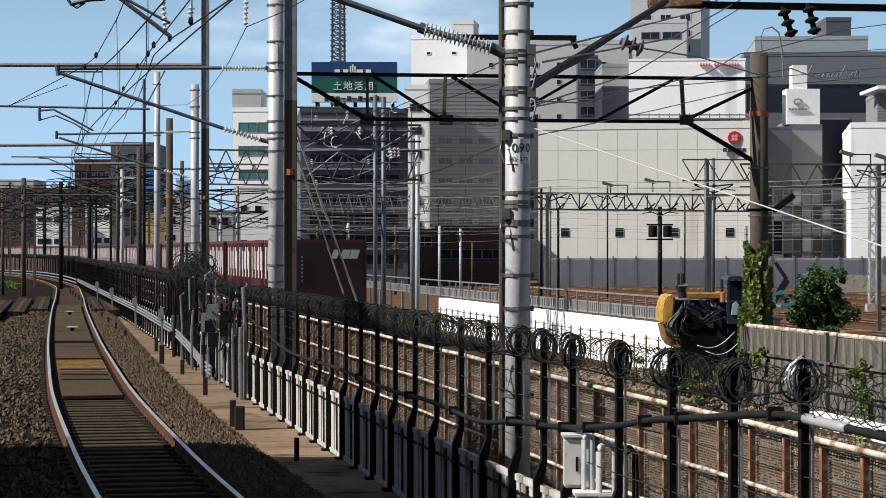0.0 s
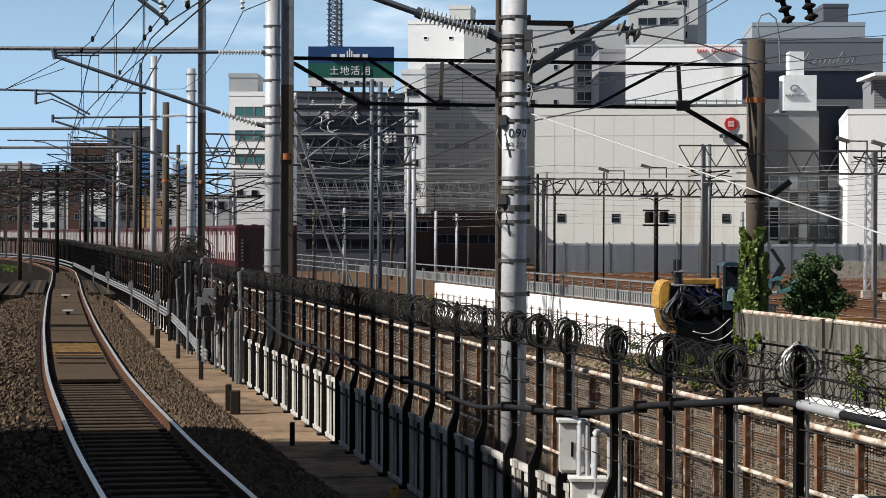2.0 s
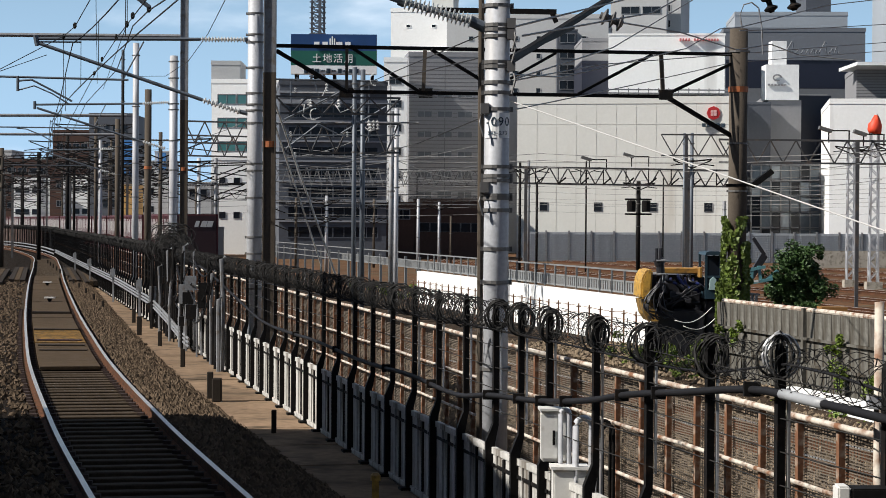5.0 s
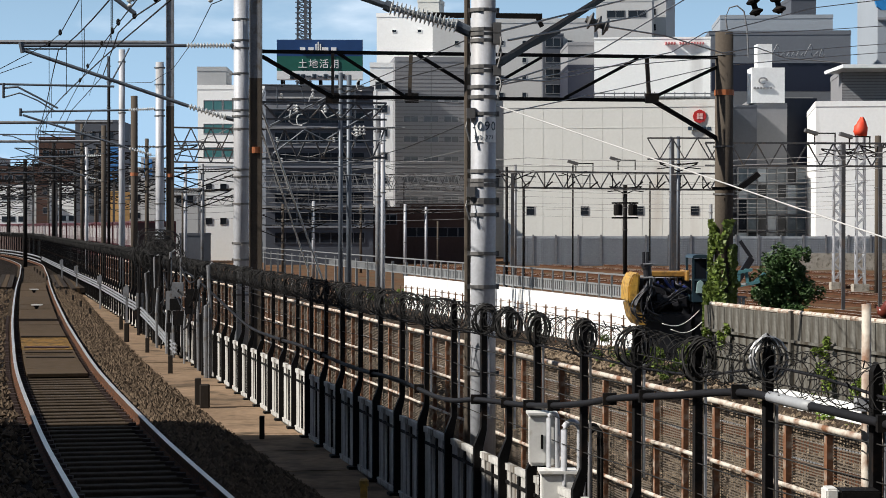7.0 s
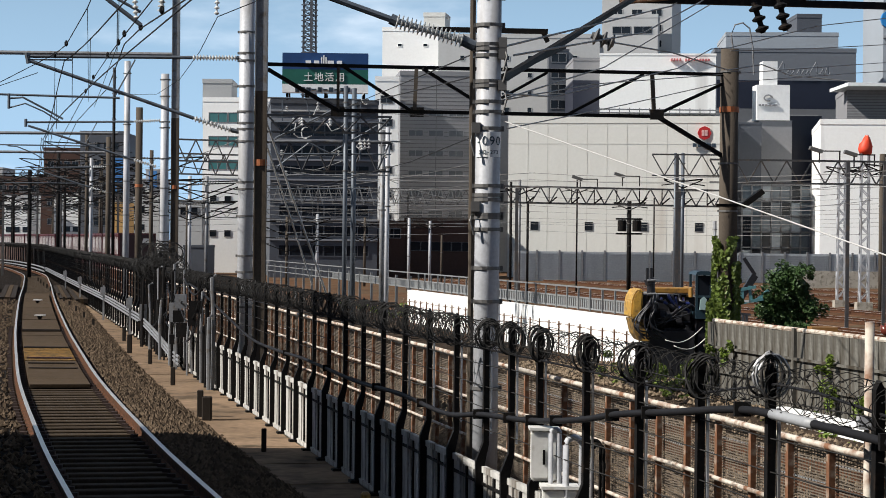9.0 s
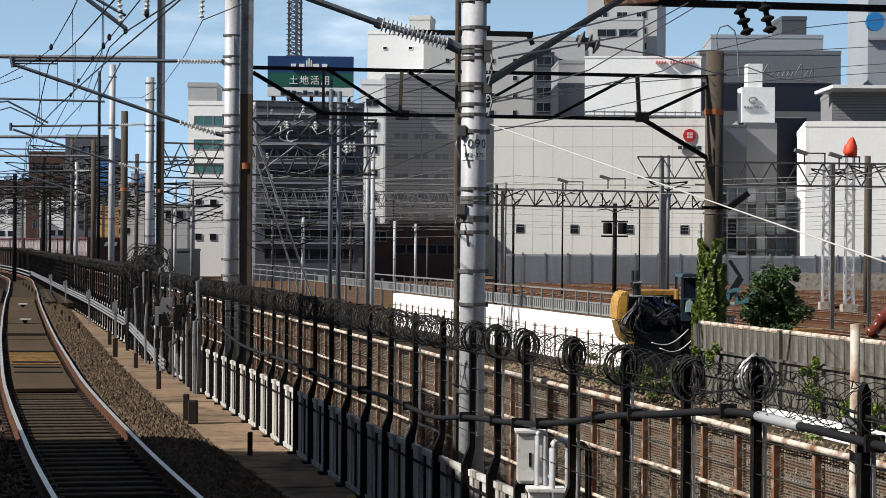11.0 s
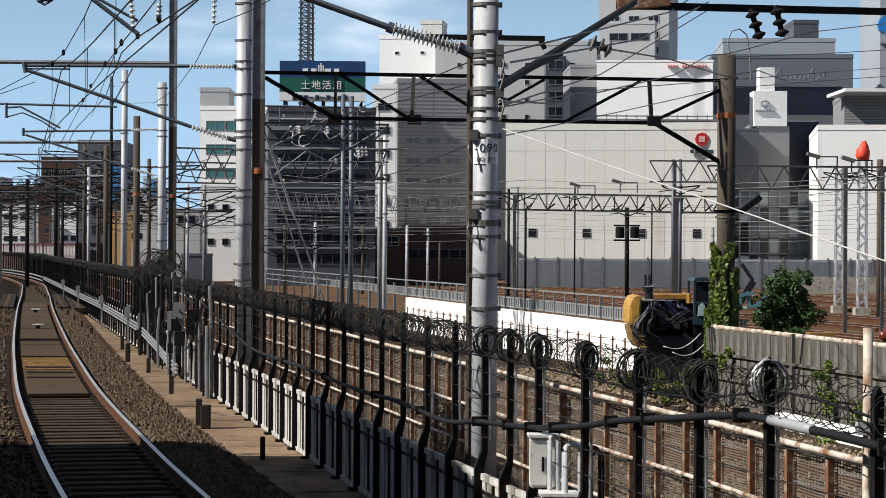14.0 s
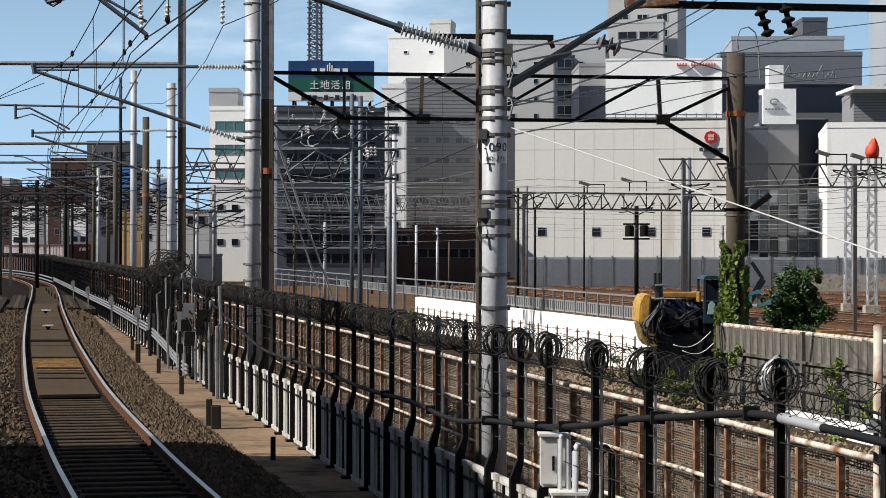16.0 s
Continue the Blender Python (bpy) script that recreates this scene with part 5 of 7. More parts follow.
# ---------------------------------------------------------------- poles
def pole(x, y, z0, z1, dia, material, label, bands=(), orange=(), square=False, name="catenary_pole", group="catenary poles", upper=None):
    """A pole with clamp bands at the heights given; upper: (height, material) from which it changes colour."""
    root = thing(name, (x, y, z0), label, "pole", group)
    r = dia / 2
    cuts = [(z0, z1, material)] if upper is None else [(z0, upper[0], material), (upper[0], z1, upper[1])]
    for a, b, m in cuts:
        bm = bmesh.new()
        if square:
            rim = [(-1, -1), (-0.8, -1), (-0.8, -0.7), (0.8, -0.7), (0.8, -1), (1, -1), (1, 1), (0.8, 1), (0.8, 0.7), (-0.8, 0.7), (-0.8, 1), (-1, 1)]
            low = [bm.verts.new((x + u * r, y + v * r, a)) for u, v in rim]
            high = [bm.verts.new((x + u * r, y + v * r, b)) for u, v in rim]
            bm.faces.new(low[::-1]), bm.faces.new(high)
            for k in range(12):
                bm.faces.new((low[k], low[(k + 1) % 12], high[(k + 1) % 12], high[k]))
        else:
            add_lathe(bm, (x, y, a), (x, y, b), [(0, r), (1, r * 0.96)], 20 if y < 75 else 10)
        part("shaft", bm, m, root, smooth=not square)
    for z, h, m in [(z, 0.038, BAND) for z in bands] + [(z, 0.12, ORANGE) for z in orange]:
        bm = bmesh.new()
        add_lathe(bm, (x, y, z - h / 2), (x, y, z + h / 2), [(0, r + 0.012), (1, r + 0.012)], 16)
        if m is BAND:
            add_box(bm, (x + r, y - 0.03, z - h * 0.7), (x + r + 0.035, y + 0.03, z + h * 0.7))
            add_box(bm, (x - r - 0.03, y - 0.03, z - h * 0.6), (x - r, y + 0.03, z + h * 0.6))
        part("band", bm, m, root)
    return root


ZA = [5.34, 5.04, 4.83, 4.78, 4.71, 4.43, 4.38, 4.21, 4.10, 3.92, 3.30, 3.20, 3.15, 2.99, 2.96, 2.83, 2.41, 2.05, 1.60, 1.11]
pole_a = pole(0.81, 24.0, -0.75, 5.94, 0.275, POLEWHITE, "tall white-grey steel pole with dark clamp bands", ZA)
bm = bmesh.new()
add_tube(bm, [(0.64, 24.30, 5.99), (0.65, 24.30, -0.15)], 0.032, 8)
part("conduit", bm, POLEBROWN, pole_a, "brown-grey conduit")
plate = bmesh.new()
ax = 0.81
for k in range(9):
    a0, a1 = -math.pi * (0.12 + 0.76 * k / 9), -math.pi * (0.12 + 0.76 * (k + 1) / 9)
    v = [plate.verts.new((ax + 0.143 * math.cos(a), 24 + 0.143 * math.sin(a), z)) for a, z in ((a0, 3.61), (a1, 3.61), (a1, 3.88), (a0, 3.88))]
    plate.faces.new(v)
number_plate = part("pole_plate", plate, WHITESIGN, pole_a, "white pole plate with black numerals")
for body, size, step, zz in (("-090", 0.135, 0.078, 3.78), ("342-273", 0.06, 0.034, 3.66)):
    for k, ch in enumerate(body):
        turn = (k - (len(body) - 1) / 2) * step / 0.147
        cu = bpy.data.curves.new("numeral", "FONT")
        cu.body, cu.size, cu.extrude, cu.align_x, cu.align_y = ch, size, 0.001, "CENTER", "CENTER"
        cu.materials.append(DARKLETTER)
        nb = new("numeral", cu)
        nb.parent = pole_a
        nb.location = Vector((ax + 0.147 * math.sin(turn), 24 - 0.147 * math.cos(turn), zz)) - pole_a.location
        nb.rotation_euler = (radians(90), 0, turn)
for z, s in ((4.84, 1), (4.72, 1), (4.38, 1), (3.92, -1), (3.07, -1)):
    bm = bmesh.new()
    add_box(bm, (ax + s * 0.14 - 0.04, 23.86, z - 0.05), (ax + s * 0.14 + 0.05, 24.0, z + 0.06))
    add_tube(bm, [(ax + s * 0.16, 23.9, z), (ax + s * 0.19, 23.85, z - 0.15), (ax + s * 0.15, 23.85, z - 0.3)], 0.012, 6)
    part("fitting", bm, BAND, pole_a)

def farther(p, k):
    """A point moved away from the eye along its own ray."""
    return Vector(EYE) + (Vector(p) - Vector(EYE)) * k


FAR = 1.073
ZB = [7.20, 6.52, 6.13, 5.99, 5.52, 5.05, 4.84, 4.73, 4.50, 3.75, 3.62, 3.12, 2.39, 2.09, 1.44]
pole_b = pole(-3.09 * FAR, 41.0 * FAR, -0.75, 8.32, 0.29 * FAR, POLEWHITE, "white-grey steel pole carrying cantilever arms", [2.7 + (z - 2.7) * FAR for z in ZB])
pole_b2 = pole(-2.96, 43.0, -0.75, 8.18, 0.24, POLEBROWN, "brown and grey steel column behind the white pole", orange=(4.18,), square=True, upper=(5.57, GREYSTEEL))
ZC = [7.91, 7.36, 6.52, 6.33, 5.31, 4.34, 3.44, 2.89]
pole(-8.18, 73.0, -0.75, 8.10, 0.28, POLEWHITE, "white-grey steel pole carrying cantilever arms", ZC)
pole(-8.05, 75.0, -0.75, 12.27, 0.25, POLEBROWN, "brown and grey steel column behind the white pole", orange=(4.42,), square=True, upper=(6.76, GREYSTEEL))
pole(-10.62, 86.0, -0.75, 7.75, 0.28, POLEBROWN, "brown concrete pole with a flat top", orange=(4.72,))
pole(-12.26, 95.0, -0.75, 10.26, 0.28, POLEWHITE, "white-grey steel pole with dark bands", [9.73, 7.55, 6.09, 5.12, 3.67])
for x, y, t, dia, m in ((-14.27, 104, 7.42, 0.24, POLEBROWN), (-15.11, 112, 11.27, 0.16, BLACKSTEEL), (-18.11, 125, 7.16, 0.2, POLEWHITE), (-20.57, 140, 9.31, 0.22, POLEBROWN), (-12.96, 110, 7.05, 0.2, POLEBROWN),
                        (-23.95, 150, 8.44, 0.26, BLACKSTEEL), (-25.84, 165, 8.17, 0.2, BLACKSTEEL), (-26.73, 155, 7.37, 0.3, BLACKSTEEL), (-26.50, 140, 7.16, 0.3, POLEBROWN), (-29.81, 150, 6.72, 0.22, POLEBROWN), (-34.87, 170, 7.47, 0.22, POLEBROWN),
                        (-28.50, 190, 8.03, 0.2, BLACKSTEEL), (-24.64, 175, 8.50, 0.22, POLEBROWN), (-12.56, 125, 6.21, 0.2, POLEWHITE), (-11.14, 120, 6.07, 0.2, GREYSTEEL), (-16.29, 160, 5.15, 0.14, POLEBROWN),
                        (-2.08, 68, 7.42, 0.14, ARM), (-1.85, 69, 7.42, 0.16, ARM), (-0.99, 72, 6.28, 0.17, GREYSTEEL), (-0.84, 73, 6.42, 0.15, POLEWHITE),
                        (-0.23, 150, 4.23, 0.22, POLEWHITE), (-8.49, 150, 4.23, 0.2, POLEBROWN), (-6.43, 150, 4.42, 0.24, POLEWHITE), (1.27, 160, 4.13, 0.2, POLEWHITE), (2.19, 165, 3.12, 0.16, POLEBROWN), (-3.54, 165, 4.38, 0.2, POLEBROWN),
                        (4.79, 108, 5.62, 0.14, BLACKSTEEL), (5.40, 112, 5.84, 0.16, GREYSTEEL), (6.14, 118, 4.75, 0.14, BLACKSTEEL), (11.14, 150, 6.91, 0.12, BLACKSTEEL), (12.54, 128, 5.12, 0.26, BLACKSTEEL), (18.56, 170, 6.17, 0.12, BLACKSTEEL),
                        (12.34, 104, 6.94, 0.15, ARM), (12.93, 106, 7.03, 0.17, ARM), (17.78, 130, 4.03, 0.2, GREYSTEEL), (23.38, 110, 7.25, 0.32, POLEBROWN)):
    pole(x, y, -0.75, t, dia, m, {"white_grey_steel_pole": "slim pale steel pole in the yard", "brown_concrete_pole": "slim brown concrete pole in the yard", "dark_painted_steel": "slim dark steel pole in the yard"}.get(m.name, "slim grey steel pole in the yard"), bands=[t - q for q in (0.5, 1.3, 2.6)] if dia > 0.13 else ())


def lattice_mast(x, y, top, w):
    """A square pale mast of four corner angles laced with flat diagonals."""
    root = thing("lattice_mast", (x, y, -0.75), "pale galvanised lattice mast in the yard", "mast", "lattice masts")
    for sx in (-1, 1):
        for sy in (-1, 1):
            bm = bmesh.new()
            add_bar(bm, (x + sx * w / 2, y + sy * w / 2, -0.75), (x + sx * w * 0.42, y + sy * w * 0.42, top), 0.075)
            part("corner_angle", bm, POLEWHITE, root)
    bm = bmesh.new()
    n = int((top + 0.75) / 0.5)
    for k in range(n):
        z0, z1 = -0.75 + k * 0.5, -0.25 + k * 0.5
        f = 1 if k % 2 else -1
        for sy in (-1, 1):
            add_bar(bm, (x - f * w / 2, y + sy * w / 2, z0), (x + f * w / 2, y + sy * w / 2, z1), 0.05)
        for sx in (-1, 1):
            add_bar(bm, (x + sx * w / 2, y - f * w / 2, z0), (x + sx * w / 2, y + f * w / 2, z1), 0.05)
    part("lacing", bm, POLEWHITE, root)["kind"] = "stuff"
    bm = bmesh.new()
    add_box(bm, (x - w * 0.9, y - w * 0.9, -0.75), (x + w * 0.9, y + w * 0.9, -0.35))
    part("footing", bm, CONCRETE, root)


lattice_mast(23.68, 122, 7.31, 0.42)
lattice_mast(24.14, 118, 7.72, 0.46)
ivy_pole = pole(6.85, 48.0, -0.75, 6.92, 0.41, POLEBROWN, "stout brown concrete pole overgrown with ivy", [6.43, 4.44, 3.41, 3.53], orange=(5.61,))
bm = bmesh.new()
add_bar(bm, (6.55, 47.70, 3.53), (7.2, 47.70, 3.53), 0.06)
add_box(bm, (-0.27, -0.15, -0.06), (0.27, 0.15, 0.06), Matrix.Rotation(-0.65, 3, "Y"), (7.33, 47.70, 3.68))
part("lamp_bracket", bm, BLACKSTEEL, ivy_pole)
bm = bmesh.new()
pts = [(6.92, 47.90, 6.85), (6.86, 47.90, 7.22), (6.94, 47.90, 7.44), (7.11, 47.90, 7.49), (7.26, 47.90, 7.37), (7.33, 47.90, 6.98), (7.36, 47.90, 6.37)]
add_tube(bm, pts, 0.018, 6)
part("loop_pipe", bm, GREYSTEEL, ivy_pole)


# ---------------------------------------------------------------- insulators, arms, trusses
def insulator(bm, a, b, r, n=9):
    prof = [(0, r * 0.35)]
    for k in range(n):
        s = (k + 0.3) / n
        prof += [(s, r * 0.4), (s + 0.25 / n, r), (s + 0.45 / n, r * 0.92), (s + 0.6 / n, r * 0.4)]
    prof.append((1, r * 0.35))
    add_lathe(bm, a, b, prof, 10)


def arm(name, label, bars, insulators, at, extra=(), away=1.0):
    bars = [(farther(a, away), farther(b, away), r) for a, b, r in bars]
    insulators = [(farther(a, away), farther(b, away), r, n) for a, b, r, n in insulators]
    extra = [([farther(p, away) for p in pts], r) for pts, r in extra]
    root = thing(name, farther(at, away), label, "cantilever", "cantilever arms")
    for a, b, r in bars:
        bm = bmesh.new()
        add_tube(bm, [a, b], r, 8)
        part("tube", bm, ARM, root)
    for a, b, r, n in insulators:
        bm = bmesh.new()
        insulator(bm, a, b, r, n)
        part("insulator", bm, INSUL, root, "pale ribbed insulator")
    for pts, r in extra:
        bm = bmesh.new()
        add_tube(bm, pts, r, 6)
        part("steady_arm", bm, ARM, root)
    return root


arm("cantilever_arm", "dark tubular cantilever arm with pale insulators over the track",
    [((-7.15, 41.00, 6.03), (-4.10, 41.00, 6.04), 0.034), ((-7.13, 41.00, 5.96), (-4.06, 41.00, 4.92), 0.036), ((-7.15, 41.00, 6.09), (-7.11, 41.00, 5.90), 0.05), ((-8.51, 41.00, 5.34), (-5.43, 41.00, 5.28), 0.022), ((-5.53, 41.00, 5.29), (-5.15, 41.00, 5.99), 0.016), ((-5.53, 41.00, 5.84), (-5.53, 41.00, 5.28), 0.02), ((-7.13, 41.00, 5.97), (-6.30, 41.00, 5.97), 0.016), ((-3.28, 41.00, 6.04), (-3.20, 41.00, 6.04), 0.045), ((-3.37, 41.00, 4.71), (-3.20, 41.00, 4.67), 0.045)],
    [((-4.10, 41.00, 6.04), (-3.28, 41.00, 6.04), 0.06, 14), ((-4.06, 41.00, 4.92), (-3.37, 41.00, 4.71), 0.065, 10)], (-3.20, 41.00, 6.04),
    [([(-7.45, 41.00, 5.25), (-7.21, 41.00, 5.27), (-6.84, 41.00, 5.08), (-6.47, 41.00, 4.88)], 0.022), ([(-7.45, 41.00, 5.08), (-7.17, 41.00, 5.16), (-6.84, 41.00, 5.02), (-6.53, 41.00, 4.83)], 0.016), ([(-7.47, 41.00, 5.34), (-7.47, 41.00, 5.06)], 0.03)], FAR)
arm("cantilever_arm", "dark tubular cantilever arm with pale insulators over the track",
    [((-12.74, 73.00, 6.46), (-9.20, 73.00, 6.52), 0.034), ((-12.66, 73.00, 6.35), (-9.20, 73.00, 5.27), 0.036), ((-12.74, 73.00, 6.57), (-12.74, 73.00, 6.31), 0.05), ((-14.23, 73.00, 5.72), (-10.41, 73.00, 5.70), 0.022), ((-10.78, 73.00, 5.75), (-10.41, 73.00, 6.48), 0.016)],
    [((-9.20, 73.00, 6.52), (-8.34, 73.00, 6.57), 0.06, 12), ((-9.20, 73.00, 5.27), (-8.45, 73.00, 5.05), 0.065, 9)], (-8.27, 73.00, 6.57),
    [([(-13.33, 73.00, 5.68), (-13.02, 73.00, 5.66), (-12.51, 73.00, 5.46), (-12.18, 73.00, 5.27)], 0.02)])
arm("cantilever_arm", "dark tubular cantilever arm with pale insulators over the track",
    [((-18.69, 110.00, 6.12), (-15.97, 110.00, 6.18), 0.036), ((-18.63, 110.00, 6.01), (-15.97, 110.00, 5.17), 0.036), ((-20.32, 110.00, 5.37), (-16.67, 110.00, 5.37), 0.022)],
    [((-15.97, 110.00, 6.18), (-15.21, 110.00, 6.18), 0.07, 8), ((-15.97, 110.00, 5.17), (-15.21, 110.00, 4.94), 0.07, 8)], (-15.15, 110.00, 6.12))
# the heavy insulated stay on the white pole
arm("insulated_stay", "thick grey stay tube with a large ribbed insulator", [((-1.62, 24.00, 5.57), (-0.22, 24.00, 5.08), 0.036), ((-0.26, 24.00, 5.10), (-0.19, 24.00, 5.07), 0.06), ((0.51, 24.00, 4.88), (0.66, 24.00, 4.81), 0.06)], [((-0.21, 24.00, 5.08), (0.53, 24.00, 4.87), 0.085, 16)], (0.65, 24.00, 4.83))
# upper left arms and hanging insulators
arm("steady_arm_set", "dark curved steady arm with hanging insulators", [((-4.55, 30.00, 6.22), (-3.69, 30.00, 5.57), 0.03), ((-4.35, 30.00, 6.11), (-3.70, 30.00, 5.75), 0.02)], [((-3.80, 30.00, 6.14), (-3.76, 30.00, 5.65), 0.042, 7), ((-3.55, 40.00, 7.29), (-3.57, 40.00, 6.73), 0.05, 6), ((-3.41, 30.00, 5.99), (-3.43, 30.00, 5.75), 0.05, 4)], (-3.69, 30.00, 5.57),
    [([(-5.10, 30.00, 6.11), (-5.04, 30.00, 6.01), (-4.78, 30.00, 6.07), (-4.58, 30.00, 6.08)], 0.03), ([(-5.04, 30.00, 6.01), (-4.96, 30.00, 5.96), (-4.85, 30.00, 6.03)], 0.02)])

for a, b, r, label in (((-16.19, 75.20, 8.93), (-8.11, 75.20, 8.92), 0.07, "long grey horizontal beam tube over the tracks"), ((-24.76, 115.00, 8.04), (-15.31, 115.00, 8.10), 0.08, "long grey horizontal beam tube over the tracks"), ((-29.07, 135.00, 7.83), (-18.73, 135.00, 7.87), 0.08, "long grey horizontal beam tube over the tracks")):
    bm = bmesh.new()
    add_tube(bm, [a, b], r, 8)
    solid("beam_tube", bm, GREYSTEEL, label, "beam", "beam tubes over the tracks")


YARDSTEEL = mat("weathered_gantry_steel", (0.05, 0.05, 0.053), 0.6, 0.1, 0.3, 1, 10, 0.1, (0.09, 0.07, 0.055), 0.3)


def truss(name, a, b, drop, n, w, label, posts=(), foot=-0.75, cross=False, material=None):
    """A lattice beam between two upper ends, with diagonals; posts: shares of the way where legs stand."""
    a, b = Vector(a), Vector(b)
    root = thing(name, (a.x, a.y, a.z), label, "gantry", "catenary gantries")
    low = Vector((0, 0, -drop))
    m = material or YARDSTEEL
    for p, q, nm in ((a, b, "top_chord"), (a + low, b + low, "bottom_chord")):
        bm = bmesh.new()
        add_bar(bm, p, q, w)
        part(nm, bm, m, root)
    for i in range(n):
        p, q = a.lerp(b, i / n), a.lerp(b, (i + 1) / n)
        bm = bmesh.new()
        mid = a.lerp(b, (i + 0.5) / n)
        add_bar(bm, p, mid + low, w * 0.7)
        add_bar(bm, mid + low, q, w * 0.7)
        if cross:
            add_bar(bm, p + low, mid, w * 0.5)
            add_bar(bm, mid, q + low, w * 0.5)
        part("diagonal", bm, m, root)
    for s in posts:
        bm = bmesh.new()
        p = a.lerp(b, s)
        add_bar(bm, p, (p.x, p.y, foot), w * 1.8)
        part("leg", bm, m, root)
    return root


# the near gantry between the column and the ivy pole
gantry = thing("gantry_beam", (-2.87, 44.00, 6.16), "dark steel truss gantry with sloping ends", "gantry", "catenary gantries")
for nm, a, b, w in (("top_chord", (-2.92, 44.00, 6.17), (6.87, 48.00, 6.37), 0.085), ("bottom_chord", (-1.54, 44.50, 5.30), (5.25, 47.40, 5.41), 0.085), ("end_strut", (-2.90, 44.00, 6.07), (-1.52, 44.50, 5.29), 0.085), ("end_strut", (5.22, 47.40, 5.41), (6.87, 48.00, 4.51), 0.10), ("top_strut", (6.87, 48.00, 6.25), (5.22, 47.40, 5.46), 0.075),
                    ("post", (-1.52, 44.50, 6.17), (-1.52, 44.50, 5.30), 0.07), ("post", (0.05, 45.00, 6.19), (0.02, 45.00, 5.36), 0.09), ("post", (5.09, 47.30, 6.32), (5.14, 47.30, 5.45), 0.10),
                    ("diagonal", (-1.41, 44.60, 6.18), (-0.07, 45.00, 5.34), 0.07), ("diagonal", (0.18, 45.00, 6.19), (1.23, 45.50, 5.60), 0.07), ("diagonal", (1.82, 45.80, 5.67), (2.79, 46.40, 6.25), 0.06), ("diagonal", (3.28, 46.60, 5.41), (4.89, 47.20, 6.29), 0.07)):
    bm = bmesh.new()
    add_bar(bm, a, b, w * 0.85)
    part(nm, bm, POLEBROWN if nm == "post" else BLACKSTEEL, gantry)
for x, y, z in ((-1.57, 46.00, 5.35), (0.07, 46.00, 5.35), (5.03, 46.00, 5.35)):
    bm = bmesh.new()
    add_box(bm, (x - 0.14, y - 0.3, z - 0.1), (x + 0.14, y - 0.25, z + 0.1))
    part("gusset", bm, BLACKSTEEL, gantry)
# the upper beam at the top edge, and its strut
upper = thing("upper_gantry", (3.84, 40.00, 7.07), "dark steel upper beam with a diagonal strut", "gantry", "catenary gantries")
for nm, a, b, w in (("beam", (3.73, 40.00, 7.11), (10.96, 44.00, 7.44), 0.13), ("strut", (0.97, 26.00, 4.56), (3.84, 38.00, 6.95), 0.075), ("strut", (1.05, 26.00, 4.64), (2.17, 32.00, 5.52), 0.05), ("beam", (2.41, 40.00, 6.50), (0.06, 40.00, 6.52), 0.09), ("beam", (2.33, 40.00, 6.48), (2.41, 40.00, 6.31), 0.08)):
    bm = bmesh.new()
    add_bar(bm, a, b, w)
    part(nm, bm, BLACKSTEEL, upper)
bm = bmesh.new()
add_bar(bm, (3.71, 40.00, 7.15), (4.65, 40.00, 7.25), 0.28)
part("gusset", bm, RUSTFRAME, upper, "rusty gusset box")
for a, b in (((6.13, 40.00, 7.07), (6.31, 40.00, 6.52)), ((6.59, 40.00, 7.13), (6.72, 40.00, 6.56))):
    bm = bmesh.new()
    insulator(bm, a, b, 0.13, 3)
    part("hanging_insulator", bm, BLACKSTEEL, upper, "dark hanging insulator")
bm = bmesh.new()
insulator(bm, (2.72, 34.00, 5.89), (3.07, 34.00, 5.75), 0.14, 3)
part("strain_insulator", bm, BAND, upper, "dark bell-shaped insulator")

truss("yard_gantry", (4.52, 110.00, 5.45), (15.46, 110.00, 5.34), 0.8, 12, 0.09, "dark lattice gantry across the yard", (0.06, 0.8), cross=False)
truss("yard_gantry", (12.34, 92.00, 6.20), (21.97, 92.00, 6.17), 0.95, 9, 0.08, "dark lattice gantry across the yard", (0.6, 0.76))
truss("yard_gantry", (10.8, 100.00, 6.71), (14.18, 100.00, 6.71), 0.95, 3, 0.07, "dark lattice gantry across the yard", (0.34,))
truss("yard_gantry", (-9.91, 150.00, 6.34), (4.63, 150.00, 6.14), 1.0, 14, 0.055, "dark lattice gantry across the yard", (0.24, 0.66), cross=True)
truss("yard_gantry", (-18.93, 175.00, 5.16), (5.40, 175.00, 4.71), 0.7, 20, 0.055, "dark lattice gantry across the yard", (0.3, 0.7))
truss("yard_gantry", (-35.53, 165.00, 6.70), (-18.48, 165.00, 6.70), 0.9, 14, 0.09, "dark lattice gantry over the far tracks", (0.3, 0.55, 0.8))
truss("yard_gantry", (-49.52, 230.00, 9.62), (-34.27, 230.00, 9.62), 1.1, 10, 0.10, "dark lattice gantry over the far tracks", (0.3, 0.7))
truss("yard_gantry", (-55.98, 260.00, 7.21), (-32.10, 260.00, 7.21), 1.0, 14, 0.10, "dark lattice gantry over the far tracks", (0.3, 0.6, 0.9))
truss("yard_gantry", (-8.34, 78.00, 6.18), (-5.55, 78.00, 6.12), 0.75, 4, 0.06, "dark bracket truss beside the column", ())
truss("yard_gantry", (-10.60, 98.00, 6.45), (-7.60, 98.00, 6.40), 0.9, 4, 0.07, "dark bracket truss beside the column", ())
truss("yard_gantry", (-4.58, 68.00, 5.68), (-0.75, 70.00, 5.77), 0.9, 5, 0.06, "dark bracket truss between yard poles", ())
truss("yard_gantry", (-4.36, 66.00, 6.40), (-0.68, 68.00, 6.48), 0.5, 4, 0.06, "dark bracket truss between yard poles", ())

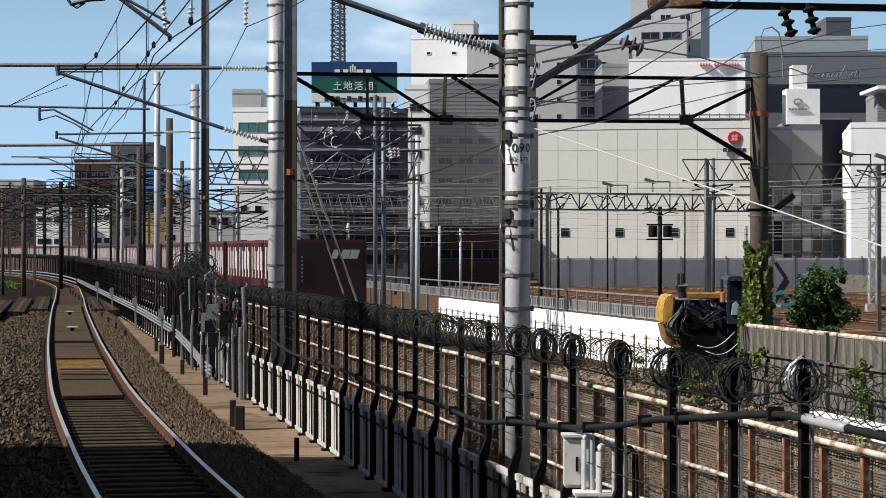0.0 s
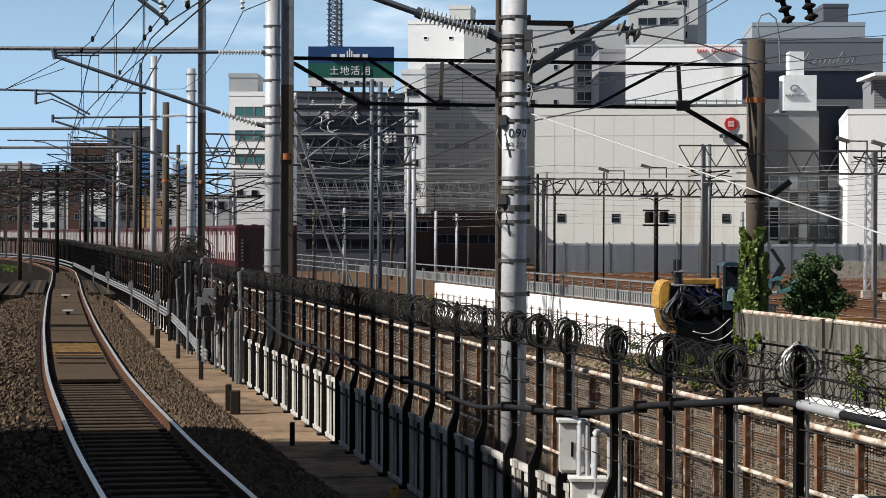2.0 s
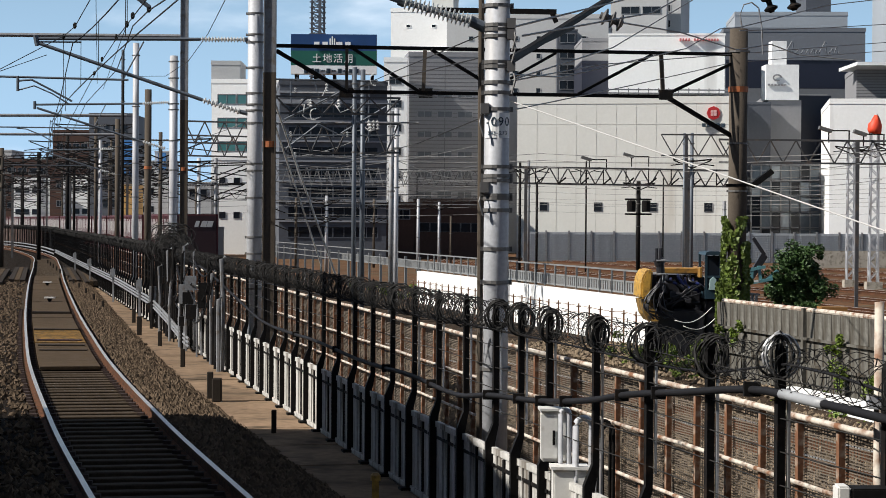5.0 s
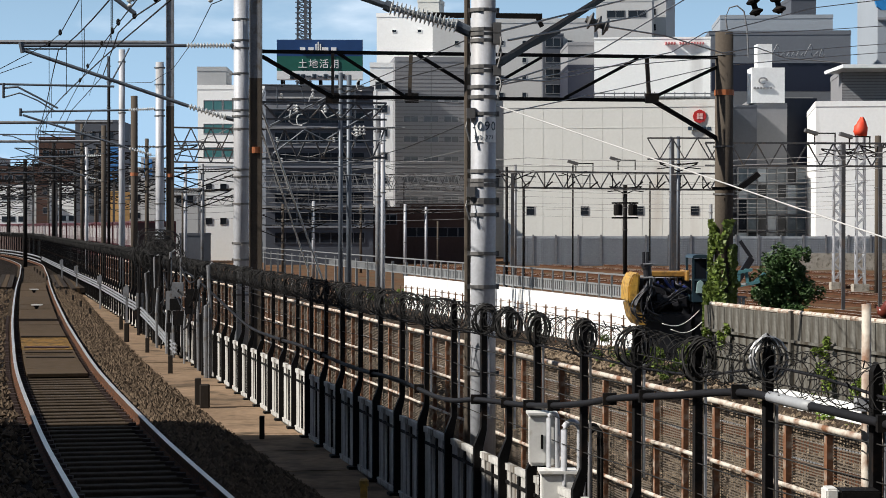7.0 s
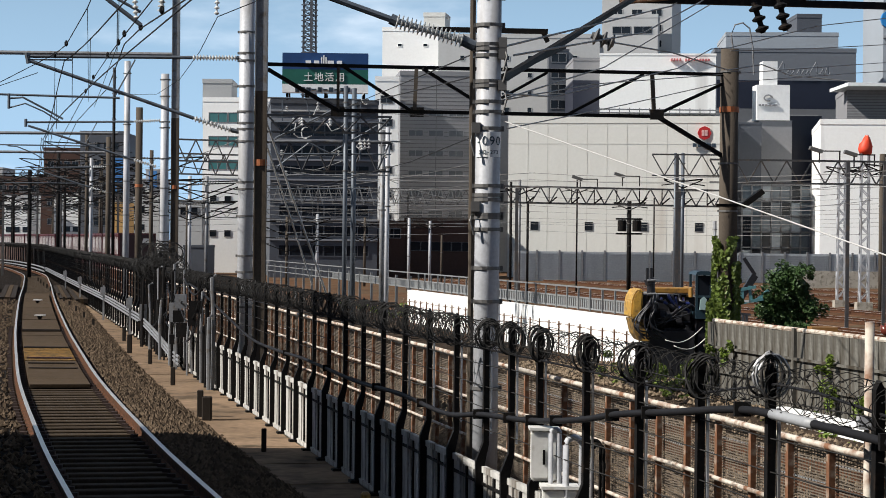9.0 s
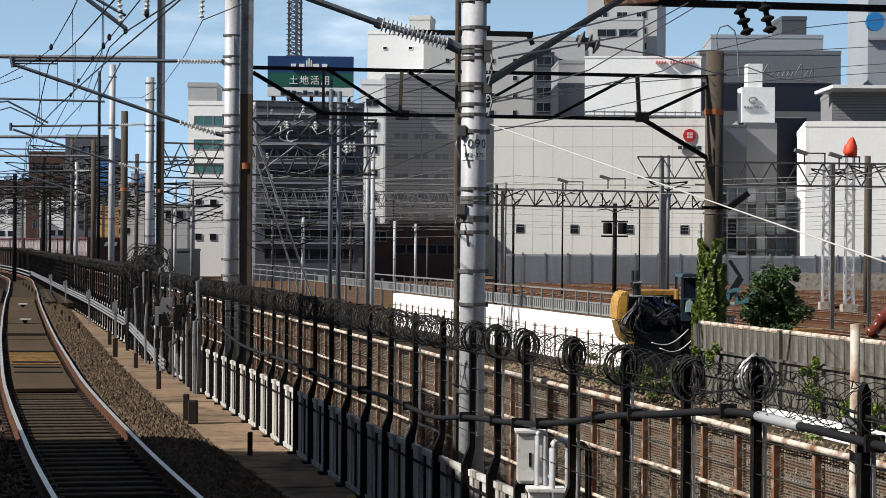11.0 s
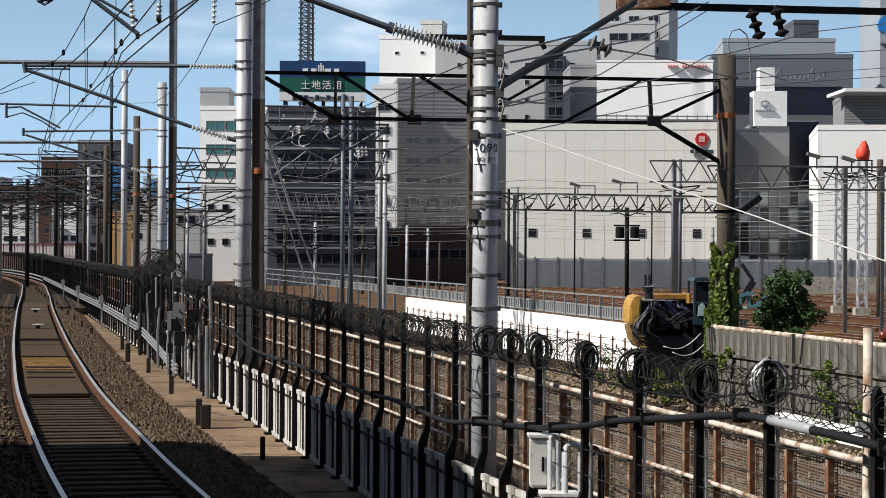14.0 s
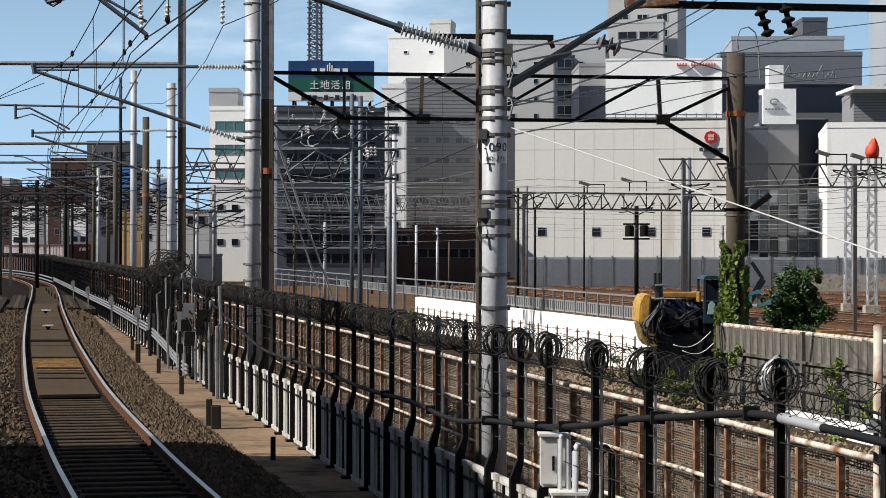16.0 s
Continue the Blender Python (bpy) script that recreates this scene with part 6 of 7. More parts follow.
# insulators and drop brackets that hang under the yard gantries
hang = thing("gantry_insulators", (-9.72, 150.00, 6.34), "rows of pale insulators hung under the yard gantries", "insulators")
for i in range(20):
    x = -9.15 + i * 0.689
    bm = bmesh.new()
    add_bar(bm, (x, 149.7, 6.33), (x + 0.34, 149.7, 5.07), 0.07)
    add_bar(bm, (x, 149.8, 6.22), (x - 0.31, 149.8, 5.22), 0.04)
    part("insulator", bm, SLATGREY, hang)
for i in range(9):
    x = 5.64 + i * 1.122
    bm = bmesh.new()
    add_bar(bm, (x, 109.8, 4.61), (x + 0.39, 109.8, 4.94), 0.07)
    add_bar(bm, (x, 109.8, 4.61), (x, 109.8, 5.39), 0.05)
    part("drop_bracket", bm, BLACKSTEEL, hang)
# white curled jumpers near the column
jump = thing("jumper_leads", (-2.82, 60.00, 6.14), "pale curled jumper leads and insulators", "insulators")
for cx, cy, cz in ((-2.91, 60.00, 5.58), (-1.29, 60.00, 6.53)):
    bm = bmesh.new()
    add_tube(bm, [(cx + 0.12 * math.cos(q), 60, cz + 0.16 * math.sin(q)) for q in np.linspace(1.2, 5.0, 9)], 0.018, 6)
    part("jumper", bm, INSUL, jump)
for cx, cy, cz in ((-3.03, 60.00, 5.88), (-2.27, 60.00, 5.87), (-1.41, 60.00, 5.23)):
    bm = bmesh.new()
    insulator(bm, (cx, 60, cz + 0.12), (cx + 0.02, 60, cz - 0.1), 0.05, 3)
    part("insulator", bm, INSUL, jump)
# crossarms with feeder insulators on the twin dark yard poles
cross = thing("feeder_crossarms", (-2.0, 68, -0.75), "dark crossarms with pale feeder insulators on the yard poles", "crossarms")
PITCH = 68 / 3920


def cx_of(n, m, d=68.0):
    return ((n - 784) * PITCH, d, 2.7 - (m - 441) * PITCH)


CROCK = paint("grey_porcelain", (0.40, 0.40, 0.395), 0.3)
for x0, z0, x1, z1, r, m in ((524, 191, 705, 193, 0.03, ARM), (532, 234, 742, 233, 0.032, ARM), (528, 268, 778, 266, 0.03, GREYSTEEL), (540, 290, 745, 289, 0.028, ARM), (545, 327, 740, 326, 0.022, GREYSTEEL), (530, 352, 700, 350, 0.024, ARM), (540, 262, 640, 212, 0.024, ARM), (596, 268, 634, 287, 0.03, ARM), (640, 286, 720, 238, 0.026, ARM), (545, 312, 600, 270, 0.024, ARM), (552, 190, 552, 236, 0.02, ARM), (592, 191, 606, 234, 0.018, ARM), (690, 194, 690, 300, 0.022, ARM), (728, 200, 728, 300, 0.022, GREYSTEEL), (552, 214, 630, 214, 0.016, PALEWIRE)):
    bm = bmesh.new()
    add_tube(bm, [cx_of(x0, z0), cx_of(x1, z1)], r, 6)
    part("bar", bm, m, cross)
for n, m, h in ((572, 226, 12), (583, 226, 12), (626, 226, 12), (637, 226, 12), (690, 262, 18), (698, 262, 18), (705, 262, 18), (552, 283, 10), (560, 206, 10), (615, 198, 16), (560, 320, 10), (652, 283, 10), (735, 284, 12)):
    bm = bmesh.new()
    insulator(bm, cx_of(n, m, 67.8), cx_of(n + 1, m + h, 67.8), 0.055, 3)
    part("insulator", bm, CROCK, cross, "pale bell insulators")
for pts in (((577, 236), (574, 256), (582, 262), (596, 262), (606, 258)), ((615, 206), (608, 222), (600, 226)), ((690, 268), (684, 276), (690, 282), (700, 280)), ((631, 236), (640, 250), (655, 244), (664, 236))):
    bm = bmesh.new()
    add_tube(bm, [cx_of(a, b, 67.7) for a, b in pts], 0.018, 7)
    part("jumper", bm, CROCK, cross, "pale jumper lead", smooth=True)

# floodlights on the gantries
for c in ((8.17, 110.00, 5.84), (16.76, 92.00, 6.60), (18.21, 92.00, 6.46), (10.27, 110.00, 6.01)):
    lamp = thing("floodlight", (c[0], c[1], c[2] - 0.5), "dark floodlight on a short gantry bracket", "floodlight", "yard floodlights")
    bm = bmesh.new()
    add_box(bm, (-0.27, -0.2, -0.07), (0.27, 0.2, 0.07), Matrix.Rotation(0.3, 3, "Y"), (c[0], c[1], c[2] + 0.05))
    part("head", bm, BAND, lamp)
    bm = bmesh.new()
    for q in (0.15, 1.0):
        add_bar(bm, (c[0] + q, c[1], c[2] - 0.5), (c[0] + q, c[1], c[2]), 0.05)
    add_bar(bm, (c[0], c[1], c[2]), (c[0] + 1.03, c[1], c[2]), 0.05)
    part("bracket", bm, BLACKSTEEL, lamp)
# a transformer platform on the yard pole
tr = thing("pole_transformer", (12.54, 128.00, 4.92), "dark transformer drums on a pole platform", "transformer")
for cx in (12.08, 12.93):
    bm = bmesh.new()
    add_lathe(bm, (cx, 127.5, 3.35), (cx, 127.5, 4.01), [(0, 0.24), (0.1, 0.26), (0.9, 0.26), (1, 0.2)], 12)
    part("drum", bm, BLACKSTEEL, tr)
bm = bmesh.new()
for z in (4.07, 3.22, 4.92):
    add_bar(bm, (11.72, 127.6, z), (13.26, 127.6, z), 0.1)
part("platform", bm, BLACKSTEEL, tr)

# small cantilevers on the far masts
def far_arms(x, d, z, side, n, reach=1.0):
    root = thing("far_cantilever", (x, d, z), "dark cantilever bracket on a far mast", "cantilever", "far cantilevers")
    for q in range(n):
        zz = z - q * 1.1
        bm = bmesh.new()
        add_bar(bm, (x, d, zz), (x + side * 2.6 * reach, d, zz + 0.1), 0.07)
        add_bar(bm, (x, d, zz - 0.9 * reach), (x + side * 2.5 * reach, d, zz + 0.05), 0.06)
        add_bar(bm, (x + side * 1.2 * reach, d, zz - 0.35 * reach), (x + side * 2.9 * reach, d, zz - 0.55 * reach), 0.05)
        part("bracket", bm, BLACKSTEEL, root)
        bm = bmesh.new()
        insulator(bm, (x + side * 0.1, d - 0.05, zz), (x + side * 0.7 * reach, d - 0.05, zz + 0.03), 0.065, 4)
        part("insulator", bm, BAND, root)


rnd = random.Random(17)
for k in range(16):
    y = rnd.uniform(170, 290)
    x = y * rnd.uniform(-0.205, -0.125)
    top = rnd.uniform(7.0, 9.5)
    pole(x, y, -0.75, top, rnd.uniform(0.16, 0.26), (BLACKSTEEL, POLEBROWN)[k % 2], "slim dark mast among the far tracks")
    for side in (-1, 1):
        far_arms(x, y - 0.2, top - rnd.uniform(0.3, 1.0), side, 3)
for x, y, z in ((-34.87, 170, 7.25), (-29.81, 150, 6.34), (-26.50, 140, 6.63), (-26.73, 155, 6.85), (-23.95, 150, 7.87), (-25.84, 165, 7.75), (-28.50, 190, 7.55), (-20.57, 140, 8.59), (-18.11, 125, 6.69), (-24.64, 175, 8.06), (-12.96, 110, 6.63), (-12.56, 125, 5.73), (-11.14, 120, 5.76), (-6.43, 150, 4.04), (-3.54, 165, 3.96), (-8.49, 150, 3.85), (1.27, 160, 3.84), (11.14, 150, 6.34), (12.54, 128, 4.92), (23.68, 122, 6.90), (24.14, 118, 6.61), (23.38, 110, 6.63), (5.40, 112, 5.41), (12.93, 106, 5.67)):
    for side in (-1, 1):
        far_arms(x, y - 0.2, z, side, 2 if x < 0 else 1, 1.0 if x < -8 else 0.36)
# ---------------------------------------------------------------- wires
wires = thing("overhead_wires", (0, 60, 5), "dark overhead contact and feeder wires", "wires")


def wire(pts, r, material=None, name="wire"):
    bm = bmesh.new()
    add_tube(bm, pts, r, 5)
    part(name, bm, material or WIRE, wires)


SUP = [6, 41, 73, 110, 150, 190, 235, 300]
wire([(bent(TRACK, y) + 0.15 * math.sin(y * 0.09), y, 4.92) for y in range(6, 300, 3)], 0.009, None, "contact_wire")
mess = []
for a, b in zip(SUP, SUP[1:]):
    for q in range(0, 10):
        y = a + (b - a) * q / 10
        mess.append((bent(TRACK, y), y, 5.95 - 0.5 * 4 * (q / 10) * (1 - q / 10)))
wire(mess, 0.0105, None, "messenger_wire")
for a, b in zip(SUP, SUP[1:]):
    for q in (1.5, 3, 4.5, 6, 7.5, 9):
        y = a + (b - a) * q / 10
        s = q / 10
        wire([(bent(TRACK, y), y, 4.93), (bent(TRACK, y), y, 5.95 - 2.0 * s * (1 - s))], 0.006, None, "dropper")
FEED = [(-1.73, 20.00, 5.10), (-2.36, 24.00, 5.36), (-3.70, 30.00, 5.53), (-4.70, 36.00, 5.84), (-6.88, 50.00, 6.08), (-10.00, 66.00, 6.15), (-16.17, 100.00, 5.76), (-32.18, 190.00, 5.12)]
wire(FEED, 0.0105, None, "feeder_wire")
wire([(-2.69, 24.00, 5.46), (-4.18, 32.00, 5.62), (-5.53, 40.00, 5.94), (-6.64, 46.00, 5.99), (-11.94, 75.00, 5.95), (-20.02, 120.00, 5.46)], 0.009, None, "feeder_wire")
wire([(-3.69, 26.00, 5.72), (-4.42, 30.00, 5.80), (-5.64, 36.00, 5.82), (-6.63, 41.00, 6.08), (-7.99, 41.00, 5.36)], 0.008)
wire([(-6.94, 41.00, 5.73), (-8.04, 41.00, 5.34)], 0.007)
wire([(-6.63, 41.00, 6.05), (-9.70, 60.00, 5.91), (-18.21, 110.00, 5.79)], 0.007)
wire([(-4.42, 30.00, 5.80), (-7.32, 50.00, 5.76)], 0.005)
wire([(-3.73, 28.00, 5.84), (-4.26, 32.00, 5.52), (-8.63, 60.00, 6.22)], 0.006)
wire([(-3.55, 40.00, 6.70), (-4.83, 50.00, 6.91), (-6.55, 62.00, 7.13), (-8.45, 73.00, 7.43), (-10.65, 80.00, 7.86)], 0.009)
wire([(-2.17, 38.00, 7.08), (-2.90, 40.00, 6.97), (-3.55, 40.00, 6.70)], 0.009)
wire([(-2.82, 60.00, 5.84), (-0.96, 45.00, 5.57), (0.64, 25.00, 4.80)], 0.008)
wire([(-4.04, 60.00, 5.23), (-1.84, 50.00, 5.61), (0.64, 25.00, 4.55)], 0.008)
wire([(-4.35, 60.00, 3.89), (-1.65, 45.00, 3.85), (-0.03, 32.00, 3.84), (0.65, 24.20, 3.84)], 0.007)
wire([(-4.04, 60.00, 5.99), (-1.07, 50.00, 5.58), (0.73, 30.00, 4.37), (0.80, 24.00, 4.08)], 0.006)
wire([(0.96, 24.00, 4.23), (3.22, 40.00, 5.56), (12.00, 60.00, 7.60), (17.43, 70.00, 8.68)], 0.0096, WEATHERED)
wire([(1.27, 30.00, 4.23), (4.22, 44.00, 5.45), (6.69, 48.00, 6.19), (12.00, 60.00, 7.37), (17.43, 70.00, 8.41)], 0.0096, WEATHERED)
wire([(0.96, 24.00, 4.30), (1.88, 30.00, 4.67), (4.76, 40.00, 5.86), (5.90, 44.00, 6.57), (6.58, 46.00, 6.78), (9.13, 50.00, 7.65), (13.69, 55.00, 8.59)], 0.0108, WEATHERED)
wire([(6.58, 46.00, 6.71), (9.50, 52.00, 7.32), (14.94, 60.00, 8.29)], 0.0096, WEATHERED)
wire([(1.08, 24.00, 4.72), (3.52, 34.00, 5.93), (5.64, 42.00, 7.41)], 0.0126, WEATHERED)
wire([(0.96, 24.00, 4.81), (4.65, 40.00, 6.99), (5.79, 44.00, 7.86)], 0.0126, WEATHERED)
wire([(1.02, 24.00, 4.26), (3.09, 36.00, 5.55), (5.90, 44.00, 7.47)], 0.0108, WEATHERED)
wire([(3.07, 34.00, 5.77), (4.65, 40.00, 6.15), (6.67, 47.00, 6.39), (7.86, 50.00, 6.76), (10.19, 60.00, 7.29), (11.88, 60.00, 7.14)], 0.0144, WEATHERED)
for a, b, drop in (((-5.72, 85.00, 5.56), (4.54, 82.45, 5.27), 0.25),
                   ((4.47, 85.00, 5.35), (19.05, 76.50, 5.51), 0.3),
                   ((-6.06, 90.00, 5.55), (4.81, 87.30, 5.15), 0.25),
                   ((4.73, 90.00, 5.23), (20.17, 81.00, 5.51), 0.3),
                   ((-8.08, 120.00, 5.15), (6.41, 116.40, 5.08), 0.25),
                   ((6.31, 120.00, 5.15), (26.89, 108.00, 5.23), 0.3),
                   ((-8.76, 130.00, 5.02), (6.95, 126.10, 4.89), 0.25),
                   ((6.83, 130.00, 4.96), (29.13, 117.00, 5.15), 0.3),
                   ((-9.43, 140.00, 4.56), (7.48, 135.80, 4.57), 0.25),
                   ((7.36, 140.00, 4.63), (31.37, 126.00, 4.76), 0.3),
                   ((-10.10, 150.00, 4.38), (8.02, 145.50, 4.26), 0.25),
                   ((7.88, 150.00, 4.31), (33.61, 135.00, 4.63), 0.3),
                   ((-10.10, 150.00, 4.08), (8.02, 145.50, 4.04), 0.25),
                   ((7.88, 150.00, 4.08), (33.61, 135.00, 4.35), 0.3),
                   ((-11.11, 165.00, 3.84), (8.82, 160.05, 4.01), 0.25),
                   ((8.67, 165.00, 4.05), (36.97, 148.50, 4.18), 0.3),
                   ((-6.73, 100.00, 5.30), (5.34, 97.00, 5.12), 0.25),
                   ((5.26, 100.00, 5.20), (22.41, 90.00, 5.32), 0.3),
                   ((-8.42, 125.00, 4.61), (6.68, 121.25, 4.68), 0.25),
                   ((6.57, 125.00, 4.74), (28.01, 112.50, 4.77), 0.3),
                   ((-10.10, 150.00, 3.24), (8.02, 145.50, 3.44), 0.25),
                   ((7.88, 150.00, 3.47), (33.61, 135.00, 3.60), 0.3),
                   ((-38.57, 175.00, 7.83), (-15.50, 140.00, 7.24), 0.35),
                   ((-41.88, 190.00, 7.91), (-16.29, 152.00, 7.14), 0.35),
                   ((-45.18, 205.00, 7.93), (-16.99, 164.00, 6.97), 0.35),
                   ((-48.49, 220.00, 7.89), (-17.60, 176.00, 6.72), 0.35),
                   ((-51.80, 235.00, 7.80), (-18.13, 188.00, 7.21), 0.35),
                   ((-38.57, 175.00, 6.16), (-13.00, 140.00, 5.61), 0.35),
                   ((-41.88, 190.00, 6.09), (-13.57, 152.00, 5.38), 0.35),
                   ((-45.18, 205.00, 5.97), (-14.06, 164.00, 5.78), 0.35),
                   ((-48.49, 220.00, 5.79), (-14.46, 176.00, 5.44), 0.35),
                   ((-51.80, 235.00, 5.55), (-14.77, 188.00, 5.03), 0.35),
                   ((-38.57, 175.00, 4.49), (-10.50, 140.00, 3.99), 0.35),
                   ((-41.88, 190.00, 4.28), (-10.86, 152.00, 4.27), 0.35),
                   ((-45.18, 205.00, 4.01), (-11.13, 164.00, 3.87), 0.35),
                   ((-48.49, 220.00, 3.68), (-11.31, 176.00, 3.40), 0.35),
                   ((-2.73, 80.00, 4.74), (1.96, 80.00, 4.09), 0.12),
                   ((-4.00, 70.00, 5.29), (-0.88, 70.00, 5.88), 0.12),
                   ((-0.94, 75.00, 4.80), (2.03, 75.00, 4.00), 0.12),
                   ((-4.71, 70.00, 4.66), (-2.21, 70.00, 5.20), 0.12),
                   ((-8.55, 80.00, 5.56), (-6.20, 80.00, 6.37), 0.12),
                   ((-5.60, 90.00, 4.54), (2.66, 90.00, 5.00), 0.12),
                   ((10.02, 70.00, 4.40), (14.00, 70.00, 4.66), 0.12),
                   ((11.63, 100.00, 4.74), (19.29, 100.00, 5.00), 0.12),
                   ((12.88, 90.00, 4.12), (18.73, 90.00, 4.54), 0.12),
                   ((-3.12, 85.00, 4.76), (2.52, 85.00, 5.74), 0.12),
                   ((-7.13, 110.00, 4.52), (3.26, 110.00, 4.80), 0.12),
                   ((-8.42, 130.00, 4.62), (3.85, 130.00, 4.42), 0.12)):
    wire(sag(a, b, drop), 0.0115, WEATHERED if drop < 0.31 else None)
# dark clamps on the feeder wires
for c in ((-4.18, 32.00, 5.64), (-5.52, 40.00, 5.99), (-6.64, 46.00, 6.02), (-7.39, 50.00, 5.99), (-4.53, 34.00, 5.69), (-6.63, 41.00, 6.07), (-2.96, 26.00, 5.37), (-3.70, 30.00, 5.55), (-5.64, 36.00, 5.84)):
    bm = bmesh.new()
    add_lathe(bm, (c[0], c[1], c[2] - 0.05), (c[0], c[1], c[2] + 0.05), [(0, 0.012), (0.3, 0.03), (0.7, 0.03), (1, 0.012)], 8)
    part("clamp", bm, BLACKSTEEL, wires)
# pale stays
for a, b, r in (((-2.98, 43.00, 5.33), (-1.74, 45.00, 1.61), 0.022), ((-3.06, 43.00, 5.17), (-2.02, 45.00, 1.78), 0.018), ((0.96, 24.00, 4.01), (3.73, 15.00, 2.46), 0.006)):
    stay = bmesh.new()
    add_tube(stay, [a, b], r, 8)
    solid("stay_wire", stay, PALEWIRE, "pale slanting stay wire from a pole", "stay wire", "stay wires")
bm = bmesh.new()
for c, r in (((-2.94, 43.00, 4.98), 0.11), ((-2.94, 43.00, 4.48), 0.10)):
    add_lathe(bm, (c[0], c[1] - 0.05, c[2]), (c[0], c[1] + 0.05, c[2]), [(0, r), (0.3, r * 0.7), (0.7, r * 0.7), (1, r)], 12)
solid("tension_pulley", bm, BAND, "grey tensioning pulley wheels on the column", "pulley")

# the red-orange bag on a yard pole
bm = bmesh.new()
bx, by, bz = (24.06, 117.60, 8.04)
add_lathe(bm, (bx, by, bz - 0.5), (bx + 0.1, by, bz + 0.5), [(0, 0.30), (0.2, 0.36), (0.5, 0.34), (0.75, 0.24), (1, 0.06)], 9)
for v in bm.verts:
    v.co += Vector((random.uniform(-0.06, 0.06), random.uniform(-0.06, 0.06), random.uniform(-0.06, 0.06)))
solid("signal_cover_bag", bm, paint("red_orange_bag", (0.70, 0.06, 0.02), 0.6), "red-orange bag tied over a pole-top signal", "bag", smooth=True)


# ---------------------------------------------------------------- plants
def leaf_cloud(bm, centre, size, n, leaf, rnd):
    """Small folded leaves strewn through uneven clumps."""
    clumps = [(Vector(centre) + Vector((rnd.gauss(0, 0.30) * size[0], rnd.gauss(0, 0.30) * size[1], rnd.gauss(0, 0.30) * size[2])), rnd.uniform(0.12, 0.3)) for _ in range(max(4, n // 90))]
    for i in range(n):
        c, s = rnd.choice(clumps)
        d = Vector((rnd.gauss(0, 1), rnd.gauss(0, 1), rnd.gauss(0, 1))).normalized() * s * rnd.uniform(0.6, 1.1)
        p = c + Vector((d.x * size[0], d.y * size[1], d.z * size[2]))
        a = Vector((rnd.gauss(0, 1), rnd.gauss(0, 1), rnd.gauss(0, 0.6))).normalized()
        b = a.cross(Vector((rnd.gauss(0, 1), rnd.gauss(0, 1), rnd.gauss(0, 1)))).normalized()
        q = leaf * rnd.uniform(0.6, 1.3)
        v = [bm.verts.new(p + o) for o in (a * q, b * q * 0.45, -a * q, -b * q * 0.45)]
        bm.faces.new((v[0], v[1], v[2]))
        bm.faces.new((v[0], v[2], v[3]))


rnd = random.Random(4)
bush = thing("bush", (8.83, 52, -0.75), "dense dark green leafy bush by the slab fence", "bush")
bx = 8.83
bm = bmesh.new()
for k in range(7):
    a = rnd.uniform(0, math.tau)
    add_tube(bm, [(bx, 52, -0.75), (bx + 0.2 * math.cos(a), 52 + 0.2 * math.sin(a), 0.4), (bx + 0.5 * math.cos(a), 52 + 0.5 * math.sin(a), 1.5)], 0.04, 6, 0.012)
part("limbs", bm, BARK, bush)
bm = bmesh.new()
for (cx, cy, cz), sx, sz, n in (((8.83, 52.00, 1.40), 0.85, 0.85, 6000), ((8.79, 52.00, 1.84), 0.55, 0.6, 2600), ((8.46, 52.00, 1.21), 0.6, 0.6, 2400), ((9.26, 52.00, 1.31), 0.5, 0.65, 2400), ((8.90, 52.00, 0.78), 0.9, 0.5, 2200), ((9.10, 52.00, 1.71), 0.5, 0.5, 1500)):
    leaf_cloud(bm, (cx, cy + rnd.uniform(-0.2, 0.2), cz), (sx, 0.6, sz), n, 0.05, rnd)
part("crown", bm, LEAF, bush)
ivy = thing("ivy", (6.83, 47.7, -0.75), "bright green ivy climbing the concrete pole", "ivy")
bm = bmesh.new()
for i in range(9000):
    z = 0.1 + (rnd.random() ** 1.5) * 2.75
    a = math.pi * (0.95 + 1.0 * rnd.random() ** 1.7)
    if noise.noise(Vector((a * 1.3, z * 2.2, 3.0))) < -0.28 + 0.17 * (z - 1.2):
        continue
    r = 0.235 + rnd.uniform(0.0, 0.07) + 0.05 * (z < 1.5)
    p = Vector((6.83 + r * math.cos(a) - 0.06 * (z < 1.4), 48 + r * math.sin(a), z))
    u = Vector((rnd.gauss(0, 1), rnd.gauss(0, 0.4), rnd.gauss(0, 1))).normalized()
    w2 = u.cross(Vector((rnd.gauss(0, 0.5), -1, rnd.gauss(0, 0.5)))).normalized()
    q = rnd.uniform(0.03, 0.065)
    v = [bm.verts.new(p + o) for o in (u * q, w2 * q * 0.7, -u * q, -w2 * q * 0.7)]
    bm.faces.new((v[0], v[1], v[2])), bm.faces.new((v[0], v[2], v[3]))
part("leaves", bm, IVY, ivy)
bm = bmesh.new()
add_tube(bm, [(6.75, 47.72, -0.75), (6.69, 47.72, 0.6), (6.78, 47.72, 1.6), (6.75, 47.74, 2.7)], 0.03, 6, 0.01)
part("stem", bm, BARK, ivy)


def weeds(name, spots, label, leaf=0.05, material=None):
    root = thing(name, (spots[0][0], spots[0][1], -0.74), label, "weeds", "weeds by the fences")
    bm = bmesh.new()
    for x, y, z, sx, sz, n in spots:
        leaf_cloud(bm, (x, y, z), (sx, 0.4, sz), n, leaf, rnd)
    part("leaves", bm, material or IVY, root)
    bm = bmesh.new()
    for x, y, z, sx, sz, n in spots:
        add_tube(bm, [(x, y, -0.74), (x + 0.05, y, z)], 0.015, 5, 0.006)
    part("stems", bm, BARK, root)


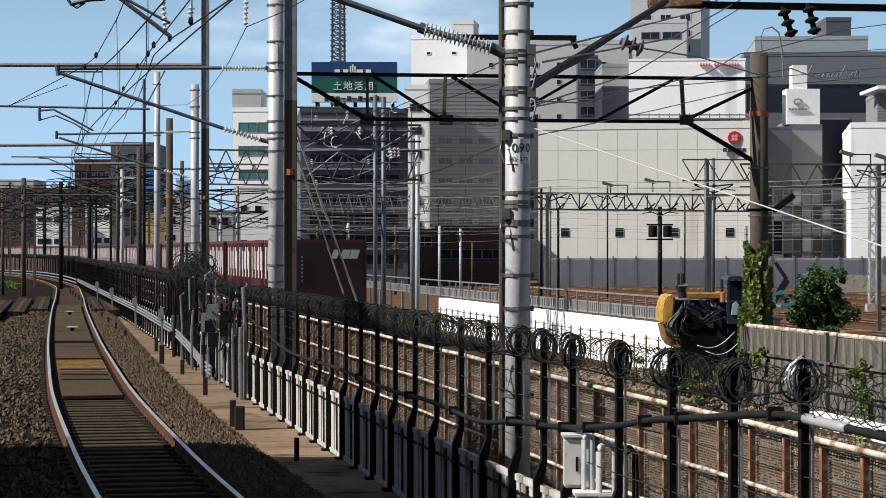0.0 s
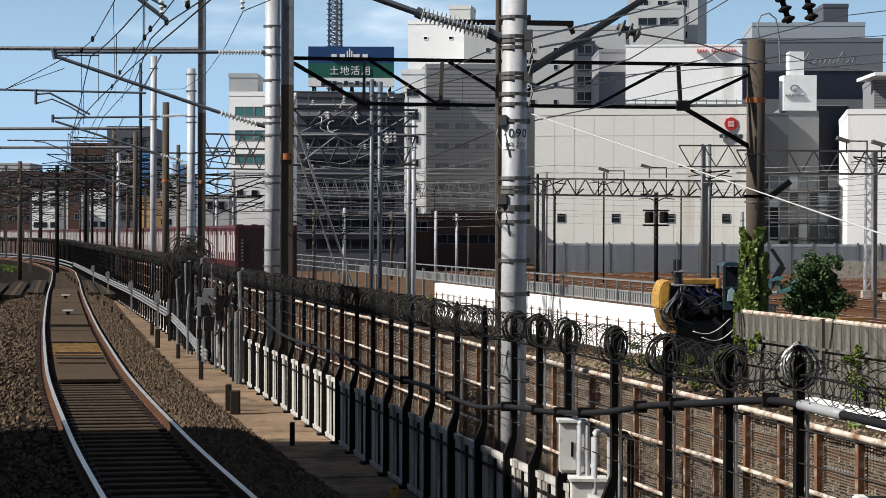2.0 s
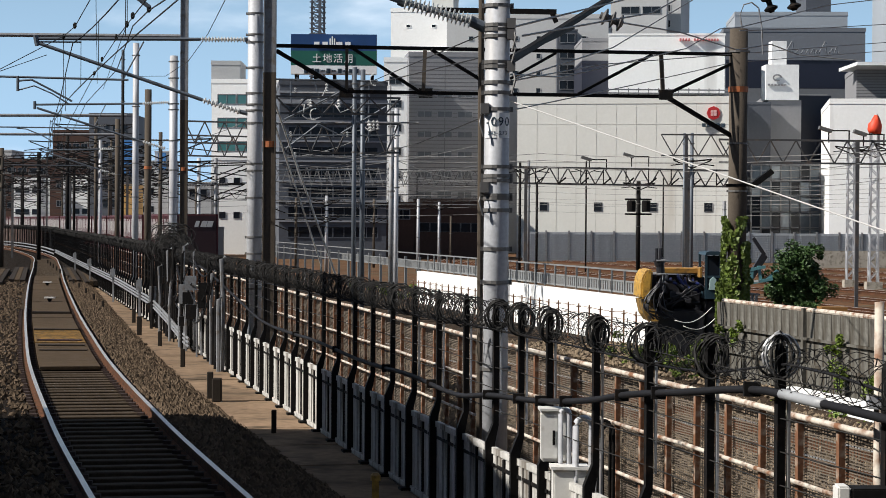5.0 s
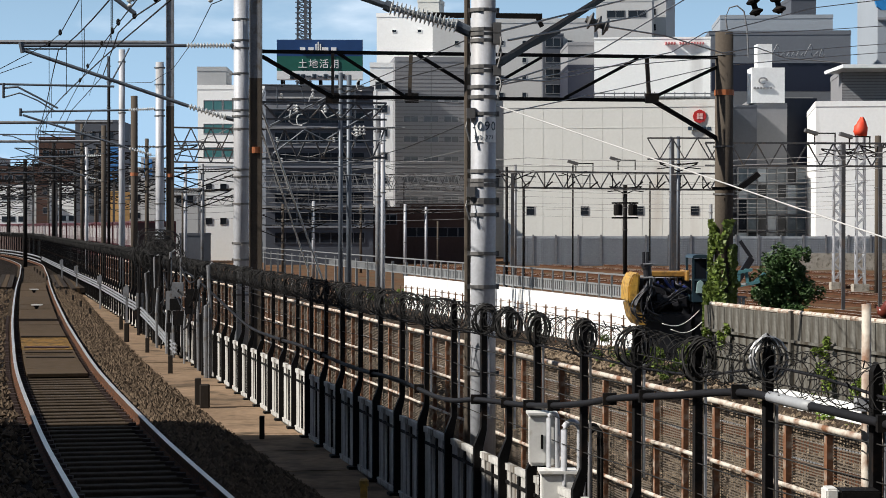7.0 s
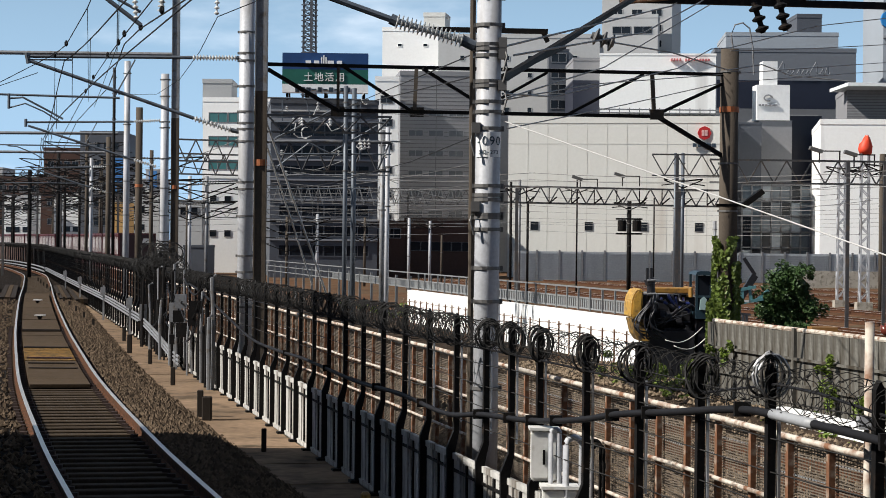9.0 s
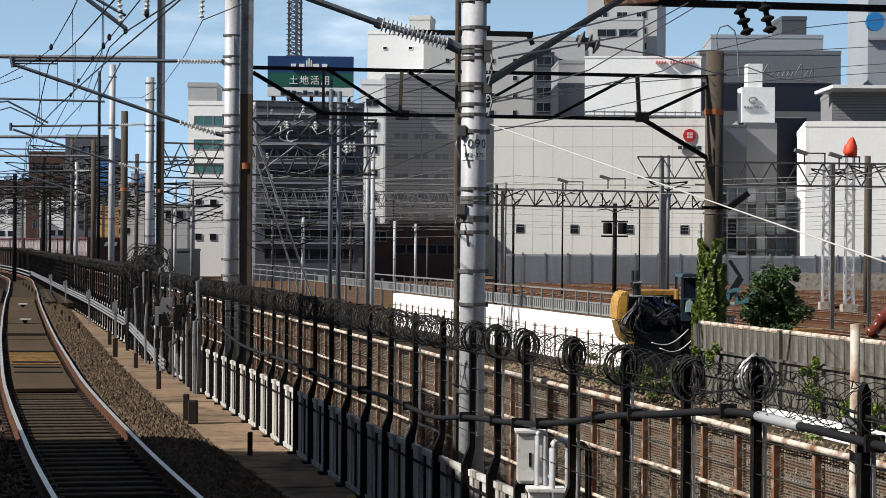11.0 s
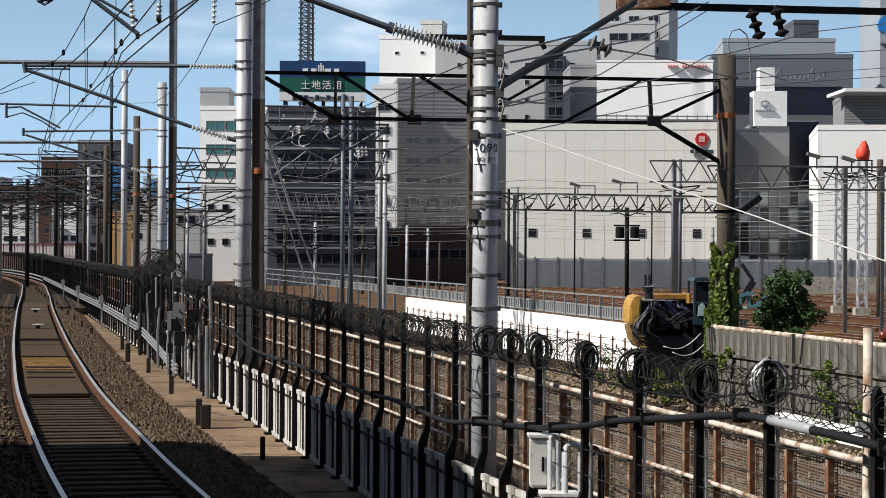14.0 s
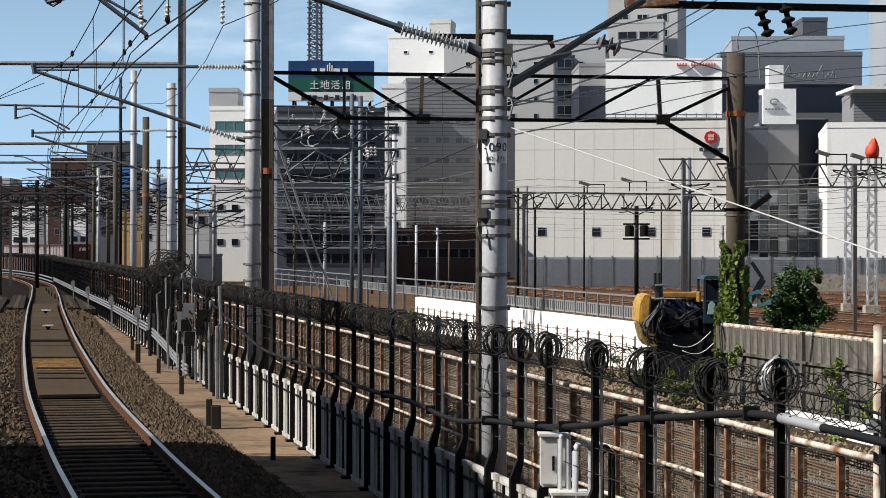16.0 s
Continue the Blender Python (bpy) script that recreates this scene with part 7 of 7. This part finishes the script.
weeds("vine", [(beside(15.3, 40.3), 40.3, 0.35, 0.3, 0.55, 500), (beside(15.3, 40.0), 40.0, -0.1, 0.35, 0.5, 450), (beside(15.3, 38.6), 38.6, -0.2, 0.4, 0.4, 400), (beside(15.3, 37.6), 37.6, 0.0, 0.35, 0.6, 350)], "yellow-green vine hanging on the slab fence")
weeds("vine", [(beside(15.35, 33), 33, 0.2, 0.4, 0.8, 500), (beside(15.35, 31.5), 31.5, -0.1, 0.5, 0.7, 500), (beside(15.35, 36), 36, 0.2, 0.4, 0.8, 600), (beside(15.3, 37.2), 37.2, -0.2, 0.6, 0.5, 400), (beside(15.3, 34.5), 34.5, -0.35, 0.9, 0.3, 400)], "yellow-green vine on the slab fence")
weeds("vine", [(beside(15.4, 45.6), 45.6, 0.5, 0.35, 0.6, 300), (beside(15.4, 46.6), 46.6, 0.2, 0.4, 0.7, 350)], "yellow-green vine at the end of the slab fence")
weeds("grass_tuft", [(beside(15.0, y), y, -0.55, 0.9, 0.25, 260) for y in (30, 31, 32, 33, 34, 35, 36, 37, 38, 39, 40, 41, 42)], "low green weeds along the slab fence", 0.05)
weeds("grass_tuft", [(4.9 + 0.36 * k, 48.2 + 0.1 * (k % 3), -0.15 + 0.1 * (k % 2), 0.5, 0.6, 420) for k in range(6)], "tall yellow-green weeds before the excavator", 0.05)
weeds("grass_tuft", [(beside(14.9, y), y, -0.35, 0.7, 0.5, 300) for y in (46.5, 48.0, 49.5, 51.0, 52.5)], "low green weeds at the excavator's feet", 0.05)
weeds("grass_tuft", [(beside(17.2, y), y, -0.3, 0.8, 0.5, 240) for y in (90, 93, 96, 100, 105)], "green weeds beside the far railing", 0.09)
weeds("grass_tuft", [(bent(TRACK, y) - 3.4, y, -0.25, 1.2, 0.3, 200) for y in (170, 176, 182, 190, 196)], "green weeds beside the far track", 0.1)


# ---------------------------------------------------------------- the yellow digger
digger = thing("excavator", (5.75, 50, -0.75), "yellow excavator with black hoses and a teal cab", "excavator")
DX, UNIT = 5.75, 0.012755


def dx(n):
    return DX + (n - 1235) * UNIT


def dz(n):
    return 2.7 - (n - 440) * UNIT


BLUEHOSE = paint("blue_black_hose", (0.025, 0.04, 0.17), 0.35)
CABTEAL = paint("dark_teal_cab_paint", (0.016, 0.036, 0.05), 0.4)
bm = bmesh.new()
add_prism(bm, [(dx(1167), dz(572)), (dx(1168), dz(542)), (dx(1173), dz(527)), (dx(1180), dz(520)), (dx(1189), dz(521)), (dx(1185), dz(572))], 49.2, 50.9)
bmesh.ops.bevel(bm, geom=bm.edges[:], offset=0.04, segments=2, affect="EDGES")
part("counterweight", bm, YELLOW, digger)
bm = bmesh.new()
add_prism(bm, [(dx(1176), dz(600)), (dx(1170), dz(574)), (dx(1190), dz(574)), (dx(1202), dz(612)), (dx(1184), dz(612))], 49.4, 50.8)
part("lower_skirt", bm, mat("grimy_yellow_paint", (0.30, 0.17, 0.03), 0.6, 0, 0.4, 3, 20, 0.1, (0.03, 0.025, 0.02), 0.5), digger, "grimy yellow skirt")
bm = bmesh.new()
add_box(bm, (dx(1191), 50.35, dz(600)), (dx(1290), 50.95, dz(532)))
bmesh.ops.bevel(bm, geom=bm.edges[:], offset=0.04, segments=2, affect="EDGES")
part("engine_bay", bm, MACHBLACK, digger)
bm = bmesh.new()
add_box(bm, (dx(1211), 50.0, dz(529)), (dx(1279), 50.9, dz(519)))
add_box(bm, (dx(1274), 49.7, dz(536)), (dx(1280), 50.9, dz(517)))
bmesh.ops.bevel(bm, geom=bm.edges[:], offset=0.02, segments=1, affect="EDGES")
part("engine_cover", bm, mat("faded_orange_yellow_paint", (0.30, 0.155, 0.03), 0.5, 0, 0.25, 3, 20, 0.05, (0.12, 0.07, 0.03), 0.35), digger, "faded orange-yellow cover")
bm = bmesh.new()
add_tube(bm, [(dx(1207), 49.5, dz(560)), (dx(1203), 49.5, dz(510))], 0.095, 12)
add_tube(bm, [(dx(1203), 49.5, dz(512)), (dx(1200), 49.5, dz(503))], 0.12, 12)
lift = part("lift_cylinder", bm, MACHBLACK, digger, "greasy black hydraulic cylinder")
for n in (1197, 1204):
    bm = bmesh.new()
    add_tube(bm, [(dx(n), 49.5, dz(506)), (dx(n), 49.5, dz(484))], 0.035, 8)
    part("rod", bm, MACHBLACK, lift)
for m in (506, 530, 545):
    bm = bmesh.new()
    add_tube(bm, [(dx(1196), 49.4, dz(m)), (dx(1212), 49.4, dz(m - 1))], 0.03, 8)
    part("fitting", bm, GREYSTEEL, lift, "bare steel fitting")
for k in range(9):
    x0, z0 = 1218 + k * 6.5, 531 + (k % 3) * 4
    bm = bmesh.new()
    pts = [(dx(x0 + q * 2.6 - 6 * math.sin(q * 0.7)), 49.75 - 0.2 * math.sin(q * 0.45), dz(z0 + q * 3.6 + 3 * math.sin(q + k))) for q in range(8)]
    add_tube(bm, pts, 0.035, 7)
    part("hose", bm, BLUEHOSE if k % 2 else MACHBLACK, digger, smooth=True)
for n, m, r, w in ((1222, 570, 0.16, 26), (1250, 580, 0.13, 30), (1240, 556, 0.10, 22)):
    bm = bmesh.new()
    add_lathe(bm, (dx(n), 50.0, dz(m)), (dx(n + w), 50.0, dz(m)), [(0, r * 0.7), (0.08, r), (0.4, r), (0.45, r * 0.8), (0.9, r * 0.8), (1, r * 0.5)], 12)
    part("pump", bm, MACHBLACK, digger)
for n, m, w, h in ((1196, 575, 26, 8), (1230, 590, 40, 6), (1262, 560, 16, 18), (1210, 545, 12, 20), (1268, 584, 14, 12)):
    bm = bmesh.new()
    add_box(bm, (dx(n), 49.9, dz(m + h)), (dx(n + w), 50.3, dz(m)))
    bmesh.ops.bevel(bm, geom=bm.edges[:], offset=0.02, segments=1, affect="EDGES")
    part("bracket", bm, MACHBLACK, digger)
# the cab: floor, four pillars, rounded roof, dark panes and a pale seat
bm = bmesh.new()
for n in (1283.5, 1308.5):
    for d in (49.45, 50.55):
        add_bar(bm, (dx(n), d, dz(566)), (dx(n), d, dz(494)), 0.055)
add_box(bm, (dx(1282), 49.4, dz(572)), (dx(1310), 50.6, dz(556)))
add_bar(bm, (dx(1283), 49.45, dz(533)), (dx(1309), 49.45, dz(533)), 0.05)
cab = part("cab", bm, CABTEAL, digger, "dark teal operator cab")
bm = bmesh.new()
add_prism(bm, [(dx(1281), dz(495)), (dx(1283), dz(490.5)), (dx(1289), dz(488.5)), (dx(1304), dz(488.5)), (dx(1310), dz(491)), (dx(1311), dz(495))], 49.35, 50.65)
part("cab_roof", bm, CABTEAL, cab)
for m0, m1 in ((532, 496), (557, 534)):
    bm = bmesh.new()
    add_box(bm, (dx(1285), 49.43, dz(m0)), (dx(1307.5), 49.445, dz(m1)))
    part("cab_window", bm, GLASS, cab)
bm = bmesh.new()
add_prism(bm, [(dx(1288), dz(556)), (dx(1290), dz(538)), (dx(1296), dz(533)), (dx(1301), dz(538)), (dx(1298), dz(556))], 49.36, 49.42)
part("sticker_panel", bm, paint("pale_teal_panel", (0.30, 0.42, 0.42)), cab, "pale panel behind the glass")
for s0, s1 in ((1172, 1205), (1270, 1310)):
    bm = bmesh.new()
    add_box(bm, (dx(s0), 48.9, -0.75), (dx(s1), 51.6, -0.1))
    bmesh.ops.bevel(bm, geom=bm.edges[:], offset=0.15, segments=2, affect="EDGES")
    part("crawler", bm, MACHBLACK, digger)
bm = bmesh.new()
add_box(bm, (dx(1200), 49.5, -0.3), (dx(1280), 51.0, dz(594)))
part("undercarriage", bm, MACHBLACK, digger)
bm = bmesh.new()
add_box(bm, (dx(1284), 49.6, -0.4), (dx(1316), 50.9, dz(572)))
bmesh.ops.bevel(bm, geom=bm.edges[:], offset=0.05, segments=1, affect="EDGES")
part("cab_mount", bm, MACHBLACK, digger)
# slack hoses that hang in loops off the counterweight
for k in range(9):
    x0, z0 = rnd.uniform(1194, 1212), rnd.uniform(528, 560)
    x1, z1 = rnd.uniform(1186, 1230), rnd.uniform(592, 610)
    mx, mz = 1142 + 7 * k + rnd.uniform(-6, 6), rnd.uniform(585, 612)
    bm = bmesh.new()
    pts = []
    for q in range(11):
        u = q / 10
        pts.append((dx((1 - u) ** 2 * x0 + 2 * u * (1 - u) * mx + u * u * x1), 49.12 - 0.06 * k % 0.2, dz((1 - u) ** 2 * z0 + 2 * u * (1 - u) * mz + u * u * z1)))
    add_tube(bm, pts, 0.022, 6)
    part("hose", bm, MACHBLACK, digger, smooth=True)
for k in range(7):
    x0, z0, x1, z1 = rnd.uniform(1205, 1225), rnd.uniform(570, 590), rnd.uniform(1245, 1282), rnd.uniform(545, 565)
    bm = bmesh.new()
    add_tube(bm, sag((dx(x0), 49.5, dz(z0)), (dx(x1), 49.5, dz(z1)), rnd.uniform(-0.12, 0.1), 8), 0.02, 6)
    part("hose", bm, MACHBLACK, digger, smooth=True)
for a, b, z0, z1 in ((1225, 1290, 608, 585), (1240, 1300, 618, 600)):
    pts = [(dx(a + (b - a) * q / 8), 49.0, dz(z0 + (z1 - z0) * q / 8 + 14 * math.sin(q / 8 * math.pi))) for q in range(9)]
    bm = bmesh.new()
    add_tube(bm, pts, 0.011, 6)
    part("hose", bm, PALEWIRE, digger, "pale slack hose", smooth=True)
# teal attachment behind the ivy pole
bm = bmesh.new()
add_bar(bm, (7.53, 52.00, 1.11), (8.07, 52.00, 1.97), 0.16)
add_bar(bm, (8.07, 52.00, 1.97), (7.80, 52.00, 2.37), 0.08)
add_bar(bm, (7.53, 52, -0.75), (7.53, 52.00, 1.64), 0.2)
part("boom", bm, MACHBLACK, digger)
bm = bmesh.new()
for p, q in (((7.62, 1.30), (8.22, 1.42)), ((7.66, 1.62), (8.05, 1.70)), ((7.72, 1.30), (7.74, 1.68)), ((7.95, 1.34), (7.90, 1.72)), ((8.05, 1.36), (8.35, 1.62))):
    add_bar(bm, (p[0], 51.6 + 0.12 * p[0] % 0.4, p[1]), (q[0], 51.6 + 0.12 * p[0] % 0.4, q[1]), 0.07)
part("link", bm, TEAL, digger)
bm = bmesh.new()
add_box(bm, (8.93, 49.6, -0.75), (9.67, 50.4, 0.84))
bmesh.ops.bevel(bm, geom=bm.edges[:], offset=0.08, segments=2, affect="EDGES")
solid("yellow_crate", bm, paint("dull_orange_paint", (0.22, 0.11, 0.03), 0.6), "yellow machine part behind the slab fence", "machine part")

# ---------------------------------------------------------------- unseen canopy, added and fitted to shade the near track
canopy = thing("station_canopy", (-12, 10, -0.75), "unseen flat canopy on steel columns, added to shade the near track", "canopy")
bm = bmesh.new()
add_box(bm, (-28, -40, 6.6), (-6.75, 29.6, 6.9))
part("roof", bm, GREYB, canopy)
for y in range(-36, 26, 10):
    bm = bmesh.new()
    add_box(bm, (-14.15, y - 0.15, -0.75), (-13.85, y + 0.15, 6.6))
    part("column", bm, GREYSTEEL, canopy)

# unseen block and wall, added to keep sky light off the shaded track
bm = bmesh.new()
add_box(bm, (-28, -40, 6.9), (-16.2, 24, 14.2))
part("sky_blocker", bm, GREYB, canopy, "unseen grey block over the canopy, added to cut sky light")
bm = bmesh.new()
add_box(bm, (-28, -40, -0.75), (-27.6, 24, 6.6))
part("back_wall", bm, GREYB, canopy)
# an unseen station roof behind, drawn forward to cut sky light, and plain blocks that close the place at the back and
# the side
bm = bmesh.new()
add_box(bm, (-5.9, -40, 5.2), (9, 9.5, 5.5))
part("roof", bm, GREYB, canopy)
bm = bmesh.new()
add_box(bm, (-3.5, -40, -0.75), (0.7, 1.6, 1.1))
solid("platform", bm, CONCRETE, "plain concrete station platform under the canopy", "platform", kind="structure")
for x0, x1, y, top, dep in ((-90, 60, -75, 24, 30), (60, 160, -60, 16, 30)):
    building(x0, x1, top, y - dep, dep, GREYB, "plain grey station block behind the platform", group="blocks behind the platform")
for y, top in ((-20, 14), (40, 12), (100, 16)):
    building(-96, -66, top, y, 45, LIGHTB, "plain grey city block beside the line", group="blocks behind the platform")

# ---------------------------------------------------------------- loose ballast stones
rnd = random.Random(9)


def stones(name, n, spot, label, material):
    co, fa = [], []
    for i in range(n):
        x, y, z = spot()
        s = rnd.uniform(0.024, 0.06)
        b = len(co)
        r = rnd.uniform(0, math.tau)
        for a in range(4):
            an = r + a * math.tau / 4 + rnd.uniform(-0.3, 0.3)
            co.append((x + s * math.cos(an), y + s * 1.0 * math.sin(an), z + rnd.uniform(-0.2, 0.7) * s))
        co.append((x + rnd.uniform(-0.3, 0.3) * s, y + rnd.uniform(-0.3, 0.3) * s, z + s * rnd.uniform(0.8, 1.7)))
        co.append((x, y, z - s * 0.7))
        for a in range(4):
            fa.append((b + a, b + (a + 1) % 4, b + 4))
            fa.append((b + (a + 1) % 4, b + a, b + 5))
    me = bpy.data.meshes.new(name)
    me.from_pydata(co, [], fa)
    me.materials.append(material)
    tagged(new(name, me), label, "ballast stones", kind="stuff")


def near_track():
    y = 22 + 88 * rnd.random() ** 1.6
    o = rnd.choice((rnd.uniform(-5.5, -0.95), rnd.uniform(0.95, 2.2), rnd.uniform(0.95, 2.2)))
    z = float(np.interp(o, [-9.0, -3.2, -1.9, -0.97, 0.97, 1.75, 2.3, 2.5], [-0.74, -0.42, -0.17, -0.14, -0.14, -0.17, -0.45, -0.74]))
    return bent(TRACK, y) + o, y, z + rnd.uniform(-0.005, 0.02)


def near_freight():
    y = 14 + 46 * rnd.random() ** 1.4
    o = rnd.uniform(-4.0, 7.0)
    return bent(FREIGHT, y) + o, y, (-0.69 if o < 2.4 else -0.65 if o < 3.0 else -0.56) + rnd.uniform(-0.01, 0.02)


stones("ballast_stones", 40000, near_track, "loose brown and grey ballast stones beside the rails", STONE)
stones("ballast_stones_freight", 42000, near_freight, "loose brown ballast stones of the freight line", STONE_PALE)


def motions():
    move_train()


motions()
